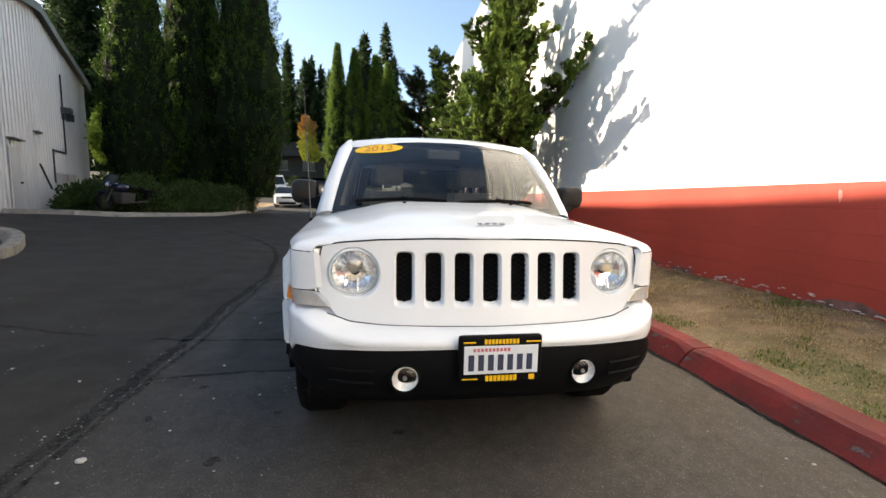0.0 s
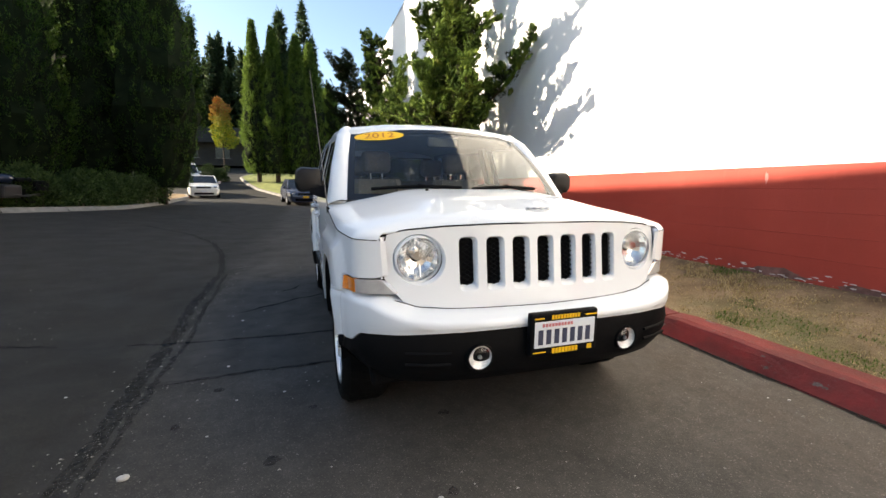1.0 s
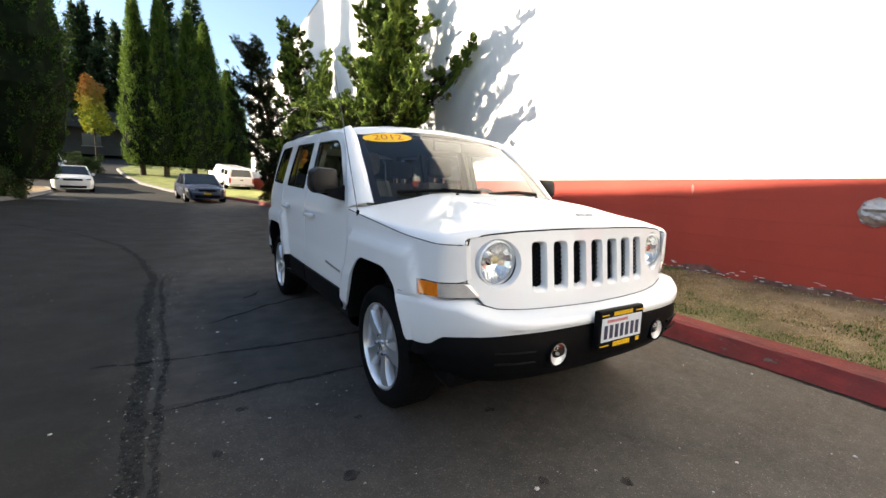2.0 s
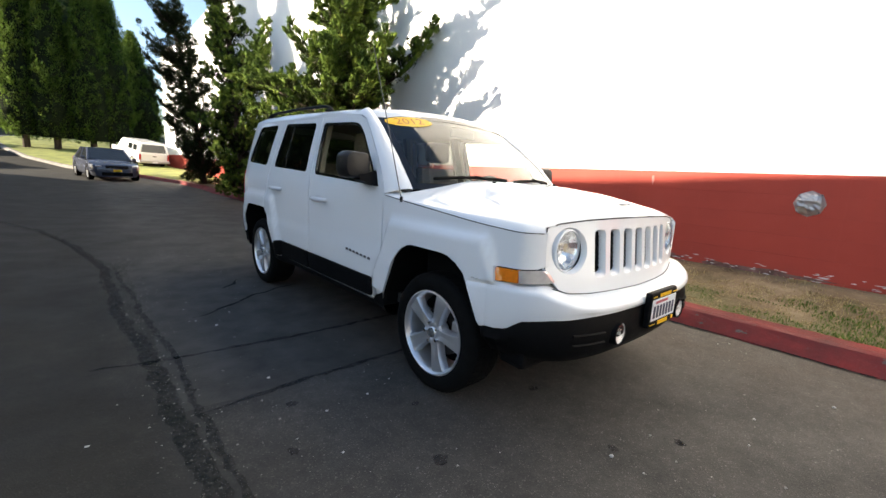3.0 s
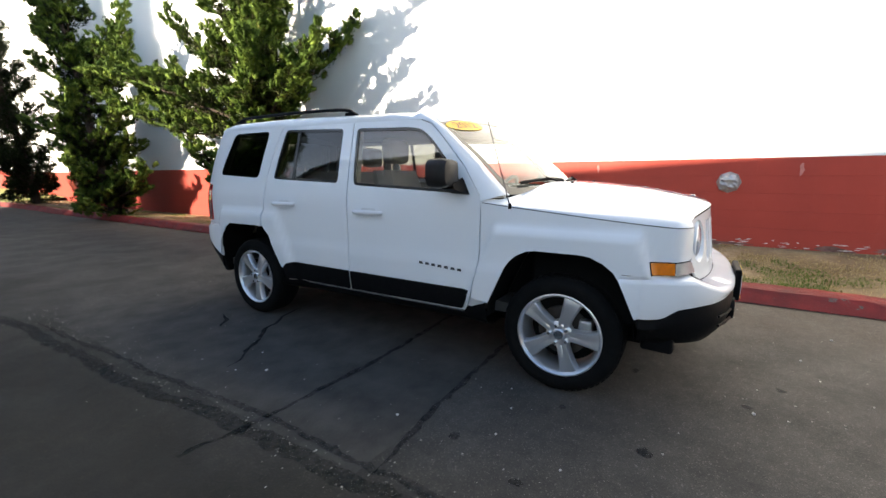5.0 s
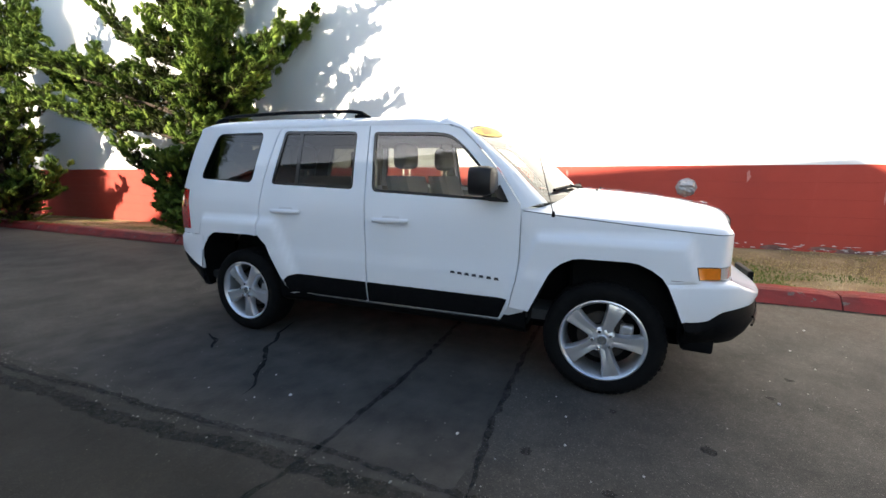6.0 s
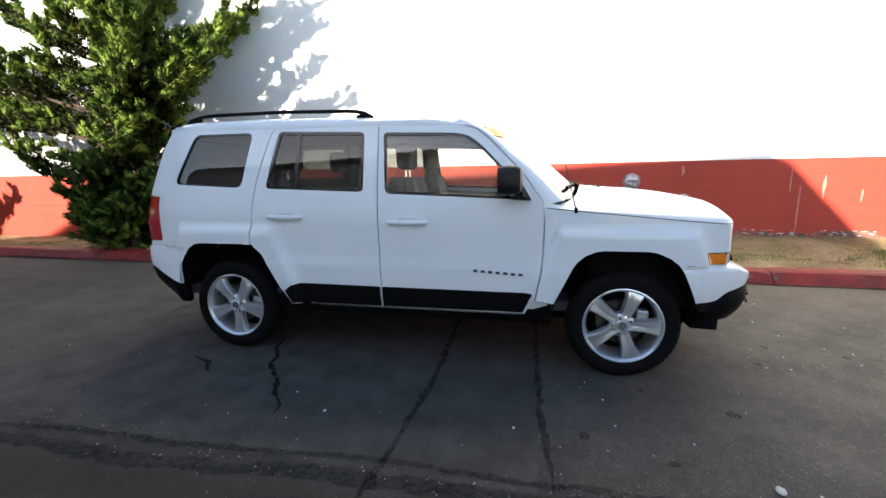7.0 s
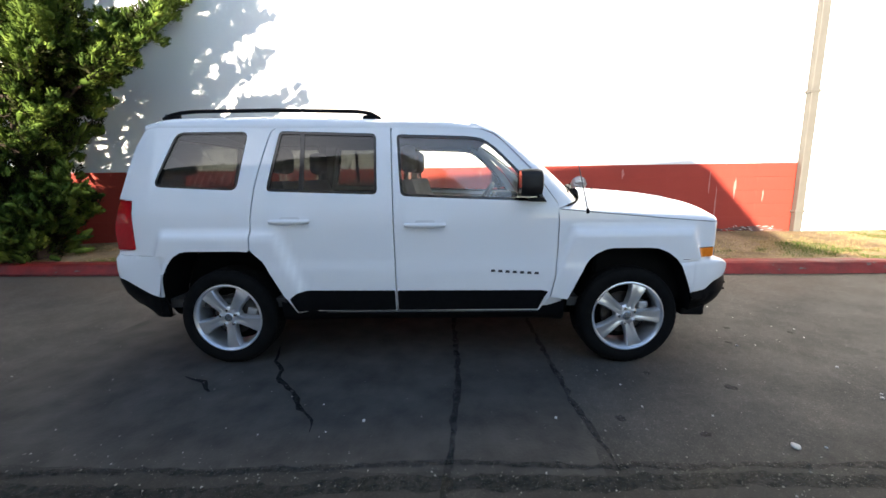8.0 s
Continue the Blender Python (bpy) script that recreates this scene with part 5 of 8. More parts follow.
QUARTER = [(2.263, 1.557), (2.70, 1.567), (3.06, 1.572), (3.125, 1.555), (3.185, 1.46), (3.318, 1.118), (3.30, 1.118), (3.205, 1.112), (3.225, 0.785), (3.36, 0.780), (3.372, 0.752), (2.985, 0.752)] + [p for p in RA if 2.43 <= p[0] < 2.98] + [(2.430, 0.79), (2.423, 0.98), (2.393, 1.190), (2.326, 1.44), (2.293, 1.535)]
QWIN = rounded([(2.435, 1.538), (2.905, 1.540), (3.055, 1.195), (2.505, 1.165)], [0.05, 0.05, 0.05, 0.05])


def shrink(loop, d):
    c = Vector((sum(p[0] for p in loop) / len(loop), sum(p[1] for p in loop) / len(loop)))
    out = []
    n = len(loop)
    for i in range(n):
        a, b, q = Vector(loop[i - 1]), Vector(loop[(i + 1) % n]), Vector(loop[i])
        t = (b - a)
        if t.length < 1e-6:
            out.append(tuple(q))
            continue
        nrm = Vector((-t.y, t.x)).normalized()
        if nrm.dot(c - q) < 0:
            nrm = -nrm
        out.append(tuple(q + nrm * d))
    return out


def text_mesh(body, size, place):
    """Built-in font lettering laid on a surface by place(a, b)."""
    cu = bpy.data.curves.new("lettering", "FONT")
    cu.body, cu.size, cu.align_x, cu.align_y = body, size, "CENTER", "CENTER"
    cu.resolution_u = 3
    ob = bpy.data.objects.new("lettering", cu)
    scene.collection.objects.link(ob)
    me = bpy.data.meshes.new_from_object(ob.evaluated_get(bpy.context.evaluated_depsgraph_get()))
    bpy.data.objects.remove(ob)
    for v in me.vertices:
        v.co = Vector(place(v.co.x, v.co.y))
    return me


def ws(u, v, out=0.0):
    """The windscreen: u across from -1 to 1, v up from 0 to 1."""
    b = Vector((0.745 * u, 0.175 + 0.165 * u * u, 1.070))
    t = Vector((0.645 * u, 0.805 + 0.105 * u * u, 1.570 - 0.035 * u * u))
    p = b.lerp(t, v)
    n = Vector((0.25 * u, -0.62, 0.78)).normalized()
    return p + n * (0.022 * math.sin(math.pi * v) + out)


def face_y(x, z):
    """The grille panel's place along the car."""
    return -0.732 + 0.100 * (x / 0.65) ** 2 + 0.13 * (z - 0.74)


PLAN = catmull([(0, -0.868), (0.22, -0.862), (0.42, -0.842), (0.58, -0.800), (0.69, -0.735), (0.77, -0.635), (0.822, -0.52), (0.850, -0.42), (0.860, -0.355)], 5)


def plan_normal(i):
    a, b = PLAN[max(0, i - 1)], PLAN[min(len(PLAN) - 1, i + 1)]
    t = (b - a).normalized()
    return Vector((-t.y, t.x)) * -1


def sweep_bumper(rows):
    """rows(q) gives (offset, z) pairs for q from 0 at the middle to 1 at the wheel opening; both sides at once."""
    n = len(PLAN)
    bm = bmesh.new()
    lines = []
    for s in (-1, 1):
        part_rows = []
        for i in range(n):
            q = i / (n - 1)
            nm = plan_normal(i)
            part_rows.append([Vector((s * (PLAN[i].x + nm.x * o), PLAN[i].y + nm.y * o - 0.04 * smoothstep(0.8, 1, q), z)) for o, z in rows(q)])
        for k in (0.5, 1.0):
            last = []
            for (o, z), p in zip(rows(1.0), part_rows[n - 1]):
                ya = lerp_table([(0.30, -0.46), (0.49, -0.376), (0.675, -0.291), (0.712, -0.268)], z)
                y = p.y + (ya - p.y) * k
                last.append(Vector((s * (half(y, z) + min(0, o)), y, z)))
            part_rows.append(last)
        lines.append(part_rows)
    rows_all = lines[0][::-1] + lines[1][1:]
    grid(bm, rows_all)
    for f in bm.faces:
        f.smooth = True
    return bm


def lip(q):
    """Lower edge of the white bumper skin."""
    return lerp_table([(0, 0.588), (0.35, 0.580), (0.55, 0.566), (0.68, 0.548), (0.76, 0.500), (0.84, 0.490), (1, 0.490)], q)


def white_rows(q):
    top = lerp_table([(0, 0.642), (0.30, 0.648), (0.42, 0.660), (0.52, 0.684), (0.60, 0.708), (0.76, 0.708), (0.84, 0.706), (1, 0.705)], q)
    inn = lerp_table([(0, -0.118), (0.25, -0.128), (0.42, -0.150), (0.55, -0.150), (0.64, -0.095), (0.75, -0.032), (0.86, -0.006), (1, 0.0)], q)
    lo = lip(q)
    return [(inn - 0.02, top - 0.004), (inn, top), (inn * 0.55, top - 0.009), (min(-0.006, inn * 0.16), top - 0.018), (min(-0.001, inn * 0.03), top - 0.024), (0.003, top - 0.033), (0.004, top - 0.042), (0.004, (top + lo) / 2 - 0.015), (0.0, lo + 0.02), (-0.006, lo), (-0.022, lo - 0.004)]


def black_rows(q):
    lo = lip(q)
    bot = lerp_table([(0, 0.31), (0.6, 0.305), (0.8, 0.31), (1, 0.35)], q)
    return [(-0.024, lo + 0.004), (-0.008, lo - 0.006), (0.0, lo - 0.05), (-0.006, 0.465 if lo > 0.52 else 0.44), (-0.030, 0.41), (-0.075, 0.355), (-0.14, bot + 0.03), (-0.30, bot + 0.04)]


def build_wheel():
    """An alloy wheel with tyre, standing at its hub; outer face towards -x."""
    root = new("wheel")
    bm = bmesh.new()
    prof = [(0.222, 0.055), (0.228, -0.005), (0.245, -0.016), (0.278, -0.020), (0.306, -0.010), (0.319, 0.012), (0.323, 0.030), (0.323, 0.175), (0.317, 0.195), (0.30, 0.215), (0.24, 0.21), (0.222, 0.18)]
    lathe(bm, prof, 56, "x", close=True)
    t = part("tyre", from_bm("tyre", bm, True), M_RUBBER, root, "black rubber tyre")
    bm = bmesh.new()
    for k in range(56):
        for x0 in (0.018, 0.075, 0.13):
            a = (k + (0.5 if x0 == 0.075 else 0)) * math.tau / 56
            c, s2 = math.cos(a), math.sin(a)
            vs = []
            for (dx, da) in ((0, -.045), (0.045, -.03), (0.045, .045), (0, .03)):
                for r in (0.320, 0.3255):
                    vs.append(bm.verts.new((x0 + dx, r * math.cos(a + da), r * math.sin(a + da))))
            for f in ((1, 3, 5, 7), (0, 1, 7, 6), (0, 2, 3, 1), (2, 4, 5, 3), (4, 6, 7, 5)):
                bm.faces.new([vs[i] for i in f])
    part("tread", from_bm("tread", bm), M_RUBBER, t)
    bm = bmesh.new()
    lathe(bm, [(0.229, -0.004), (0.231, -0.012), (0.224, -0.014), (0.214, -0.004), (0.205, 0.02), (0.200, 0.16), (0.214, 0.19)], 56, "x")
    rim = part("rim", from_bm("rim", bm, True), M_ALLOY, root, "silver alloy rim")
    for k in range(5):
        a = math.radians(90 + 15 + 72 * k)
        d, e = Vector((0, math.cos(a), math.sin(a))), Vector((0, -math.sin(a), math.cos(a)))
        bm = bmesh.new()
        rows = []
        for r, w, x in ((0.045, 0.034, 0.004), (0.075, 0.031, 0.002), (0.12, 0.034, -0.004), (0.165, 0.041, -0.006), (0.198, 0.049, -0.004), (0.218, 0.054, 0.002)):
            rows.append([d * r + e * (w * j) + Vector((x + dx, 0, 0)) for j, dx in ((-1.12, 0.045), (-1.0, 0.012), (-0.86, 0.001), (-0.28, 0.0), (0, 0.0035), (0.28, 0.0), (0.86, 0.001), (1.0, 0.008), (1.12, 0.045))])
        grid(bm, rows)
        part("spoke", from_bm("spoke", bm, True), M_ALLOY, rim)
    bm = bmesh.new()
    lathe(bm, [(0.0, -0.006), (0.022, -0.006), (0.03, -0.002), (0.034, 0.004), (0.06, 0.004), (0.072, 0.012), (0.074, 0.06)], 32, "x")
    part("hub", from_bm("hub", bm, True), M_ALLOY, rim)
    bm = bmesh.new()
    lathe(bm, [(0.0, -0.0085), (0.024, -0.0085), (0.027, -0.004)], 24, "x")
    part("centre_cap", from_bm("centre_cap", bm), M_BADGE, rim, "grey centre cap")
    for k in range(5):
        a = math.radians(90 + 51 + 72 * k)
        q = Vector((0, 0.052 * math.cos(a), 0.052 * math.sin(a)))
        part("lug_nut", cyl(bmesh.new(), q + Vector((-0.012, 0, 0)), q + Vector((0.01, 0, 0)), 0.010, 0.011, 6), M_CHROME, rim, "chrome lug nut")
    bm = bmesh.new()
    lathe(bm, [(0.06, 0.085), (0.14, 0.085), (0.14, 0.11), (0.06, 0.11)], 40, "x", close=True)
    part("brake_disc", from_bm("brake_disc", bm), M_BRAKE, root, "iron brake disc")
    part("caliper", box(bmesh.new(), 0.055, -0.155, -0.05, 0.13, -0.085, 0.09, bevel=0.012, seg=2), M_GALV, root, "grey brake caliper")
    bm = bmesh.new()
    lathe(bm, [(0.0, 0.15), (0.195, 0.15)], 32, "x")
    part("backing_plate", from_bm("backing_plate", bm), M_UNDER, root)
    return root


def white_car():
    car = thing("suv_car", pose(-0.007, 0, 0, 0, 0, 1.0), "clean white compact SUV parked beside the red kerb", "car")
    B = 0.045

    def put(name, bm, mat, parent=car, label=""):
        me = bpy.data.meshes.new(name)
        bm.to_mesh(me)
        bm.free()
        return part(name, me, mat, parent, label)

    # side panels
    for s in (-1, 1):
        side = on_side(s)
        put("front_fender", sheet(FENDER, [], side, 0.024, 0.022, inward(s)), M_PAINT)
        fd = put("front_door", sheet(FDOOR, [FWIN], side, B, 0.022, inward(s)), M_PAINT)
        rd = put("rear_door", sheet(RDOOR, [RWIN], side, 0.032, 0.022, inward(s)), M_PAINT)
        qp = put("quarter_panel", sheet(QUARTER, [QWIN], side, 0.026, 0.022, inward(s)), M_PAINT)
        # window rubber and glass
        for owner, win, tint, trim in ((fd, FWIN, M_GLASS, 0.017), (rd, RWIN, M_TINT, 0.017), (qp, QWIN, M_TINT, 0.010)):
            put("window_trim", sheet(win, [shrink(win, trim)], on_side(s, -0.004), B, 0.012, inward(s)), M_GLOSSBLACK, owner, "black window trim")
            g = put("window_glass", sheet(shrink(win, trim * 0.8), [], on_side(s, -0.012), 0.08, 0.0, inward(s)), tint, owner, "dark tinted glass" if tint is M_TINT else "clear side glass")
            g.visible_shadow = tint is M_TINT
        put("divider_bar", sheet([(2.075, 1.145), (2.105, 1.145), (2.10, 1.535), (2.072, 1.535)], [], on_side(s, -0.008), 0.06, 0.012, inward(s)), M_GLOSSBLACK, rd)
        # black sill cladding
        put("sill_cladding", sheet(rounded([(0.585, 0.384), (0.548, 0.470), (0.530, 0.510), (1.490, 0.514), (1.487, 0.380)], 0.008), [], on_side(s, 0.014), 0.03, 0.03, inward(s)), M_BLACKPLASTIC, fd, "black plastic sill cladding")
        put("sill_cladding", sheet(rounded([(1.505, 0.380), (1.508, 0.514), (2.08, 0.518), (2.135, 0.508), (2.185, 0.470), (2.14, 0.380)], 0.008), [], on_side(s, 0.014), 0.03, 0.03, inward(s)), M_BLACKPLASTIC, rd, "black plastic sill cladding")
        bm = bmesh.new()
        rows = []
        for k in range(13):
            y = 0.42 + 1.83 * k / 12
            up = 0.45 if k in (0, 12) else 0.385
            rows.append([Vector((s * (half(y, max(z, 0.30)) - o), y, z)) for z, o in ((up, 0.010), (0.36, 0.008), (0.325, 0.012), (0.295, 0.04), (0.285, 0.12), (0.30, 0.3))])
        grid(bm, rows)
        part("rocker", from_bm("rocker", bm, True), M_BLACKPLASTIC, car, "black rocker panel")
        bm = bmesh.new()
        tube(bm, [(s * 0.835, y, 0.362) for y in (0.58, 1.2, 2.14)], 0.004, 6)
        part("sill_edge", bm, M_BADGE, car)
        # door handles
        for owner, (a, b, z) in ((fd, (1.175, 1.435, 0.945)), (rd, (2.035, 2.295, 0.975))):
            m = (a + b) / 2
            # flat greyer patch paints the shaded recess behind the handle
            put("handle_cup", sheet(rounded([(m - 0.065, z - 0.022), (m - 0.065, z + 0.022), (m + 0.065, z + 0.022), (m + 0.065, z - 0.022)], 0.02), [], on_side(s, 0.0015), 0.05), plain("handle_recess_shade", (0.62, 0.63, 0.64), 0.4), owner)
            bm = bmesh.new()
            rows = []
            for k in range(11):
                t = k / 10
                y = a + (b - a) * t
                o = 0.010 + 0.024 * math.sin(math.pi * t) ** 0.35
                x = half(y, z)
                r = 0.013 + 0.004 * math.sin(math.pi * t)
                rows.append([Vector((s * (x + o + 0.008 * c), y, z - 0.006 + r * d)) for c, d in ((0, -1), (1, -0.6), (1.25, 0), (1, 0.6), (0, 1), (-1, 0.6), (-1.2, 0), (-1, -0.6), (0, -1))])
            grid(bm, rows)
            part("door_handle", from_bm("door_handle", bm, True), M_PAINT, owner, "white door handle")
        # wheel opening lining
        for c, A in ((0.0, FA), (2.635, RA)):
            A2 = [(A[0][0] + 0.01, 0.37)] + A + [(A[-1][0] - 0.01, 0.37)]
            bm = bmesh.new()
            rows = [[Vector((s * (half(y, max(z, 0.4)) - d), y + (c - y) * k, z + k * 0.02)) for d, k in ((0.010, 0.0), (0.03, 0.02), (0.30, 0.02))] for y, z in A2]
            grid(bm, rows)
            bm.faces.new([bm.verts.new(Vector((s * 0.56, y, z))) for y, z in A2])
            part("wheel_well", bm, M_UNDER, car, "black wheel well liner")
        # front corner lamp: amber end and clear front
        lamp = put("corner_lamp", sheet(rounded([(-0.447, 0.713), (-0.433, 0.771), (-0.548, 0.772), (-0.552, 0.714)], 0.006), [], on_side(s, 0.002), 0.02, 0.02, inward(s)), M_AMBER, car, "amber side marker lens")
        put("clear_lens", sheet(rounded([(-0.555, 0.714), (-0.551, 0.772), (-0.612, 0.773), (-0.622, 0.765), (-0.640, 0.712)], 0.005), [], on_side(s, 0.001), 0.012, 0.02, inward(s)), M_CLEARLENS, lamp, "clear turn lamp lens")
        # tail lamp
        put("tail_lamp", sheet(rounded([(3.208, 0.790), (3.212, 1.108), (3.30, 1.112), (3.372, 0.92), (3.362, 0.786)], 0.012), [], on_side(s, 0.006), 0.04, 0.03, inward(s)), M_REDLENS, car, "red tail lamp")
        # screen pillar between the door and the windscreen
        edge = [(0.350, 1.012), (0.470, 1.036), (0.476, 1.070), (0.602, 1.246), (0.796, 1.444), (0.866, 1.505), (0.94, 1.530), (1.06, 1.541)]
        vv = [0.0, 0.0, 0.05, 0.36, 0.76, 0.90, 1.0, 1.0]
        rows = []
        for (y, z), v in zip(edge[1:], vv[1:]):
            o = Vector((s * half(y, z), y, z))
            i = ws(s * 1.0, v)
            if (y, z) == edge[-1]:
                i = Vector((s * 0.66, 0.98, 1.590))
                o = o + Vector((-s * 0.012, 0, -0.006))
            m = o.lerp(i, 0.5) + Vector((s * 0.014, -0.022, 0.010))
            m0, m1 = o.lerp(i, 0.2) + Vector((s * 0.010, -0.012, 0.004)), o.lerp(i, 0.82) + Vector((s * 0.008, -0.014, 0.008))
            rows.append([o + Vector((-s * 0.02, 0, 0)), o, m0, m, m1, i, i + Vector((-s * 0.005, 0.03, -0.02))])
        bm = bmesh.new()
        grid(bm, rows)
        part("screen_pillar", from_bm("screen_pillar", bm, True), M_PAINT, car)
        # corner piece between the bonnet, the wing and the pillar foot
        rows = []
        for y in (0.27, 0.32, 0.37, 0.42, 0.468, 0.50):
            z = lerp_table([(0.25, 1.004), (0.47, 1.029), (0.50, 1.040)], y)
            rows.append([Vector((s * (half(y, z) - d), y, z + h)) for d, h in ((0.006, -0.012), (0.008, 0.002), (0.022, 0.014), (0.06, 0.020), (0.13, 0.020))])
        bm = bmesh.new()
        grid(bm, rows)
        part("bonnet_corner", from_bm("bonnet_corner", bm, True), M_PAINT, car)
        # mirror
        bm = bmesh.new()
        rows = []
        for y, k in ((0.595, 0.55), (0.605, 0.86), (0.63, 0.98), (0.67, 1.0), (0.715, 0.97), (0.73, 0.93)):
            loop = rounded([(0.862, 1.120), (1.018, 1.112), (1.042, 1.160), (1.035, 1.250), (1.005, 1.275), (0.872, 1.270)], 0.03, 3)
            cx, cz = 0.945, 1.20
            rows.append([Vector((s * (cx + (a - cx) * k), y, cz + (b - cz) * k)) for a, b in loop + loop[:1]])
        vs = grid(bm, rows)
        bm.faces.new(vs[0][:-1])
        bmesh.ops.remove_doubles(bm, verts=bm.verts[:], dist=1e-4)
        mir = part("door_mirror", from_bm("door_mirror", bm, True), M_SHELL, fd, "black door mirror housing")
        bm = bmesh.new()
        loop = rounded([(0.872, 1.130), (1.013, 1.122), (1.032, 1.160), (1.025, 1.245), (1.0, 1.265), (0.88, 1.260)], 0.03, 3)
        bm.faces.new([bm.verts.new((s * a, 0.726, b)) for a, b in loop])
        part("mirror_glass", bm, M_CHROME, mir, "mirror glass")
        bm = bmesh.new()
        grid(bm, [[Vector((s * x, y, z)) for x, y, z in r] for r in (((0.835, 0.535, 1.068), (0.835, 0.66, 1.072), (0.835, 0.64, 1.15), (0.835, 0.60, 1.17), (0.835, 0.535, 1.068)), ((0.90, 0.565, 1.085), (0.90, 0.665, 1.088), (0.90, 0.655, 1.14), (0.90, 0.60, 1.145), (0.90, 0.565, 1.085)), ((0.95, 0.59, 1.105), (0.95, 0.67, 1.105), (0.95, 0.665, 1.14), (0.95, 0.60, 1.14), (0.95, 0.59, 1.105)))])
        part("mirror_foot", from_bm("mirror_foot", bm, True), M_BLACKPLASTIC, mir)
        # roof rail
        bm = bmesh.new()
        rows = []
        for k in range(25):
            y = 1.60 + 1.46 * k / 24
            z = lerp_table([(1.60, 1.618), (1.66, 1.652), (1.75, 1.668), (2.3, 1.685), (2.85, 1.686), (2.98, 1.674), (3.06, 1.640)], y)
            rows.append([Vector((s * (0.615 + 0.018 * math.cos(a)), y, z + 0.013 * math.sin(a))) for a in [j * math.tau / 8 for j in range(9)]])
        vs = grid(bm, rows)
        rail = part("roof_rail", from_bm("roof_rail", bm, True), M_BLACKPLASTIC, car, "black roof rail")
        for a, b in ((1.63, 1.72), (2.94, 3.05)):
            zz = lerp_table([(1.6, 1.605), (2.3, 1.632), (3.06, 1.635)], (a + b) / 2)
            part("rail_foot", box(bmesh.new(), min(s * 0.602, s * 0.628), a, zz - 0.02, max(s * 0.602, s * 0.628), b, zz + 0.035, bevel=0.008), M_BLACKPLASTIC, rail)
    # inner side shell behind the gaps
    for s in (-1, 1):
        hull = [(-0.28, 0.80), (-0.28, 0.93), (0.48, 1.00), (0.62, 1.20), (0.82, 1.42), (0.95, 1.50), (1.1, 1.52), (3.04, 1.55), (3.16, 1.45), (3.28, 1.10), (3.30, 0.80), (3.02, 0.80), (2.24, 0.80), (2.2, 0.40), (0.44, 0.40), (0.42, 0.80)]
        put("inner_shell", sheet(hull, [shrink(FWIN, -0.012), shrink(RWIN, -0.012), shrink(QWIN, -0.012)], on_side(s, -0.030), 0.10), M_PAINT)

    # bonnet, its edge set in from the fender's shoulder towards the nose
    INS = [(-0.66, 0.050), (-0.62, 0.050), (-0.5, 0.058), (-0.4, 0.060), (-0.3, 0.052), (-0.1, 0.030), (0.1, 0.012), (0.3, 0.004), (0.48, 0.002)]
    ZS = [(-0.70, 0.938), (-0.60, 0.945), (-0.51, 0.953), (-0.20, 0.974), (0.25, 1.012), (0.48, 1.034)]
    FTOP = [(-0.618, 0.932), (-0.51, 0.936), (-0.20, 0.962), (0.25, 1.004), (0.47, 1.027)]
    bm = bmesh.new()
    rows = []
    ZC = [(-0.72, 1.000), (-0.70, 1.012), (-0.66, 1.027), (-0.60, 1.044), (-0.45, 1.071), (-0.25, 1.102), (-0.05, 1.122), (0.15, 1.138), (0.40, 1.148)]

    def crown(d):
        """Rise of the bonnet from its edge to its middle, with a faint raised centre."""
        d = max(0.0, min(1.0, d / 0.62))
        return 0.88 * (1 - (1 - d) ** 2.0) + 0.12 * smoothstep(0.42, 0.76, d)
    us = [-1, -0.995, -0.98, -0.955, -0.92, -0.87, -0.80, -0.72, -0.64, -0.58, -0.53, -0.48, -0.42, -0.34, -0.22, -0.1]
    us = us + [0] + [-u for u in us[::-1]]
    NV = 26
    for i in range(NV + 1):
        v = i / NV
        v = v ** 1.3
        row = []
        for u in us:
            yf, yr = -0.703 + 0.104 * abs(u) ** 2, 0.205 + 0.13 * u * u + 0.125 * abs(u) ** 10
            y = yf + (yr - yf) * v
            zs, zc = lerp_table(ZS, y), lerp_table(ZC, y - 0.104 * u * u * (1 - v) ** 3)
            i = soft_table(INS, y)
            hw = half(y, zs) - 0.002 - i
            zs = zs + 0.46 * i
            x = u * hw
            even = 1 - abs(u) ** 3.2
            z = zs + (zc - zs) * (even + (crown(hw - abs(x)) - even) * smoothstep(0.0, 0.45, v))
            z -= 0.006 * (1 - smoothstep(0, 0.02, v))
            row.append(Vector((x, y, z)))
        # the side lip that folds down to the joint with the fender
        for s, e in ((-1, 0), (1, -1)):
            q = row[e]
            zf = lerp_table(FTOP, q.y) + 0.005
            yo = q.y - 0.016 * max(0.0, 1 - v * 9)
            o = Vector((s * (half(yo, zf) - 0.002), yo, zf))
            lip_pts = [q.lerp(o, t) + Vector((s * 0.55, 0, 0.5)) * 0.16 * (q - o).length * math.sin(math.pi * t) for t in (0.25, 0.5, 0.75, 0.93)] + [o, o + Vector((-s * 0.004, 0, -0.006)), o + Vector((-s * 0.02, 0, -0.008))]
            row = lip_pts[::-1] + row if s < 0 else row + lip_pts
        rows.append(row)
    hood_front = rows[0]
    front = [p + Vector((0, 0.002, -0.006)) for p in rows[0]]
    rows.insert(0, front)
    rows.insert(0, [p + Vector((0, 0.03, -0.002)) for p in front])
    grid(bm, rows)
    hood = part("bonnet", from_bm("bonnet", bm, True), M_PAINT, car, "white bonnet with a raised centre")
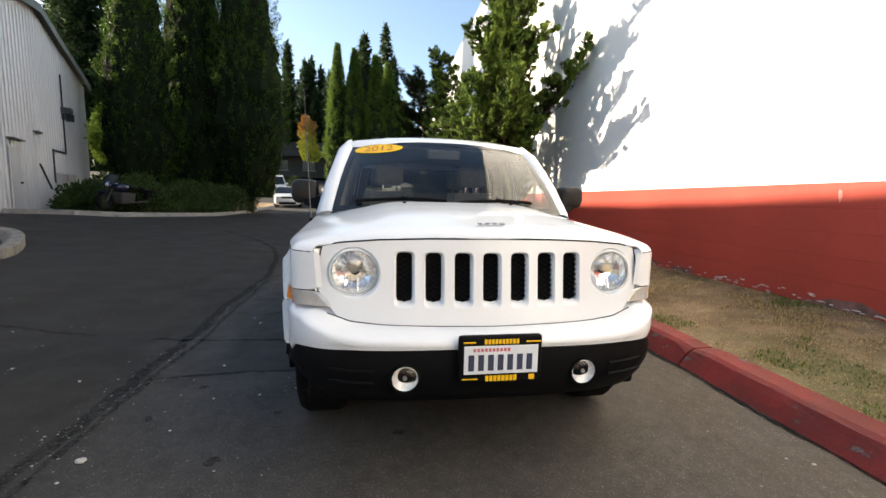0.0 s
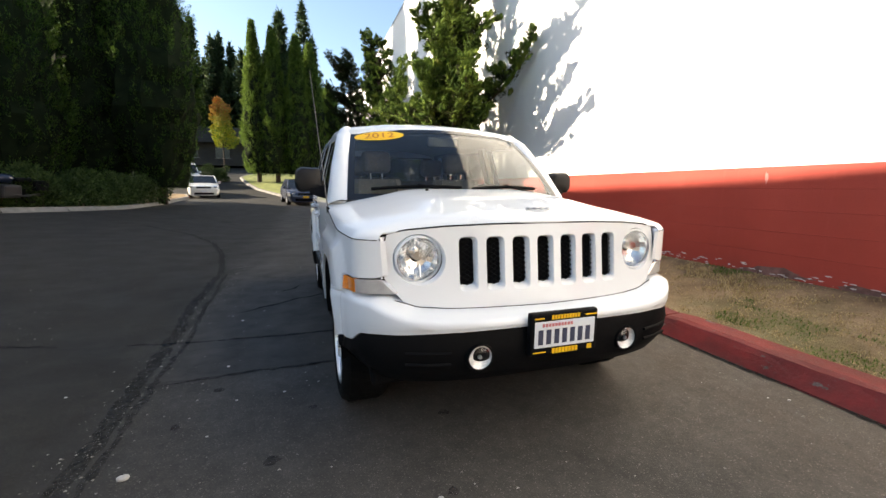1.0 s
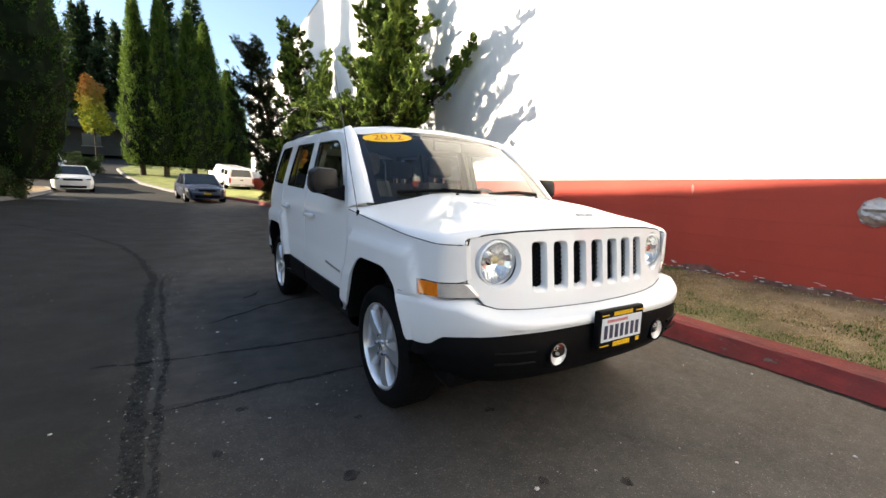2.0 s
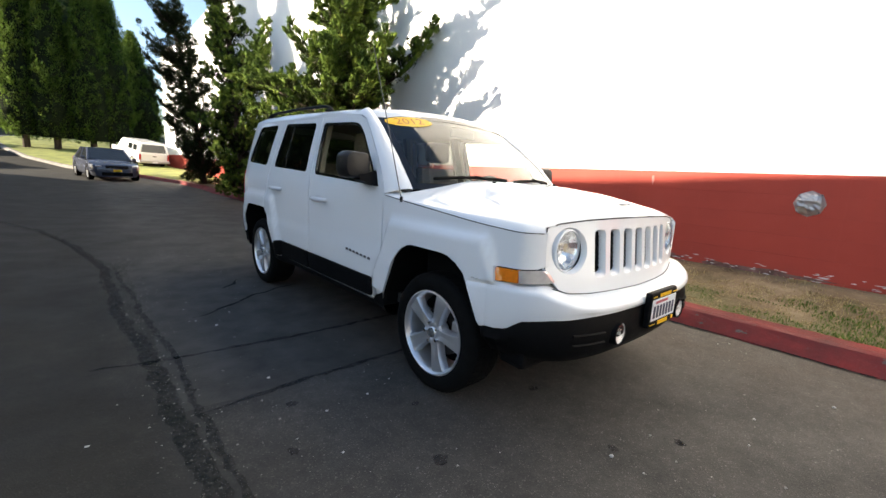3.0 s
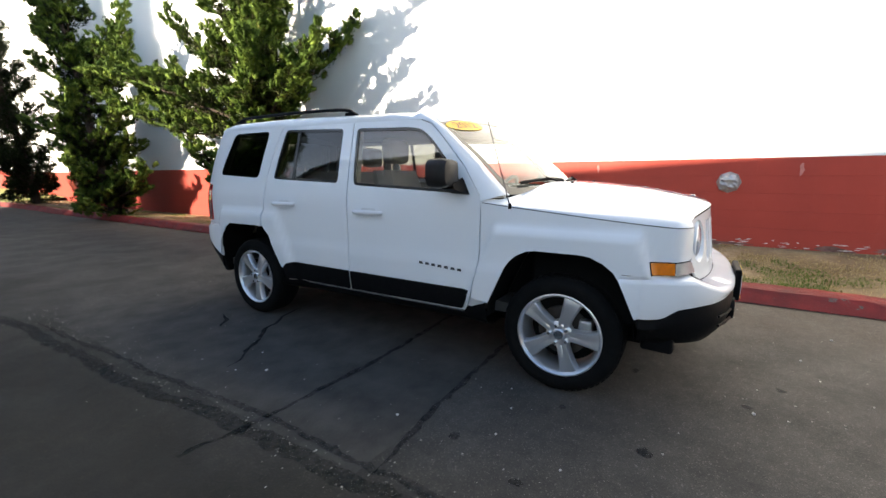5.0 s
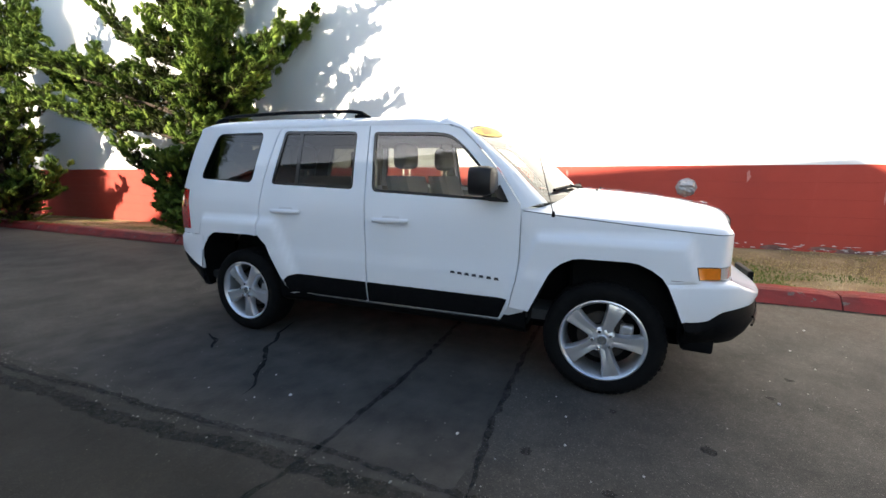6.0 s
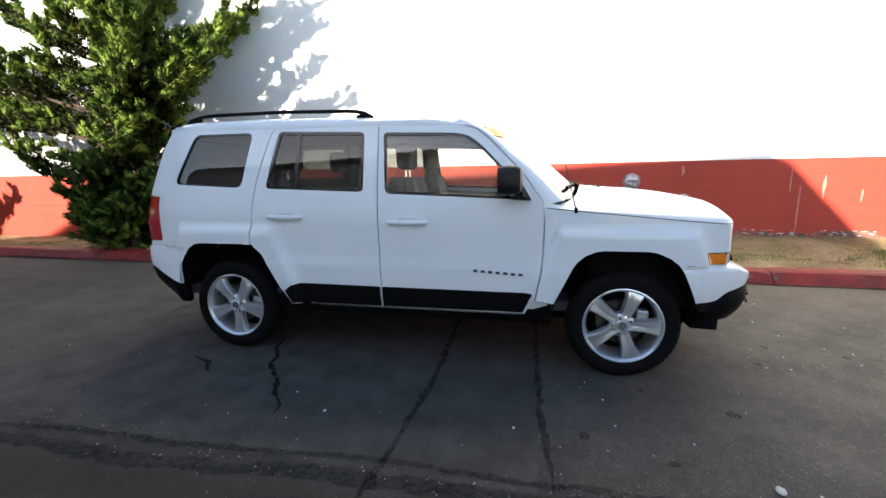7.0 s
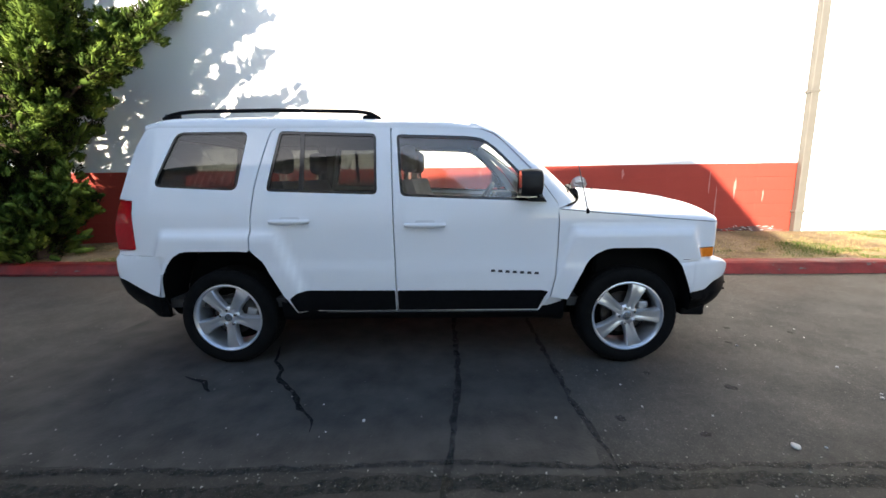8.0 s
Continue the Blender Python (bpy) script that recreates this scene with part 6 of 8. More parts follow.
    # dark tubes along the fender tops paint the shade of the bonnet gap
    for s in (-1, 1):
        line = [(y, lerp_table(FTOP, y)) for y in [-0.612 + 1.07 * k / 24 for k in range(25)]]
        part("bonnet_joint", tube(bmesh.new(), [(s * (half(y, z) - 0.0015), y, z + 0.002) for y, z in line], 0.0022, 5), M_UNDER, hood, "dark tube painting the shaded gap between bonnet and fender")
    # badge on the bonnet, plain shapes
    for dx, w in ((-0.048, 0.020), (-0.018, 0.024), (0.014, 0.024), (0.046, 0.026)):
        pts = [(0.02 + dx + 0.5 * w * math.cos(k * math.tau / 14), -0.588 + 0.013 * math.sin(k * math.tau / 14), 1.0555 + 0.002 * math.sin(k * math.tau / 14)) for k in range(14)]
        part("badge", tube(bmesh.new(), pts, 0.0034, 6, close=True), M_BADGE, hood, "chrome grey badge")
    for x in (-0.42, 0.42):
        bm = bmesh.new()
        bmesh.ops.create_uvsphere(bm, u_segments=10, v_segments=6, radius=0.012, matrix=Matrix.Translation((x * 0.75, 0.10, 1.130)))
        part("washer_jet", bm, M_BLACKPLASTIC, hood)
    # cowl
    bm = bmesh.new()
    rows = []
    for i in range(15):
        u = -1 + i / 7
        a = Vector((0.80 * u, 0.19 + 0.16 * u * u, 1.098 - 0.062 * abs(u) ** 3))
        b = ws(u, 0.02) + Vector((0, 0.01, -0.012))
        rows.append([a + Vector((0, 0.01, -0.03)), a, a.lerp(b, 0.5) + Vector((0, 0, -0.012)), b])
    grid(bm, rows)
    part("cowl", from_bm("cowl", bm, True), M_BLACKPLASTIC, car, "black plastic cowl")
    # windscreen
    bm = bmesh.new()
    grid(bm, [[ws(-1 + 2 * i / 24, j / 14) for i in range(25)] for j in range(15)])
    face_out(bm, Vector((0, -0.6, 0.8)))
    for f in bm.faces:
        f.smooth = True
    screen = put("windscreen", bm, M_SCREEN, car, "clear windscreen")
    screen.visible_shadow = False
    bm = bmesh.new()
    ring_o = [ws(-1, j / 14, 0.002) for j in range(15)] + [ws(-1 + 2 * i / 24, 1, 0.002) for i in range(1, 25)] + [ws(1, 1 - j / 14, 0.002) for j in range(1, 15)] + [ws(1 - 2 * i / 24, 0, 0.002) for i in range(1, 24)]
    ring_i = [ws(-0.945, 0.07 + 0.87 * j / 14, 0.002) for j in range(15)] + [ws(-0.945 + 1.89 * i / 24, 0.94, 0.002) for i in range(1, 25)] + [ws(0.945, 0.94 - 0.87 * j / 14, 0.002) for j in range(1, 15)] + [ws(0.945 - 1.89 * i / 24, 0.07, 0.002) for i in range(1, 24)]
    grid(bm, [ring_o + ring_o[:1], ring_i + ring_i[:1]])
    part("screen_border", bm, M_GLOSSBLACK, screen, "black border of the windscreen")
    # year sticker inside the top corner of the windscreen
    def on_screen(a, b):
        u0, v0 = -0.700, 0.892
        return ws(u0 + a / 0.665, v0 + b / 0.81 + a * 0.02, 0.004)
    bm = bmesh.new()
    rings = [[bm.verts.new(on_screen(0.172 * r * math.cos(k * math.tau / 40), 0.066 * r * math.sin(k * math.tau / 40))) for k in range(40)] for r in (1, 0.66, 0.33)]
    for a, b in zip(rings, rings[1:]):
        for k in range(40):
            bm.faces.new((a[k], a[(k + 1) % 40], b[(k + 1) % 40], b[k]))
    bm.faces.new(rings[-1])
    st = part("year_sticker", bm, M_YELLOW, screen, "yellow oval sticker that reads 2012")
    tm = text_mesh("2012", 0.098, lambda a, b: on_screen(a * 1.08, b * 1.1) + Vector((0, -0.0016, 0.0012)))
    part("lettering", tm, M_ORANGE, st, "orange numerals")
    # wipers
    for x0, x1, y0 in ((-0.60, -0.05, 0.0), (0.02, 0.52, 0.0)):
        pts = [ws(x0 / 0.74 + (x1 - x0) / 0.74 * k / 6, 0.075 + 0.055 * math.sin(math.pi * (0.15 + 0.6 * k / 6)), 0.018) for k in range(7)]
        w = part("wiper", tube(bmesh.new(), pts, 0.011, 6), M_BLACKPLASTIC, screen, "black wiper blade")
        part("wiper_arm", tube(bmesh.new(), [ws(x1 / 0.74 + 0.10, -0.01, 0.02), ws(x1 / 0.74 - 0.1, 0.05, 0.035), pts[3] + Vector((0, -0.006, 0.012))], 0.007, 6), M_BLACKPLASTIC, w)
    # roof
    ZR = [(0.80, 1.534), (0.83, 1.556), (0.88, 1.577), (0.95, 1.592), (1.2, 1.606), (1.58, 1.620), (2.34, 1.645), (2.94, 1.648), (3.06, 1.640), (3.13, 1.615)]
    ZT = [(0.84, 1.512), (0.94, 1.530), (1.06, 1.541), (1.52, 1.553), (2.26, 1.561), (3.06, 1.576), (3.13, 1.556)]
    rows = []
    ys = [0.802, 0.81, 0.825, 0.845, 0.87, 0.90, 0.93] + [0.957] + [1.0 + 0.1 * k for k in range(20)] + [2.98, 3.04, 3.09, 3.13]
    for y in ys:
        zt, zr = lerp_table(ZT, y), lerp_table(ZR, y) if y < 0.9 else soft_table(ZR, y)
        e = half(y, zt)
        if y < 0.955:
            k = (0.955 - y) / 0.155
            hw = 0.64 + 0.06 * (1 - k)
            half_row = [(hw, zr - 0.034), (hw, zr - 0.030), (hw * 0.97, zr - 0.020), (hw * 0.9, zr - 0.006), (0.5, zr + 0.008), (0.33, zr + 0.020), (0.16, zr + 0.030), (0, zr + 0.034)]
            yy = [y + 0.075 * (q[0] / 0.64) ** 2 * k for q in half_row]
        else:
            r = smoothstep(0.93, 1.25, y)
            half_row = [(e - 0.003, zt - 0.008), (e - 0.002, zt + 0.002 + 0.004 * r), (e - 0.022 + 0.012 * r, zt + 0.013 + 0.017 * r), (e - 0.065 + 0.020 * r, zt + 0.032 + (zr - 0.050 - zt) * r), (0.60, zr - 0.006 * (1 - r)), (0.38, zr + 0.022), (0.18, zr + 0.032), (0, zr + 0.036)]
            yy = [y] * 8
        rows.append([Vector((-a, q, z)) for (a, z), q in zip(half_row, yy)] + [Vector((a, q, z)) for (a, z), q in list(zip(half_row, yy))[-2::-1]])
    bm = bmesh.new()
    grid(bm, rows)
    roof = part("roof", from_bm("roof", bm, True), M_PAINT, car, "white roof panel")
    bm = bmesh.new()
    grid(bm, [[Vector((q.x * 0.95, q.y, q.z - 0.05)) for q in r] for r in rows[2:]])
    part("headliner", from_bm("headliner", bm, True), M_TRIM, car, "beige headliner")
    # front panel with seven slots
    EDGE = [(0.676, 0.955), (0.687, 0.90), (0.692, 0.83), (0.690, 0.778), (0.672, 0.742), (0.596, 0.655), (0.57, 0.638), (0.40, 0.624), (0.2, 0.618)]
    RIM = [(0.60, 0.971), (0.45, 0.985), (0.25, 0.993)]
    OUT = [(-x, z) for x, z in EDGE] + [(0, 0.616)] + EDGE[::-1] + RIM + [(0, 0.995)] + [(-x, z) for x, z in RIM[::-1]]
    LAMPS = [[(sx * 0.550 + 0.106 * math.cos(k * math.tau / 40), 0.852 + 0.106 * math.sin(k * math.tau / 40)) for k in range(40)] for sx in (-1, 1)]

    def slot(k, w, z0, z1, r):
        return rounded([(0.117 * k - w, z0), (0.117 * k + w, z0), (0.117 * k + w, z1), (0.117 * k - w, z1)], r)
    MOUTHS = [slot(k, 0.041, 0.716, 0.945, 0.026) for k in range(-3, 4)]
    SLOTS = [slot(k, 0.031, 0.738, 0.936, 0.020) for k in range(-3, 4)]

    def front_place(x, z):
        return Vector((x, face_y(x, z), z))
    gp = put("grille_panel", sheet(OUT, LAMPS + MOUTHS, front_place, 0.03, 0.012, Vector((0, 1, 0))), M_PAINT, car, "white grille panel with seven upright slots")
    # dark tube round the panel paints the shade in its gap
    joint = EDGE[3::-1] + RIM + [(0, 0.995)]
    joint = [(x + 0.003 * (z < 0.95), z + 0.0035 * (z > 0.95)) for x, z in joint]
    joint = [(-x, z) for x, z in joint] + joint[-2::-1]
    part("panel_joint", tube(bmesh.new(), [front_place(x, z) + Vector((0, 0.0005, 0)) for x, z in joint], 0.0036, 6), M_UNDER, gp, "dark tube painting the shaded gap round the grille panel")
    for mouth, lp in zip(MOUTHS, SLOTS):
        bm = bmesh.new()
        rows = []
        for t, dep in ((0.0, 0.0005), (0.25, 0.004), (0.65, 0.014), (1.0, 0.030), (1.0, 0.040)):
            ring = [front_place(a[0] + (b[0] - a[0]) * t, a[1] + (b[1] - a[1]) * t) + Vector((0, dep, 0)) for a, b in zip(mouth, lp)]
            rows.append(ring + ring[:1])
        grid(bm, rows)
        part("slot_surround", from_bm("slot_surround", bm, True), M_PAINT, gp)
    for s in (-1, 1):
        bm = bmesh.new()
        rows = []
        for r, dep in ((0.106, 0.0005), (0.103, 0.006), (0.0985, 0.016), (0.098, 0.03)):
            ring = [front_place(s * 0.550 + r * math.cos(k * math.tau / 40), 0.852 + r * math.sin(k * math.tau / 40)) + Vector((0, dep, 0)) for k in range(40)]
            rows.append(ring + ring[:1])
        grid(bm, rows)
        part("lamp_surround", from_bm("lamp_surround", bm, True), M_PAINT, gp)
    for lp in SLOTS:
        cx = sum(p[0] for p in lp) / len(lp)
        bm = bmesh.new()
        bm.faces.new([bm.verts.new(front_place(x, z) + Vector((0, 0.038, 0))) for x, z in lp])
        sl = part("slot_mesh", bm, M_UNDER, gp, "black mesh behind a slot")
        bm = bmesh.new()
        for j in range(9):
            z = 0.748 + 0.0215 * j
            for k2, dz in ((-1, 0.011), (1, -0.011)):
                y = face_y(cx, z) + 0.031
                tube(bm, [(cx - 0.033, y, z + dz), (cx, y - 0.004, z - dz), (cx + 0.033, y, z + dz)], 0.0026, 4)
        part("honeycomb", bm, M_BLACKPLASTIC, sl)
    for sx in (-1, 1):
        c = Vector((sx * 0.550, 0, 0.852))
        yf = face_y(0.550, 0.852)
        root_l = part("headlight", from_bm("headlight", (lambda b: (lathe(b, [(0.102, yf + 0.065), (0.098, yf + 0.014), (0.091, yf + 0.010), (0.089, yf + 0.03)], 40, "y", c), b)[1])(bmesh.new()), True), M_PAINT, car, "round headlight with clear lens")
        bm = bmesh.new()
        lathe(bm, [(0.090, yf + 0.022), (0.086, yf + 0.034), (0.072, yf + 0.056), (0.045, yf + 0.075), (0.020, yf + 0.080)], 18, "y", c)
        refl = part("reflector", bm, M_REFLECTOR, root_l, "faceted bright reflector")
        for k in range(6):
            a = -0.40 + 0.80 * k / 5
            x = c.x + a * 0.17
            hgt = math.sqrt(max(0.0, 0.082 ** 2 - (a * 0.17) ** 2))
            part("reflector_rib", tube(bmesh.new(), [(x, yf + 0.034, c.z - hgt), (x, yf + 0.060, c.z - hgt * 0.35)] if k % 2 else [(x, yf + 0.060, c.z + hgt * 0.35), (x, yf + 0.034, c.z + hgt)], 0.0025, 5), M_CHROME, refl)
        part("bulb_shield", cyl(bmesh.new(), c + Vector((0, yf + 0.03, 0.012)), c + Vector((0, yf + 0.08, 0.012)), 0.019, 0.024, 20), M_CHROME, root_l)
        bm = bmesh.new()
        lathe(bm, [(0.092, yf + 0.014), (0.080, yf + 0.006), (0.06, yf - 0.004), (0.03, yf - 0.009), (0.001, yf - 0.010)], 40, "y", c)
        for f in bm.faces:
            f.smooth = True
        face_out(bm, Vector((0, -1, 0)))
        gl = put("lens", bm, M_LENS, root_l, "clear headlight lens")
        gl.visible_shadow = False
    # white returns between the panel and the fenders, dark tube painting the gap's shade along the panel's foot
    for s in (-1, 1):
        lip0 = sorted(((p.z, p) for p in (hood_front[:8] if s < 0 else hood_front[-8:])), key=lambda q: q[0])
        rows = []
        for k in range(10):
            z = 0.775 + 0.162 * k / 8 if k < 9 else 0.937 + 0.009 * (k - 8)
            xp = lerp_table([(0.742, 0.672), (0.778, 0.690), (0.83, 0.692), (0.90, 0.687), (0.955, 0.676)], z) + 0.004
            xf = half(-0.619, z) - 0.001
            a, b = Vector((s * xp, face_y(xp, z) + 0.004, z)), Vector((s * xf, -0.6195, z))
            if k > 8:
                b = Vector((s * lerp_table([(q, abs(p.x)) for q, p in lip0], z + 0.003), lerp_table([(q, p.y) for q, p in lip0], z + 0.003) + 0.002, z))
            rows.append([a + Vector((-s * 0.004, 0.02, 0)), a, a.lerp(b, 0.5) + Vector((s * 0.003, -0.003, 0)), b, b + Vector((s * 0.002, 0.012, 0))])
        bm = bmesh.new()
        grid(bm, rows)
        part("panel_return", from_bm("panel_return", bm, True), M_PAINT, gp)
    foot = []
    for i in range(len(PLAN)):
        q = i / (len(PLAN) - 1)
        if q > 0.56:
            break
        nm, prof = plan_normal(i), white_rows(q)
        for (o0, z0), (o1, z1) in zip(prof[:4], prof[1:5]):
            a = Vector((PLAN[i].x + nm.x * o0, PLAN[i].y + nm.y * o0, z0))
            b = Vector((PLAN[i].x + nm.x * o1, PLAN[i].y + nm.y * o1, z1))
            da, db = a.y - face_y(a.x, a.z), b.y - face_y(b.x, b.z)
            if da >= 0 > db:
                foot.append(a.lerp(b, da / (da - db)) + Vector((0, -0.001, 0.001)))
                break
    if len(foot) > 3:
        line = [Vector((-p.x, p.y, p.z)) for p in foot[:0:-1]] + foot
        part("panel_seal", tube(bmesh.new(), line, 0.0024, 5), M_UNDER, gp, "thin dark tube painting the shaded gap under the panel")
    # bumper
    bump = part("front_bumper", from_bm("front_bumper", sweep_bumper(white_rows), True), M_PAINT, car, "white bumper skin")
    part("lower_fascia", from_bm("lower_fascia", sweep_bumper(black_rows), True), M_BLACKPLASTIC, car, "black plastic lower bumper")
    for sx in (-1, 1):
        c = Vector((sx * 0.354, 0, 0.476))
        y0 = -0.850
        bm = bmesh.new()
        lathe(bm, [(0.064, y0 + 0.04), (0.056, y0 - 0.012), (0.050, y0 - 0.012), (0.048, y0 + 0.01)], 28, "y", c)
        fog = part("fog_lamp", bm, M_BLACKPLASTIC, car, "round front fog lamp")
        bm = bmesh.new()
        lathe(bm, [(0.049, y0 - 0.006), (0.04, y0 + 0.002), (0.02, y0 + 0.010), (0.001, y0 + 0.011)], 28, "y", c)
        part("reflector", from_bm("reflector", bm, True), M_FOGLAMP, fog)
        part("bulb_cap", cyl(bmesh.new(), c + Vector((0, y0 - 0.006, 0)), c + Vector((0, y0 + 0.01, 0)), 0.007, 0.010, 12), M_GALV, fog)
        bm = bmesh.new()
        lathe(bm, [(0.050, y0 - 0.008), (0.03, y0 - 0.016), (0.001, y0 - 0.019)], 28, "y", c)
        face_out(bm, Vector((0, -1, 0)))
        g = put("lens", bm, M_LENS, fog, "clear fog lamp lens")
        g.visible_shadow = False
        for z in (0.455, 0.50):
            a = [Vector((sx * x, y, z)) for x, y in ((0.47, -0.838), (0.56, -0.812), (0.64, -0.775))]
            part("vent_blade", tube(bmesh.new(), a, 0.007, 6), M_BLACKPLASTIC, car, "black bumper vent blade")
    # number plate in a dealer's surround; lettering as plain bars
    pl = part("plate_surround", box(bmesh.new(), -0.160, -0.905, 0.467, 0.160, -0.868, 0.648, bevel=0.010, seg=2), M_BLACKPLASTIC, car, "black number plate surround with yellow marks")
    plate = part("number_plate", box(bmesh.new(), -0.142, -0.9085, 0.502, 0.142, -0.905, 0.612, bevel=0.001), M_PLATE, pl, "pale blue-white number plate")

    def bar(x0, z0, x1, z1, mat, parent):
        part("bar", box(bmesh.new(), x0, -0.9105, z0, x1, -0.9080, z1), mat, parent)
    for k in range(7):
        x = -0.126 + 0.0372 * k
        bar(x, 0.516, x + 0.022, 0.578, M_INK, plate)
    for k in range(10):
        bar(-0.108 + 0.0145 * k, 0.590, -0.098 + 0.0145 * k, 0.603, M_PINK, plate)
    for k in range(10):
        x = -0.066 + 0.0135 * k
        bar(x, 0.619, x + 0.010, 0.637, M_YELLOW, pl)
    for k in range(8):
        x = -0.060 + 0.0155 * k
        bar(x, 0.474, x + 0.012, 0.496, M_YELLOW, pl)
    bar(-0.145, 0.624, -0.10, 0.629, M_YELLOW, pl)
    bar(0.095, 0.624, 0.15, 0.629, M_YELLOW, pl)
    bar(-0.148, 0.482, -0.09, 0.486, M_YELLOW, pl)
    bar(0.108, 0.476, 0.130, 0.496, M_YELLOW, pl)
    # rear end
    def tail_y(x, z):
        return lerp_table([(0.60, 3.40), (0.78, 3.385), (1.10, 3.345), (1.50, 3.205), (1.58, 3.15), (1.66, 3.05)], z) - 0.07 * (abs(x) / 0.8) ** 3.5
    gate = put("tailgate", sheet([(-0.755, 0.76), (0.755, 0.76), (0.785, 1.08), (0.70, 1.54), (0.55, 1.60), (0, 1.615), (-0.55, 1.60), (-0.70, 1.54), (-0.785, 1.08)], [rounded([(-0.64, 1.14), (0.64, 1.14), (0.57, 1.52), (-0.57, 1.52)], 0.06)], lambda x, z: Vector((x, tail_y(x, z), z)), 0.07, 0.03, Vector((0, -1, 0))), M_PAINT, car, "white tailgate")
    put("rear_glass", sheet(rounded([(-0.64, 1.14), (0.64, 1.14), (0.57, 1.52), (-0.57, 1.52)], 0.06), [], lambda x, z: Vector((x, tail_y(x, z) - 0.01, z)), 0.1, 0.0, Vector((0, -1, 0))), M_TINT, gate, "dark rear glass")
    rear_plan = catmull([(0, 3.505), (0.45, 3.495), (0.66, 3.465), (0.78, 3.39), (0.835, 3.27), (0.862, 3.13), (0.868, 3.03)], 5)
    for nm, mat, prof in (("rear_bumper", M_PAINT, ((-0.14, 0.752), (-0.02, 0.748), (0.0, 0.72), (0.002, 0.64), (-0.004, 0.59))), ("rear_lower_bumper", M_BLACKPLASTIC, ((-0.012, 0.592), (-0.004, 0.57), (-0.03, 0.48), (-0.09, 0.39), (-0.17, 0.33), (-0.4, 0.33)))):
        lines = []
        n = len(rear_plan)
        for s in (-1, 1):
            r2 = []
            for i in range(n):
                a, b = rear_plan[max(0, i - 1)], rear_plan[min(n - 1, i + 1)]
                t = (b - a).normalized()
                nm2 = Vector((-t.y, t.x))
                q = i / (n - 1)
                row = []
                for o, z in prof:
                    oo = o if q < 0.55 else o * (1 - smoothstep(0.55, 0.8, q)) if z > 0.7 else o * (1 - 0.8 * smoothstep(0.55, 0.9, q))
                    zz = z - (0.11 * smoothstep(0.55, 0.95, q) if (mat is M_PAINT and z < 0.62) or (mat is M_BLACKPLASTIC and z > 0.55) else 0)
                    row.append(Vector((s * (a.lerp(b, 0.5).x if 0 < i < n - 1 else rear_plan[i].x) + s * nm2.x * oo, rear_plan[i].y + nm2.y * oo, zz)))
                r2.append(row)
            for k in (0.5, 1.0):
                last = []
                for (o, z), p in zip(prof, r2[n - 1]):
                    ya = lerp_table([(0.33, 3.12), (0.48, 3.060), (0.66, 2.990), (0.70, 2.970), (0.752, 2.935)], p.z)
                    y = p.y + (ya - p.y) * k
                    last.append(Vector((s * (half(y, p.z) - (0.002 if z > 0.4 else 0.1)), y, p.z)))
                r2.append(last)
            lines.append(r2)
        bm = bmesh.new()
        grid(bm, lines[0][::-1] + lines[1][1:])
        part(nm, from_bm(nm, bm, True), mat, car, "white rear bumper" if mat is M_PAINT else "black lower rear bumper")
    # underside
    part("underbody", box(bmesh.new(), -0.60, -0.46, 0.26, 0.60, 3.2, 0.42, bevel=0.04), M_UNDER, car)
    for y in WHEEL_Y:
        part("axle", cyl(bmesh.new(), (-0.70, y, 0.33), (0.70, y, 0.33), 0.05, n=12), M_UNDER, car)
    for s in (-1, 1):
        part("air_dam", box(bmesh.new(), min(s * 0.48, s * 0.745), -0.575, 0.295, max(s * 0.48, s * 0.745), -0.40, 0.42, bevel=0.02, seg=2), M_BLACKPLASTIC, car, "black plastic air dam")
    part("bulkhead", box(bmesh.new(), -0.74, -0.50, 0.40, 0.74, 0.20, 0.90, bevel=0.02), M_UNDER, car)
    # cabin
    part("cabin_floor", box(bmesh.new(), -0.78, 0.25, 0.38, 0.78, 3.2, 0.44), M_DASH, car)
    bm = bmesh.new()
    rows = []
    for i in range(13):
        x = -0.74 + 1.48 * i / 12
        rows.append([(x, 0.30 + 0.1 * (x / .74) ** 2, 1.050), (x, 0.55, 1.052), (x, 0.70, 1.035), (x, 0.76, 0.99), (x, 0.74, 0.85), (x, 0.64, 0.62)])
    grid(bm, rows)
    part("dashboard", from_bm("dashboard", bm, True), M_DASH, car, "dark dashboard")
    part("instrument_hood", box(bmesh.new(), 0.22, 0.56, 1.04, 0.54, 0.76, 1.10, bevel=0.025, seg=2), M_DASH, car)
    bm = bmesh.new()
    axis = Vector((0, -0.85, -0.5)).normalized()
    cc = Vector((0.38, 0.86, 1.01))
    e1 = Vector((1, 0, 0))
    e2 = axis.cross(e1)
    tube(bm, [cc + 0.185 * (math.cos(k * math.tau / 28) * e1 + math.sin(k * math.tau / 28) * e2) for k in range(28)], 0.016, 8, close=True)
    sw = part("steering_wheel", from_bm("steering_wheel", bm, True), M_DASH, car, "dark steering wheel")
    for a in (0, math.pi, -math.pi / 2):
        part("spoke", tube(bmesh.new(), [cc, cc + 0.18 * (math.cos(a) * e1 + math.sin(a) * e2)], 0.02, 6), M_DASH, sw)
    part("hub", cyl(bmesh.new(), cc, cc + axis * 0.08, 0.06, 0.045, 16), M_DASH, sw)
    part("rear_view_mirror", box(bmesh.new(), -0.12, 0.72, 1.44, 0.12, 0.75, 1.51, bevel=0.012, seg=2), M_DASH, car, "dark rear-view mirror")

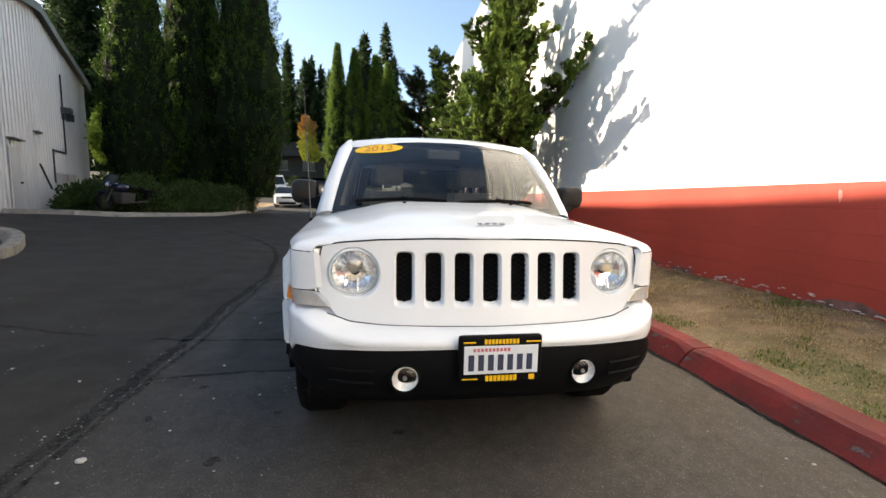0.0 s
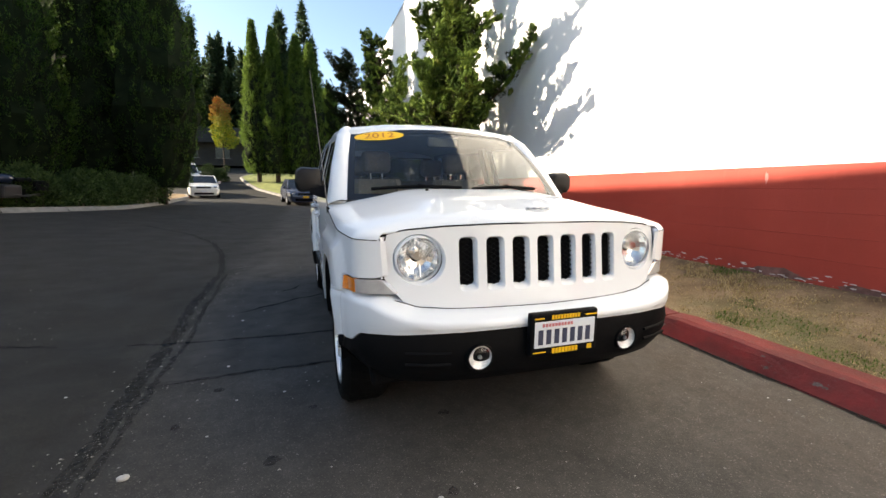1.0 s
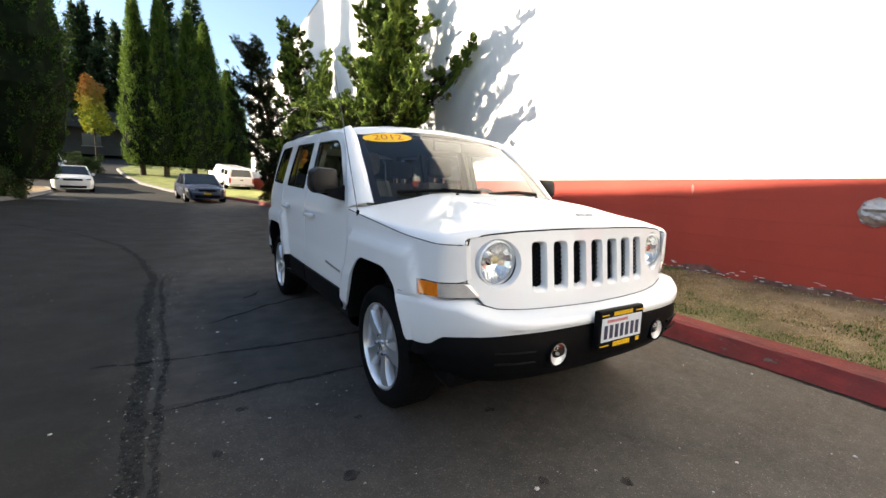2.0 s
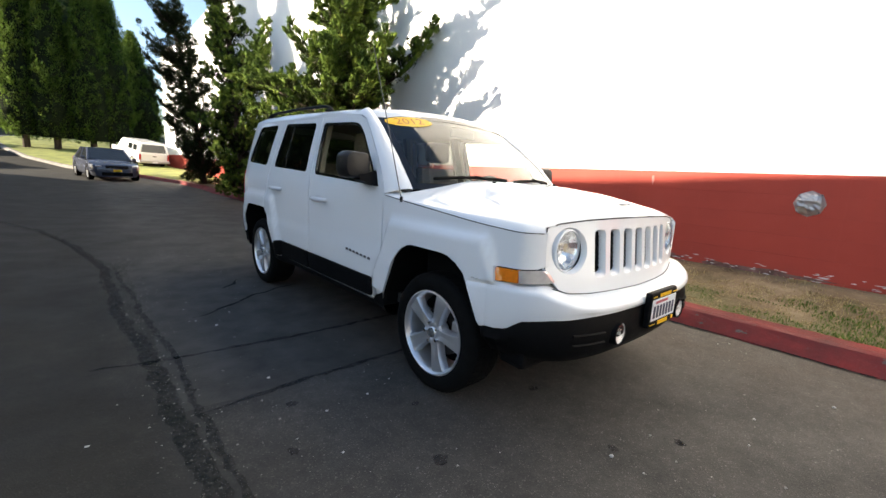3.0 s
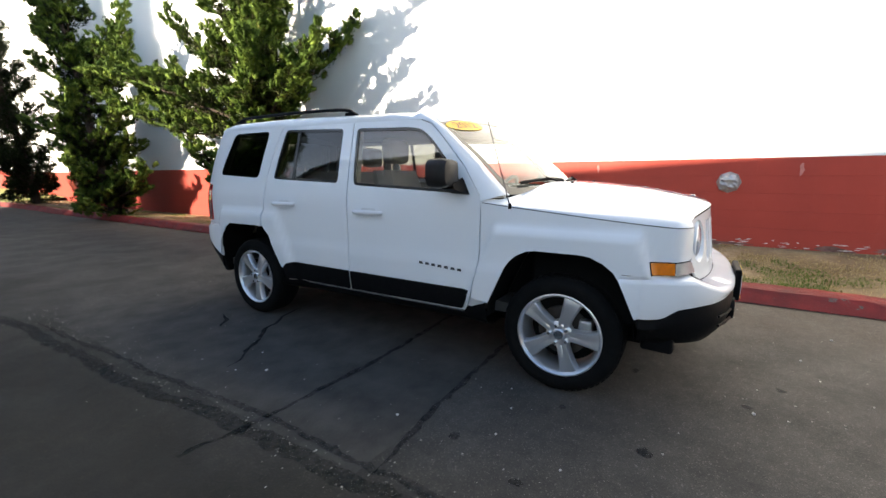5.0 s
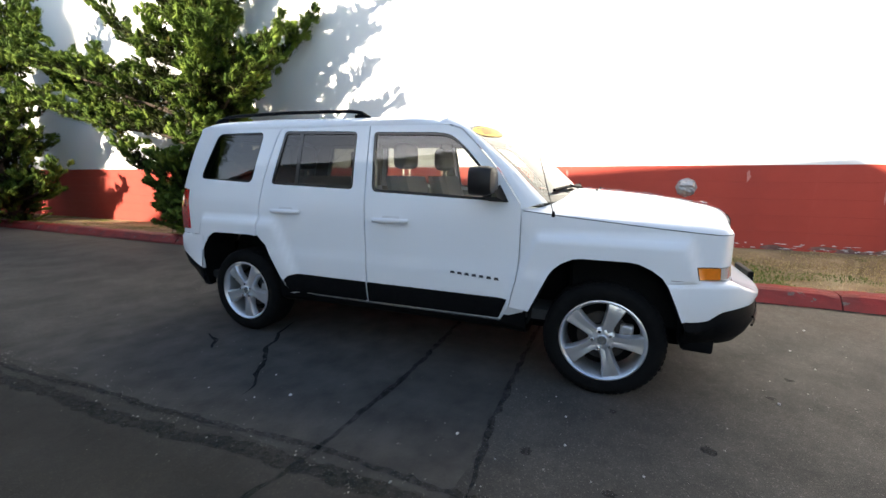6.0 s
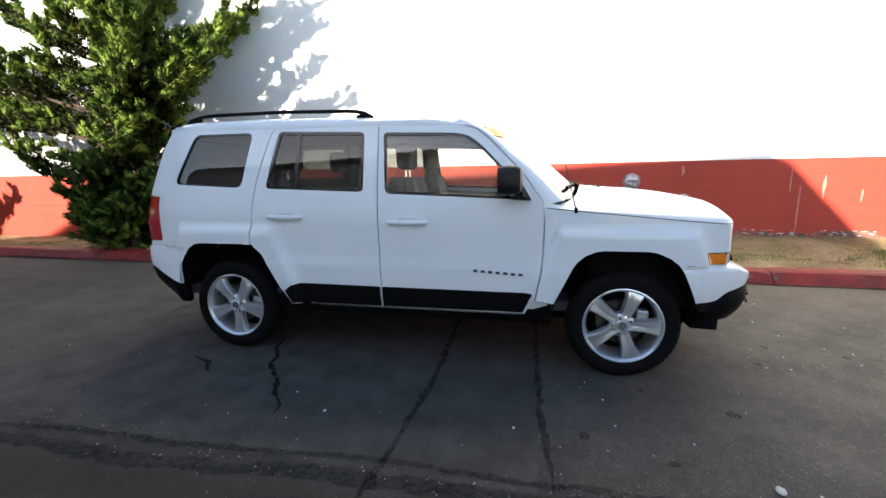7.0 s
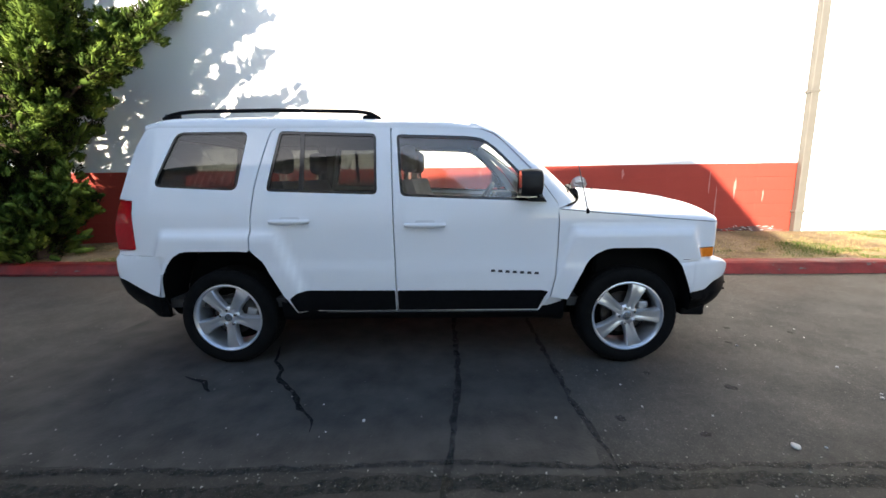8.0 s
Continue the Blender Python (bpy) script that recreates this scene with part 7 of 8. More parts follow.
    def seat(x, y, wide, headx):
        part("seat_cushion", box(bmesh.new(), x - wide / 2, y - 0.48, 0.50, x + wide / 2, y + 0.02, 0.70, bevel=0.05, seg=3), M_SEAT, car, "grey cloth seat")
        bm = bmesh.new()
        rows = []
        for k in range(9):
            t = k / 8
            z, yy, w = 0.62 + 0.60 * t, y + 0.02 + 0.20 * t, wide / 2 * (1 - 0.16 * t ** 3)
            rows.append([(x - w, yy + 0.05, z), (x - w * 0.97, yy - 0.01, z), (x - w * 0.75, yy - 0.05, z), (x - w * 0.5, yy - 0.02, z), (x + w * 0.5, yy - 0.02, z), (x + w * 0.75, yy - 0.05, z), (x + w * 0.97, yy - 0.01, z), (x + w, yy + 0.05, z), (x + w * 0.9, yy + 0.10, z), (x - w * 0.9, yy + 0.10, z), (x - w, yy + 0.05, z)])
        grid(bm, rows)
        bm.faces.new([bm.verts.new(Vector(p) + Vector((0, 0, 0.012))) for p in rows[-1][:-1]])
        part("seat_back", from_bm("seat_back", bm, True), M_SEAT, car, "grey cloth seat back")
        for hx in headx:
            h = part("headrest", box(bmesh.new(), hx - 0.125, y + 0.19, 1.27, hx + 0.125, y + 0.30, 1.46, bevel=0.045, seg=3), M_SEAT, car, "grey headrest")
            for o in (-0.05, 0.05):
                part("post", cyl(bmesh.new(), (hx + o, y + 0.245, 1.18), (hx + o, y + 0.245, 1.30), 0.007, n=8), M_CHROME, h)
    seat(-0.37, 1.20, 0.50, (-0.37,))
    seat(0.37, 1.20, 0.50, (0.37,))
    seat(0.0, 2.12, 1.30, (-0.42, 0.42))
    for s in (-1, 1):
        put("door_trim", sheet([(0.50, 0.45), (0.52, 1.04), (1.48, 1.09), (1.47, 0.45)], [], on_side(s, -0.07), 0.15), M_TRIM, car, "beige door lining")
        put("door_trim", sheet([(1.52, 0.45), (1.53, 1.10), (2.34, 1.12), (2.3, 0.9), (2.15, 0.6), (2.1, 0.45)], [], on_side(s, -0.07), 0.15), M_TRIM, car, "beige door lining")
        put("pillar_trim", sheet([(1.46, 1.05), (1.50, 1.52), (1.60, 1.52), (1.60, 1.05)], [], on_side(s, -0.045), 0.1, 0.04, inward(s)), M_TRIM, car, "beige pillar trim")
        put("pillar_trim", sheet([(2.36, 1.12), (2.26, 1.54), (2.42, 1.55), (2.48, 1.12)], [], on_side(s, -0.045), 0.1, 0.04, inward(s)), M_TRIM, car, "beige pillar trim")
        put("quarter_trim", sheet([(2.44, 1.0), (2.44, 1.10), (2.36, 1.55), (3.02, 1.555), (3.10, 1.46), (3.22, 1.12), (3.20, 1.0)], [QWIN], on_side(s, -0.062), 0.12), M_SEAT, car, "grey lining round the rear side window")
    put("tailgate_trim", sheet([(-0.74, 0.60), (0.74, 0.60), (0.75, 1.08), (0.66, 1.53), (-0.66, 1.53), (-0.75, 1.08)], [rounded([(-0.64, 1.14), (0.64, 1.14), (0.57, 1.52), (-0.57, 1.52)], 0.06)], lambda x, z: Vector((x, tail_y(x, z) - 0.05, z)), 0.12), M_SEAT, gate, "grey tailgate lining")
    # aerial
    ant = part("aerial", tube(bmesh.new(), [(-0.858, 0.290, 1.0), (-0.862, 0.292, 1.03)], [0.012, 0.008], 8), M_BLACKPLASTIC, car, "thin black whip aerial")
    part("mast", tube(bmesh.new(), [(-0.862, 0.292, 1.02), ANT_TIP], [0.0035, 0.0018], 6), M_LETTERGREY, ant)
    # name badge on the door as plain bars
    for k in range(7):
        y = 0.585 + 0.046 * k
        put("badge_bar", sheet([(y, 0.615 + 0.003 * k), (y + 0.030, 0.616 + 0.003 * k), (y + 0.026, 0.632 + 0.003 * k), (y + 0.004, 0.631 + 0.003 * k)], [], on_side(-1, 0.003), 0.02, 0.004, inward(-1)), M_LETTERGREY, car, "dark door badge")
    # the short, slightly fuller nose
    for ob in car.children_recursive:
        if ob.type == "MESH":
            for v in ob.data.vertices:
                if v.co.y < -0.32:
                    v.co.x *= 1 + 0.02 * smoothstep(0.32, 0.62, -v.co.y)
                    v.co.y = -0.32 + (v.co.y + 0.32) * 0.88
    # wheels
    w0 = build_wheel()
    w0.parent = car
    first = True
    for s in (-1, 1):
        for y in WHEEL_Y:
            m = pose(s * 0.838, y, 0.3255, 0, 0, 0 if s < 0 else 180) @ pose(0, 0, 0, 17 if y > 1 else 4)
            if first:
                w0.matrix_basis = m
                first = False
            else:
                w = copy_thing(w0, m)
                w.parent = car
    return car


ANT_TIP = (-0.927, 0.51, 1.835)
white_car()


# ---- paint wear on the wall ----
def flake(y, z, w, hgt, seed, lift):
    rnd = random.Random(seed)
    n = 11
    return mesh("flake", [(WX - 0.0025 - lift, y + math.cos(k * math.tau / n) * w * rnd.uniform(.45, 1.1), z + math.sin(k * math.tau / n) * hgt * rnd.uniform(.35, 1.1)) for k in range(n)], [tuple(range(n))])


rndf = random.Random(12)
wear = thing("peeling_paint", pose(0, 0, 0), "peeling paint and bare concrete along the foot of the wall", "peeling paint", "", "structure")
for k in range(26):
    y = rndf.uniform(-4.0, 5.5)
    part("bare_patch", flake(y, base_z(y) + rndf.uniform(0.0, 0.05), rndf.uniform(0.12, 0.42), rndf.uniform(0.025, 0.06), k, 0.0006 + 0.00004 * k), M_FOOT, wear)
for k in range(190):
    y = rndf.uniform(-4.0, 5.5)
    part("white_flake", flake(y, base_z(y) + rndf.choice((0.07, 0.08, 0.04, 0.02, 0.03)) + rndf.uniform(-.02, .02), rndf.uniform(0.01, 0.055), rndf.uniform(0.003, 0.010), 100 + k, 0.003 + 0.00002 * k), M_CHALK, wear)
M_STREAK = plain("chalky_streak", (0.50, 0.20, 0.17), 0.8, 0, 0.2, 20)
for k, (y, z0, z1, w) in enumerate([(-3.0, 0.32, 1.22, 0.018), (-2.88, 0.9, 1.25, 0.014), (-3.28, 0.8, 1.23, 0.02), (-3.72, 0.75, 1.0, 0.016), (-1.52, 1.15, 1.33, 0.03), (0.75, 1.2, 1.34, 0.02)]):
    part("streak", flake(y, (z0 + z1) / 2, w, (z1 - z0) / 2, 300 + k, 0.0018 + 0.0001 * k), M_STREAK, wear)

# ---- kerb lettering: the one word that can be read, and bars for the rest ----
def on_kerb(y0):
    return lambda a, b: (1.750 + 0.035 * (0.055 + b) / 0.095 - 0.004, y0 - a, 0.055 + b)


mark = thing("kerb_marking", pose(0, 0, 0), "faded white stencilled letters on the red kerb face", "marking", "", "structure")
part("lettering", text_mesh("NO", 0.085, on_kerb(6.45)), M_CHALK, mark)
for k in range(4):
    y = 6.22 - 0.085 * k
    q = on_kerb(y)
    part("bar", mesh("bar", [q(-0.025, -0.022), q(0.025, -0.022), q(0.025, 0.024), q(-0.025, 0.024)], [(0, 1, 2, 3)]), M_CHALK, mark)


# ---- other vehicles ----
def road_wheel(r, w):
    root = new("wheel")
    bm = bmesh.new()
    lathe(bm, [(r * 0.66, 0.02), (r * 0.70, -0.01), (r * 0.86, -0.02), (r * 0.97, -0.005), (r, 0.02), (r, w - 0.02), (r * 0.95, w), (r * 0.66, w)], 28, "x", close=True)
    t = part("tyre", from_bm("tyre", bm, True), M_RUBBER, root)
    bm = bmesh.new()
    lathe(bm, [(r * 0.68, -0.002), (r * 0.62, 0.0), (r * 0.60, 0.03), (r * 0.60, w)], 28, "x")
    rim = part("rim", from_bm("rim", bm, True), M_ALLOY, root)
    for k in range(5):
        a = k * math.tau / 5 + 0.3
        d, e = Vector((0, math.cos(a), math.sin(a))), Vector((0, -math.sin(a), math.cos(a)))
        bm = bmesh.new()
        grid(bm, [[d * (r * q) + e * (s * r * ww) + Vector((x, 0, 0)) for s in (-1, -0.4, 0.4, 1)] for q, ww, x in ((0.0, 0.10, 0.004), (0.3, 0.09, 0.0), (0.63, 0.13, 0.0))])
        part("spoke", bm, M_ALLOY, rim)
    bm = bmesh.new()
    lathe(bm, [(0.0, 0.08), (r * 0.6, 0.08)], 24, "x")
    part("disc", bm, M_UNDER, root)
    return root


def vehicle(name, m, label, L, W, H, paint, hood_z, belt, screen, roof, tail, deck_z, lights="plain", bed=False, grille=True):
    """A parked vehicle, nose towards -y, origin on the ground under its front axle's middle line; y runs 0 at the nose to L.
    screen: (foot, top) of the windscreen along y; roof: its end; tail: foot of the rear screen."""
    root = thing(name, m, label, "car")
    hw = W / 2

    def width(y):
        return hw * (1 - 0.16 * smoothstep(0.55, 0.0, y) ** 2 - 0.10 * smoothstep(L - 0.5, L, y) ** 2)

    def top(y):
        return lerp_table([(0, hood_z - 0.17), (0.06, hood_z - 0.10), (0.25, hood_z - 0.05), (screen[0], hood_z + 0.06), (screen[0] + 0.2, belt), (tail - 0.15, belt), (tail, deck_z), (L - 0.2, deck_z - 0.03), (L - 0.04, deck_z - 0.10), (L, deck_z - 0.2)], y)
    # body below the windows
    bm = bmesh.new()
    rows = []
    ys = [0, 0.03, 0.08, 0.16, 0.3] + [0.5 + (L - 1.0) * k / 22 for k in range(23)] + [L - 0.3, L - 0.16, L - 0.08, L - 0.03, L]
    for y in ys:
        w, t = width(y), top(y)
        end = min(1.0, y / 0.08 + 0.0, (L - y) / 0.08)
        inset = 0.10 * (1 - max(0, end)) ** 2
        pr = [(w - 0.10 - inset, 0.20), (w - 0.03 - inset, 0.26), (w - inset * 0.7, 0.45), (w - inset * 0.5, 0.62), (w - 0.03 - inset, min(t - 0.03, belt - 0.04)), (w - 0.10 - inset, t), (w * 0.45, t + 0.025), (0, t + 0.03)]
        rows.append([Vector((-a, y, z)) for a, z in pr] + [Vector((a, y, z)) for a, z in pr[-2::-1]])
    vs = grid(bm, rows)
    bm.faces.new(vs[0])
    bm.faces.new(vs[-1][::-1])
    part("body", from_bm("body", bm, True), paint, root)
    # cabin: painted roof and pillars, dark glass
    gw = lambda z: hw - 0.09 - 0.30 * max(0, z - belt)
    zt = H - 0.03
    b = belt + 0.01
    A = [(screen[0] + 0.08, b), (screen[1], zt), (roof, zt), (tail - 0.05, b)]
    bm = bmesh.new()
    rows = []
    for y, z in ((screen[1] - 0.03, H - 0.035), (screen[1] + 0.12, H - 0.008), ((screen[1] + roof) / 2, H), (roof - 0.12, H - 0.01), (roof + 0.03, H - 0.035)):
        g = gw(zt)
        rows.append([Vector((x, y, z - d)) for x, d in ((-g, 0.045), (-g + 0.03, 0.012), (-g * 0.5, 0.002), (0, 0), (g * 0.5, 0.002), (g - 0.03, 0.012), (g, 0.045))])
    grid(bm, rows)
    part("roof", from_bm("roof", bm, True), paint, root)

    def pane(nm, pts, glass=True):
        bm = bmesh.new()
        bm.faces.new([bm.verts.new(q) for q in pts])
        return part(nm, bm, M_CARGLASS if glass else paint, root)
    g0, g1 = gw(b), gw(zt)
    pane("windscreen", [(-g0 + 0.02, A[0][0], b), (g0 - 0.02, A[0][0], b), (g1 - 0.02, A[1][0], zt), (-g1 + 0.02, A[1][0], zt)])
    pane("rear_window", [(-g0 + 0.02, A[3][0], b), (g0 - 0.02, A[3][0], b), (g1 - 0.02, A[2][0], zt), (-g1 + 0.02, A[2][0], zt)])
    mid = (screen[1] + roof) / 2 + 0.05
    for s in (-1, 1):
        pane("side_window", [(s * g0, A[0][0] + 0.05, b), (s * g0, mid - 0.04, b), (s * g1, mid - 0.04, zt - 0.02), (s * g1, A[1][0] + 0.03, zt - 0.02)])
        pane("side_window", [(s * g0, mid + 0.04, b), (s * g0, A[3][0] - 0.06, b), (s * g1, A[2][0] - 0.03, zt - 0.02), (s * g1, mid + 0.04, zt - 0.02)])
        for (ya, yb) in ((A[0][0], A[1][0]), (mid, mid), (A[3][0], A[2][0])):
            part("pillar", tube(bmesh.new(), [(s * g0, ya, b - 0.02), (s * g1, yb, zt)], 0.035, 6), paint, root)
        part("door_mirror", box(bmesh.new(), min(s * (g0 + 0.06), s * (g0 + 0.22)), A[0][0] + 0.18, b - 0.02, max(s * (g0 + 0.06), s * (g0 + 0.22)), A[0][0] + 0.27, b + 0.12, bevel=0.025, seg=2), paint, root)
        # lamps
        part("headlight", box(bmesh.new(), min(s * (hw - 0.36), s * (hw - 0.15)), -0.004, hood_z - 0.19, max(s * (hw - 0.36), s * (hw - 0.15)), 0.16, hood_z - 0.10, bevel=0.02, seg=2), M_CLEARLENS if lights == "yellow" else M_REFLECTOR, root)
        part("tail_lamp", box(bmesh.new(), min(s * (hw - 0.33), s * (hw - 0.07)), L - 0.10, deck_z - 0.25, max(s * (hw - 0.33), s * (hw - 0.07)), L + 0.004, deck_z - 0.08, bevel=0.02, seg=2), M_REDLENS, root)
    if grille:
        gr = part("grille", box(bmesh.new(), -hw * 0.46, -0.014, hood_z - 0.24, hw * 0.46, 0.08, hood_z - 0.11, bevel=0.02), M_BLACKPLASTIC, root)
        for k in range(3):
            part("bar", box(bmesh.new(), -hw * 0.45, -0.02, hood_z - 0.22 + 0.04 * k, hw * 0.45, -0.010, hood_z - 0.212 + 0.04 * k), M_BADGE if lights == "plain" else M_DARKMETAL, gr)
        part("air_intake", box(bmesh.new(), -hw * 0.62, -0.012, 0.24, hw * 0.62, 0.09, 0.40, bevel=0.02), M_BLACKPLASTIC, root)
    part("number_plate", box(bmesh.new(), -0.16, -0.03, 0.42, 0.16, -0.014, 0.52), M_YELLOW if lights == "yellow" else M_PLATE, root)
    part("number_plate", box(bmesh.new(), -0.16, L + 0.002, 0.62, 0.16, L + 0.014, 0.74), M_PLATE, root)
    part("rear_trim", box(bmesh.new(), -hw * 0.8, L - 0.05, 0.36, hw * 0.8, L + 0.006, 0.46, bevel=0.01), M_BLACKPLASTIC, root)
    w0 = road_wheel(0.33, 0.2)
    w0.parent = root
    k = 0
    for s in (-1, 1):
        for y in (0.85, L - 0.95):
            mm = pose(s * (hw - 0.005), y, 0.33, 0, 0, 0 if s < 0 else 180)
            bm = bmesh.new()
            lathe(bm, [(0.37, s * (hw - 0.02)), (0.385, s * (hw + 0.002)), (0.36, s * (hw + 0.004)), (0.34, s * (hw - 0.2))], 28, "x", (0, y, 0.34))
            part("wheel_arch", bm, M_UNDER, root)
            if k == 0:
                w0.matrix_basis = mm
            else:
                copy_thing(w0, mm).parent = root
            k += 1
    return root


M_CARGLASS = plain("dark_car_glass", (0.02, 0.024, 0.027), 0.05, 0, 0.1, 2)
M_BLUEGREY = car_paint("blue_grey_paint", (0.075, 0.085, 0.12), 0.4)
M_WHITECAR = car_paint("other_white_paint", (0.74, 0.74, 0.73))


def on_ground(x, y, yaw, lift=0.0):
    return pose(x, y, rise(x, y) + lift, math.degrees(math.atan2(rise(x, y + 3) - rise(x, y), 3)), 0, yaw)


vehicle("sedan_car", on_ground(-1.0, 22.3, 9), "blue-grey sedan with a yellow plate standing on the drive", 4.45, 1.84, 1.42, M_BLUEGREY, 0.80, 0.90, (1.05, 1.95), 3.2, 4.0, 0.98, "yellow")
vehicle("sedan_car", on_ground(-7.5, 29.6, 12), "white sedan standing beside the planted island", 4.7, 1.90, 1.47, M_WHITECAR, 0.90, 0.95, (1.2, 2.05), 3.3, 4.0, 1.0)
vehicle("sport_utility_car", on_ground(-10.1, 36.8, 14), "white sport utility vehicle behind the white sedan", 4.6, 1.90, 1.80, M_WHITECAR, 1.05, 1.12, (1.2, 1.85), 4.1, 4.5, 1.15)


def pickup():
    """A white pickup with a canopy over its bed, tail towards -y."""
    root = thing("pickup_truck", on_ground(1.45, 32.0, 13, 0.12), "white pickup truck with a canopy parked by the wall", "truck")
    hw = 0.88
    bm = box(bmesh.new(), -hw, 0.06, 0.42, hw, 5.0, 1.02, bevel=0.05, seg=2)
    part("body", bm, M_WHITECAR, root)
    bm = bmesh.new()
    rows = []
    for z, i in ((1.02, 0.0), (1.30, 0.05), (1.62, 0.13), (1.70, 0.22)):
        rows.append([Vector((x, y, z)) for x, y in ((-hw + i + 0.02, 0.10 + i * 0.9), (hw - i - 0.02, 0.10 + i * 0.9), (hw - i - 0.02, 2.2), (-hw + i + 0.02, 2.2), (-hw + i + 0.02, 0.10 + i * 0.9))])
    vs = grid(bm, rows)
    bm.faces.new(vs[-1][:-1])
    can = part("canopy", bm, M_WHITECAR, root, "white fibreglass canopy")
    part("rear_window", mesh("rear_window", [(-0.72, 0.098, 1.09), (0.72, 0.098, 1.09), (0.68, 0.134, 1.30), (-0.68, 0.134, 1.30), (0.60, 0.194, 1.58), (-0.60, 0.194, 1.58)], [(0, 1, 2, 3), (3, 2, 4, 5)]), M_CARGLASS, can)
    for s in (-1, 1):
        for y in (0.5, 1.3):
            part("side_window", mesh("side_window", [(s * (hw - 0.015), y, 1.15), (s * (hw - 0.015), y + 0.6, 1.15), (s * (hw - 0.085), y + 0.6, 1.5), (s * (hw - 0.085), y, 1.5)], [(0, 1, 2, 3)]), M_CARGLASS, can)
    bm = bmesh.new()
    rows = []
    for z, i, j in ((1.02, 0.0, 0.0), (1.30, 0.06, 0.25), (1.62, 0.14, 0.5), (1.68, 0.22, 0.6)):
        rows.append([Vector((x, y, z)) for x, y in ((-hw + i, 2.24), (hw - i, 2.24), (hw - i, 3.9 - j), (-hw + i, 3.9 - j), (-hw + i, 2.24))])
    vs = grid(bm, rows)
    bm.faces.new(vs[-1][:-1])
    part("cab", bm, M_WHITECAR, root)
    part("tailgate", box(bmesh.new(), -0.74, 0.03, 0.55, 0.74, 0.10, 1.0, bevel=0.02), M_WHITECAR, root)
    part("handle", box(bmesh.new(), -0.1, 0.02, 0.82, 0.1, 0.04, 0.88), M_BLACKPLASTIC, root)
    part("rear_bumper", box(bmesh.new(), -0.86, -0.10, 0.42, 0.86, 0.06, 0.56, bevel=0.02), M_GALV, root)
    part("number_plate", box(bmesh.new(), -0.16, -0.115, 0.43, 0.16, -0.10, 0.54), M_PLATE, root)
    for s in (-1, 1):
        part("tail_lamp", box(bmesh.new(), s * 0.80 - 0.05, 0.03, 0.62, s * 0.80 + 0.05, 0.09, 0.98, bevel=0.01), M_REDLENS, root)
    w0 = road_wheel(0.36, 0.22)
    w0.parent = root
    k = 0
    for s in (-1, 1):
        for y in (1.15, 4.1):
            mm = pose(s * (hw + 0.01), y, 0.36, 0, 0, 0 if s < 0 else 180)
            if k == 0:
                w0.matrix_basis = mm
            else:
                copy_thing(w0, mm).parent = root
            k += 1
    part("underbody", box(bmesh.new(), -0.6, 0.2, 0.28, 0.6, 4.8, 0.5), M_UNDER, root)


pickup()


M_DARKBLUE = car_paint("dark_blue_paint", (0.012, 0.018, 0.040))


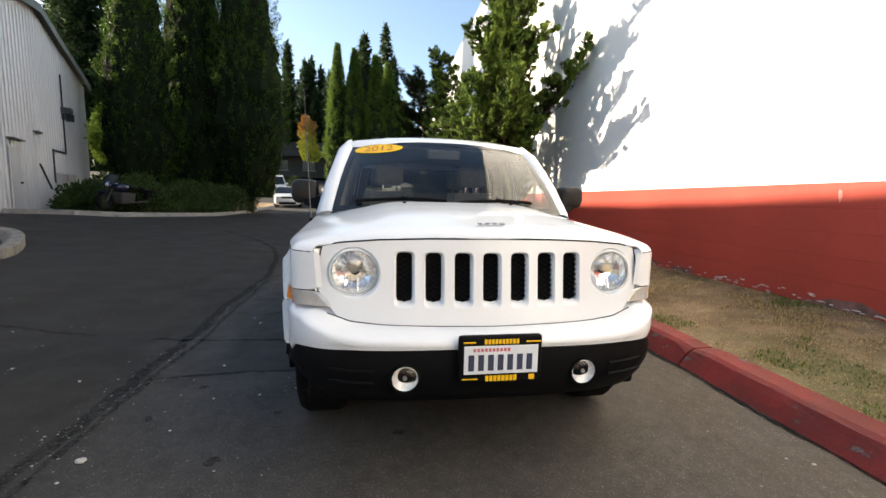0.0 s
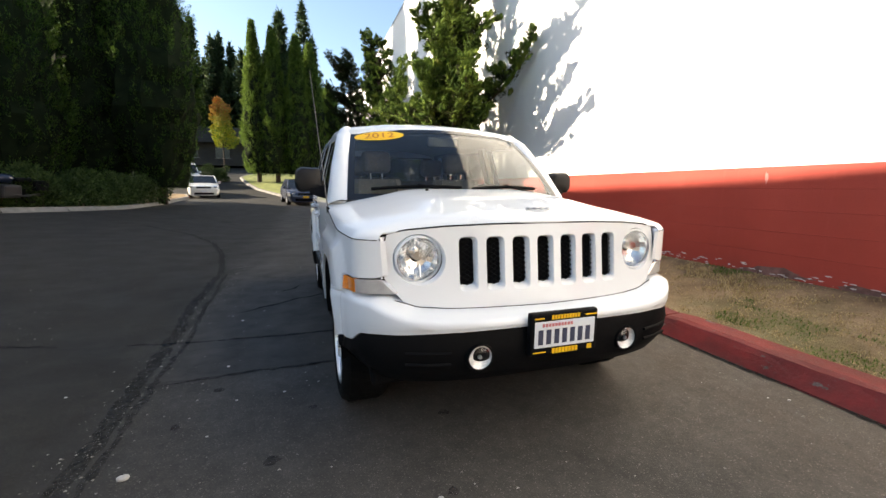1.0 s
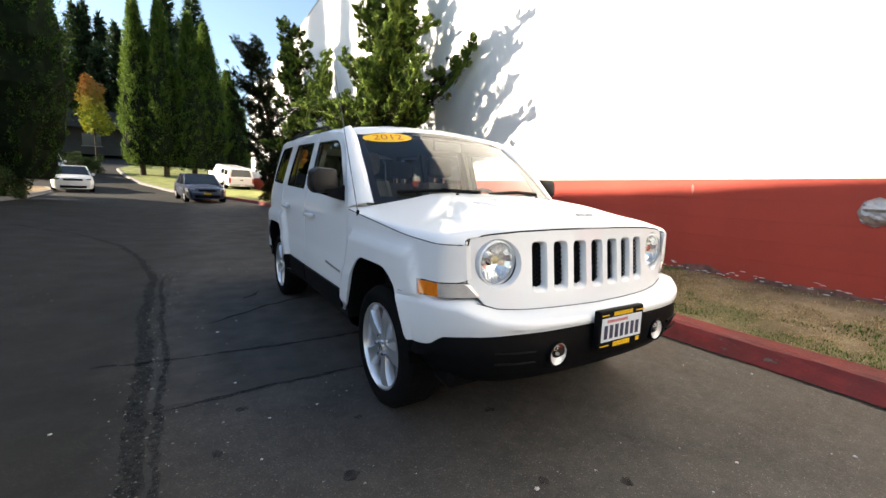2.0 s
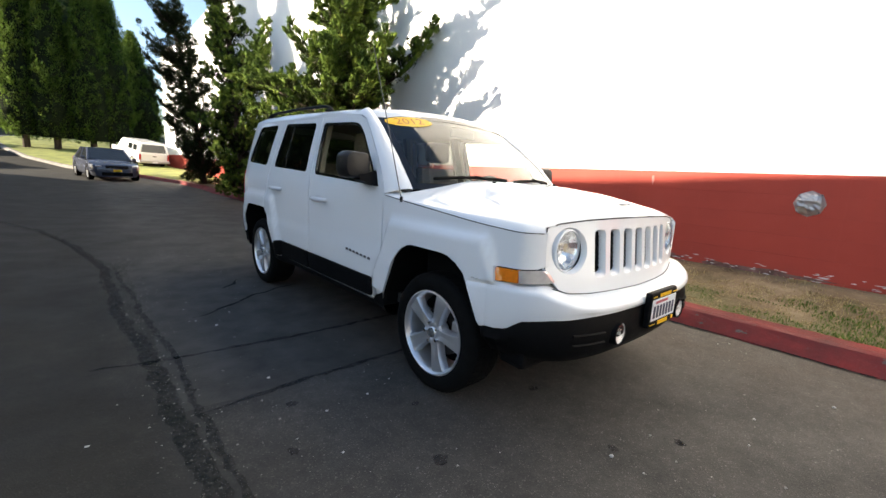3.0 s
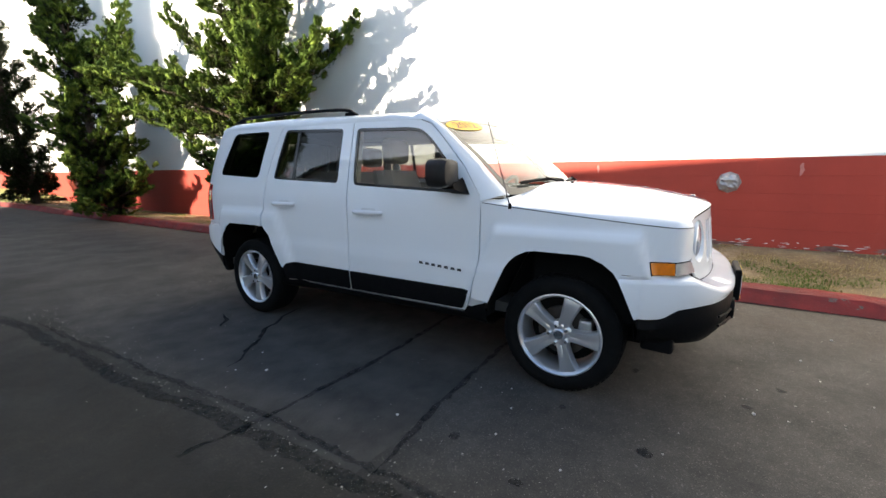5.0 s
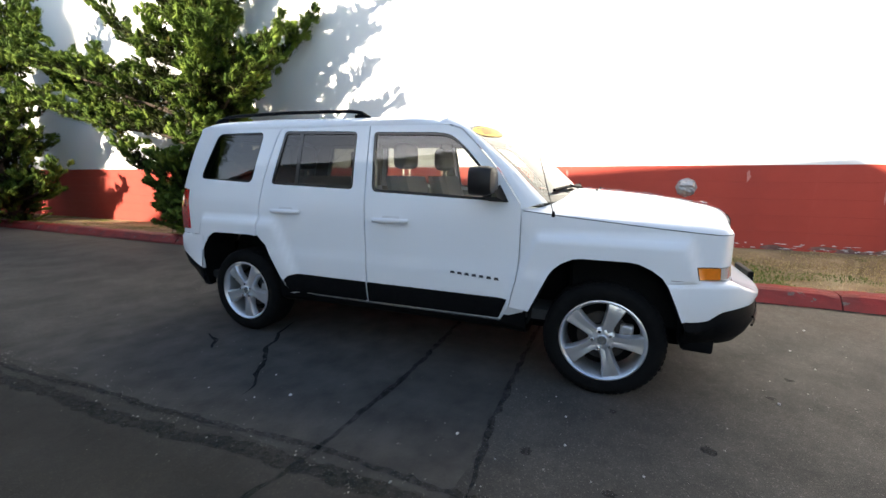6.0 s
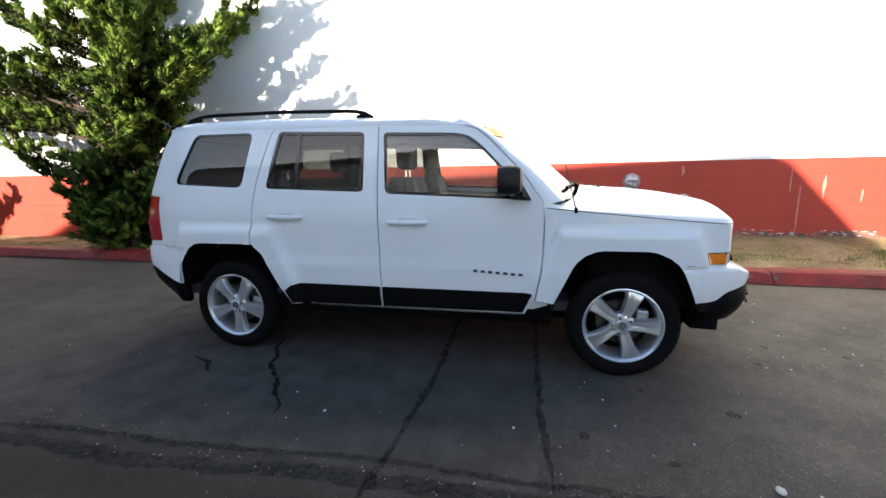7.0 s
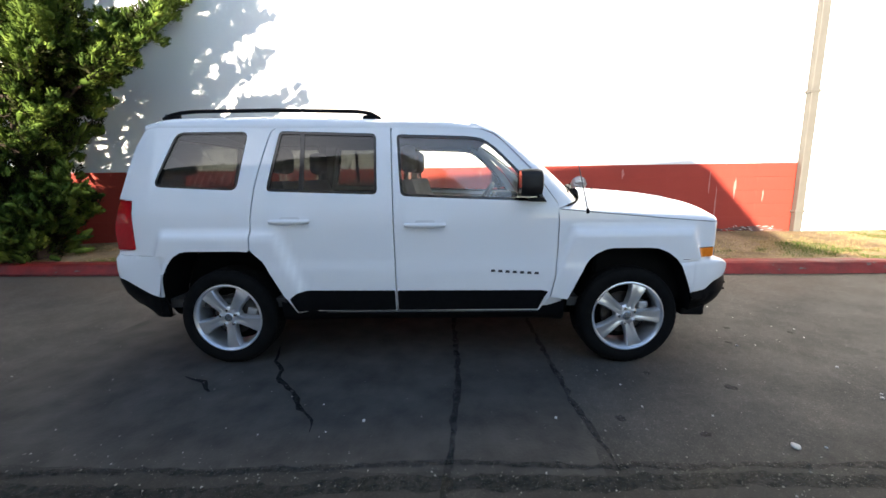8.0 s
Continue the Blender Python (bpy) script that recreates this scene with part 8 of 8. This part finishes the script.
def motorcycle():
    """A dark touring motorcycle on its side stand."""
    root = thing("motorcycle", pose(-9.75, 14.2, rise(-9.75, 14.2) + 0.13, 0, 6, -16), "dark blue and black motorcycle parked at the island kerb", "motorcycle")
    for y in (-0.75, 0.75):
        bm = bmesh.new()
        lathe(bm, [(0.24, -0.05), (0.30, -0.06), (0.32, 0.0), (0.30, 0.06), (0.24, 0.05)], 28, "x", (0, y, 0.32), close=True)
        w = part("wheel", from_bm("wheel", bm, True), M_RUBBER, root)
        bm = bmesh.new()
        lathe(bm, [(0.25, -0.03), (0.23, 0.0), (0.25, 0.03)], 28, "x", (0, y, 0.32))
        part("rim", bm, M_DARKMETAL, w)
        for k in range(6):
            a = k * math.tau / 6
            part("spoke", tube(bmesh.new(), [(0, y, 0.32), (0, y + 0.24 * math.cos(a), 0.32 + 0.24 * math.sin(a))], 0.012, 5), M_DARKMETAL, w)
    for s in (-1, 1):
        part("fork_leg", tube(bmesh.new(), [(s * 0.09, -0.75, 0.32), (s * 0.09, -0.50, 0.95)], 0.025, 8), M_DARKMETAL, root)
        part("handlebar", tube(bmesh.new(), [(0, -0.47, 1.0), (s * 0.2, -0.45, 1.08), (s * 0.38, -0.32, 1.05)], 0.014, 6), M_BLACKPLASTIC, root)
        part("pannier", box(bmesh.new(), s * 0.28 - 0.1, 0.55, 0.45, s * 0.28 + 0.1, 1.0, 0.78, bevel=0.04, seg=2), M_BLACKPLASTIC, root)
        part("exhaust", tube(bmesh.new(), [(s * 0.16, -0.2, 0.35), (s * 0.2, 0.3, 0.28), (s * 0.2, 0.95, 0.33)], [0.03, 0.035, 0.045], 8), M_DARKMETAL, root)
    part("engine", box(bmesh.new(), -0.2, -0.32, 0.22, 0.2, 0.28, 0.62, bevel=0.06, seg=2), M_DARKMETAL, root)
    bm = bmesh.new()
    bmesh.ops.create_uvsphere(bm, u_segments=16, v_segments=10, radius=0.2, matrix=Matrix.Translation((0, -0.12, 0.80)) @ Matrix.Diagonal((0.85, 1.7, 0.8, 1)))
    part("tank", from_bm("tank", bm, True), M_DARKBLUE, root, "dark blue fuel tank")
    part("seat", box(bmesh.new(), -0.16, 0.15, 0.72, 0.16, 0.85, 0.84, bevel=0.05, seg=3), M_BLACKPLASTIC, root)
    bm = bmesh.new()
    grid(bm, [[(x, -0.62 + 0.3 * x * x + 0.15 * t, 0.95 + 0.28 * t) for x in (-0.22, -0.12, 0, 0.12, 0.22)] for t in (0, 0.5, 1)])
    part("windshield", bm, M_CARGLASS, root)
    part("fairing", box(bmesh.new(), -0.2, -0.68, 0.78, 0.2, -0.45, 1.0, bevel=0.07, seg=3), M_DARKBLUE, root)
    bm = bmesh.new()
    lathe(bm, [(0.0, -0.70), (0.07, -0.695), (0.085, -0.67)], 16, "y", (0, 0, 0.88))
    part("headlight", bm, M_REFLECTOR, root)
    part("fender", box(bmesh.new(), -0.07, -0.98, 0.60, 0.07, -0.55, 0.66, bevel=0.02), M_DARKBLUE, root)
    part("side_stand", tube(bmesh.new(), [(-0.1, 0.0, 0.3), (-0.28, 0.05, 0.0)], 0.012, 5), M_CHROME, root)


motorcycle()


# ---- block courses of the red band ----
def course_piece(ln, hgt):
    """One painted course of blocks, proud of its joints."""
    bm = box(bmesh.new(), 0.0, 0.0, 0.0004, 0.03, ln, hgt - 0.0004, bevel=0.0016)
    return from_bm("block_course", bm)


COURSE = 0.2105
PIPE_STEP = 12.28
band = thing("block_band", pose(0, 0, 0), "red painted block courses with faint joints and peeling foot", "wall", "", "structure")
pieces = {}
y = PIPE_Y
while y < Y1 - 0.01:
    ln = min(PIPE_STEP, Y1 - y)
    for k in range(7):
        top = PAINT_Z - COURSE * k
        if top < base_z(y) - 0.05 and top < base_z(y + ln) - 0.05:
            continue
        key = round(ln, 3)
        if key not in pieces:
            me = course_piece(ln, COURSE)
            me.materials.append(M_RED)
            pieces[key] = me
        o = new("block_course", pieces[key])
        o.parent = band
        o.matrix_basis = pose(WX - 0.002, y, top - COURSE)
    y += ln
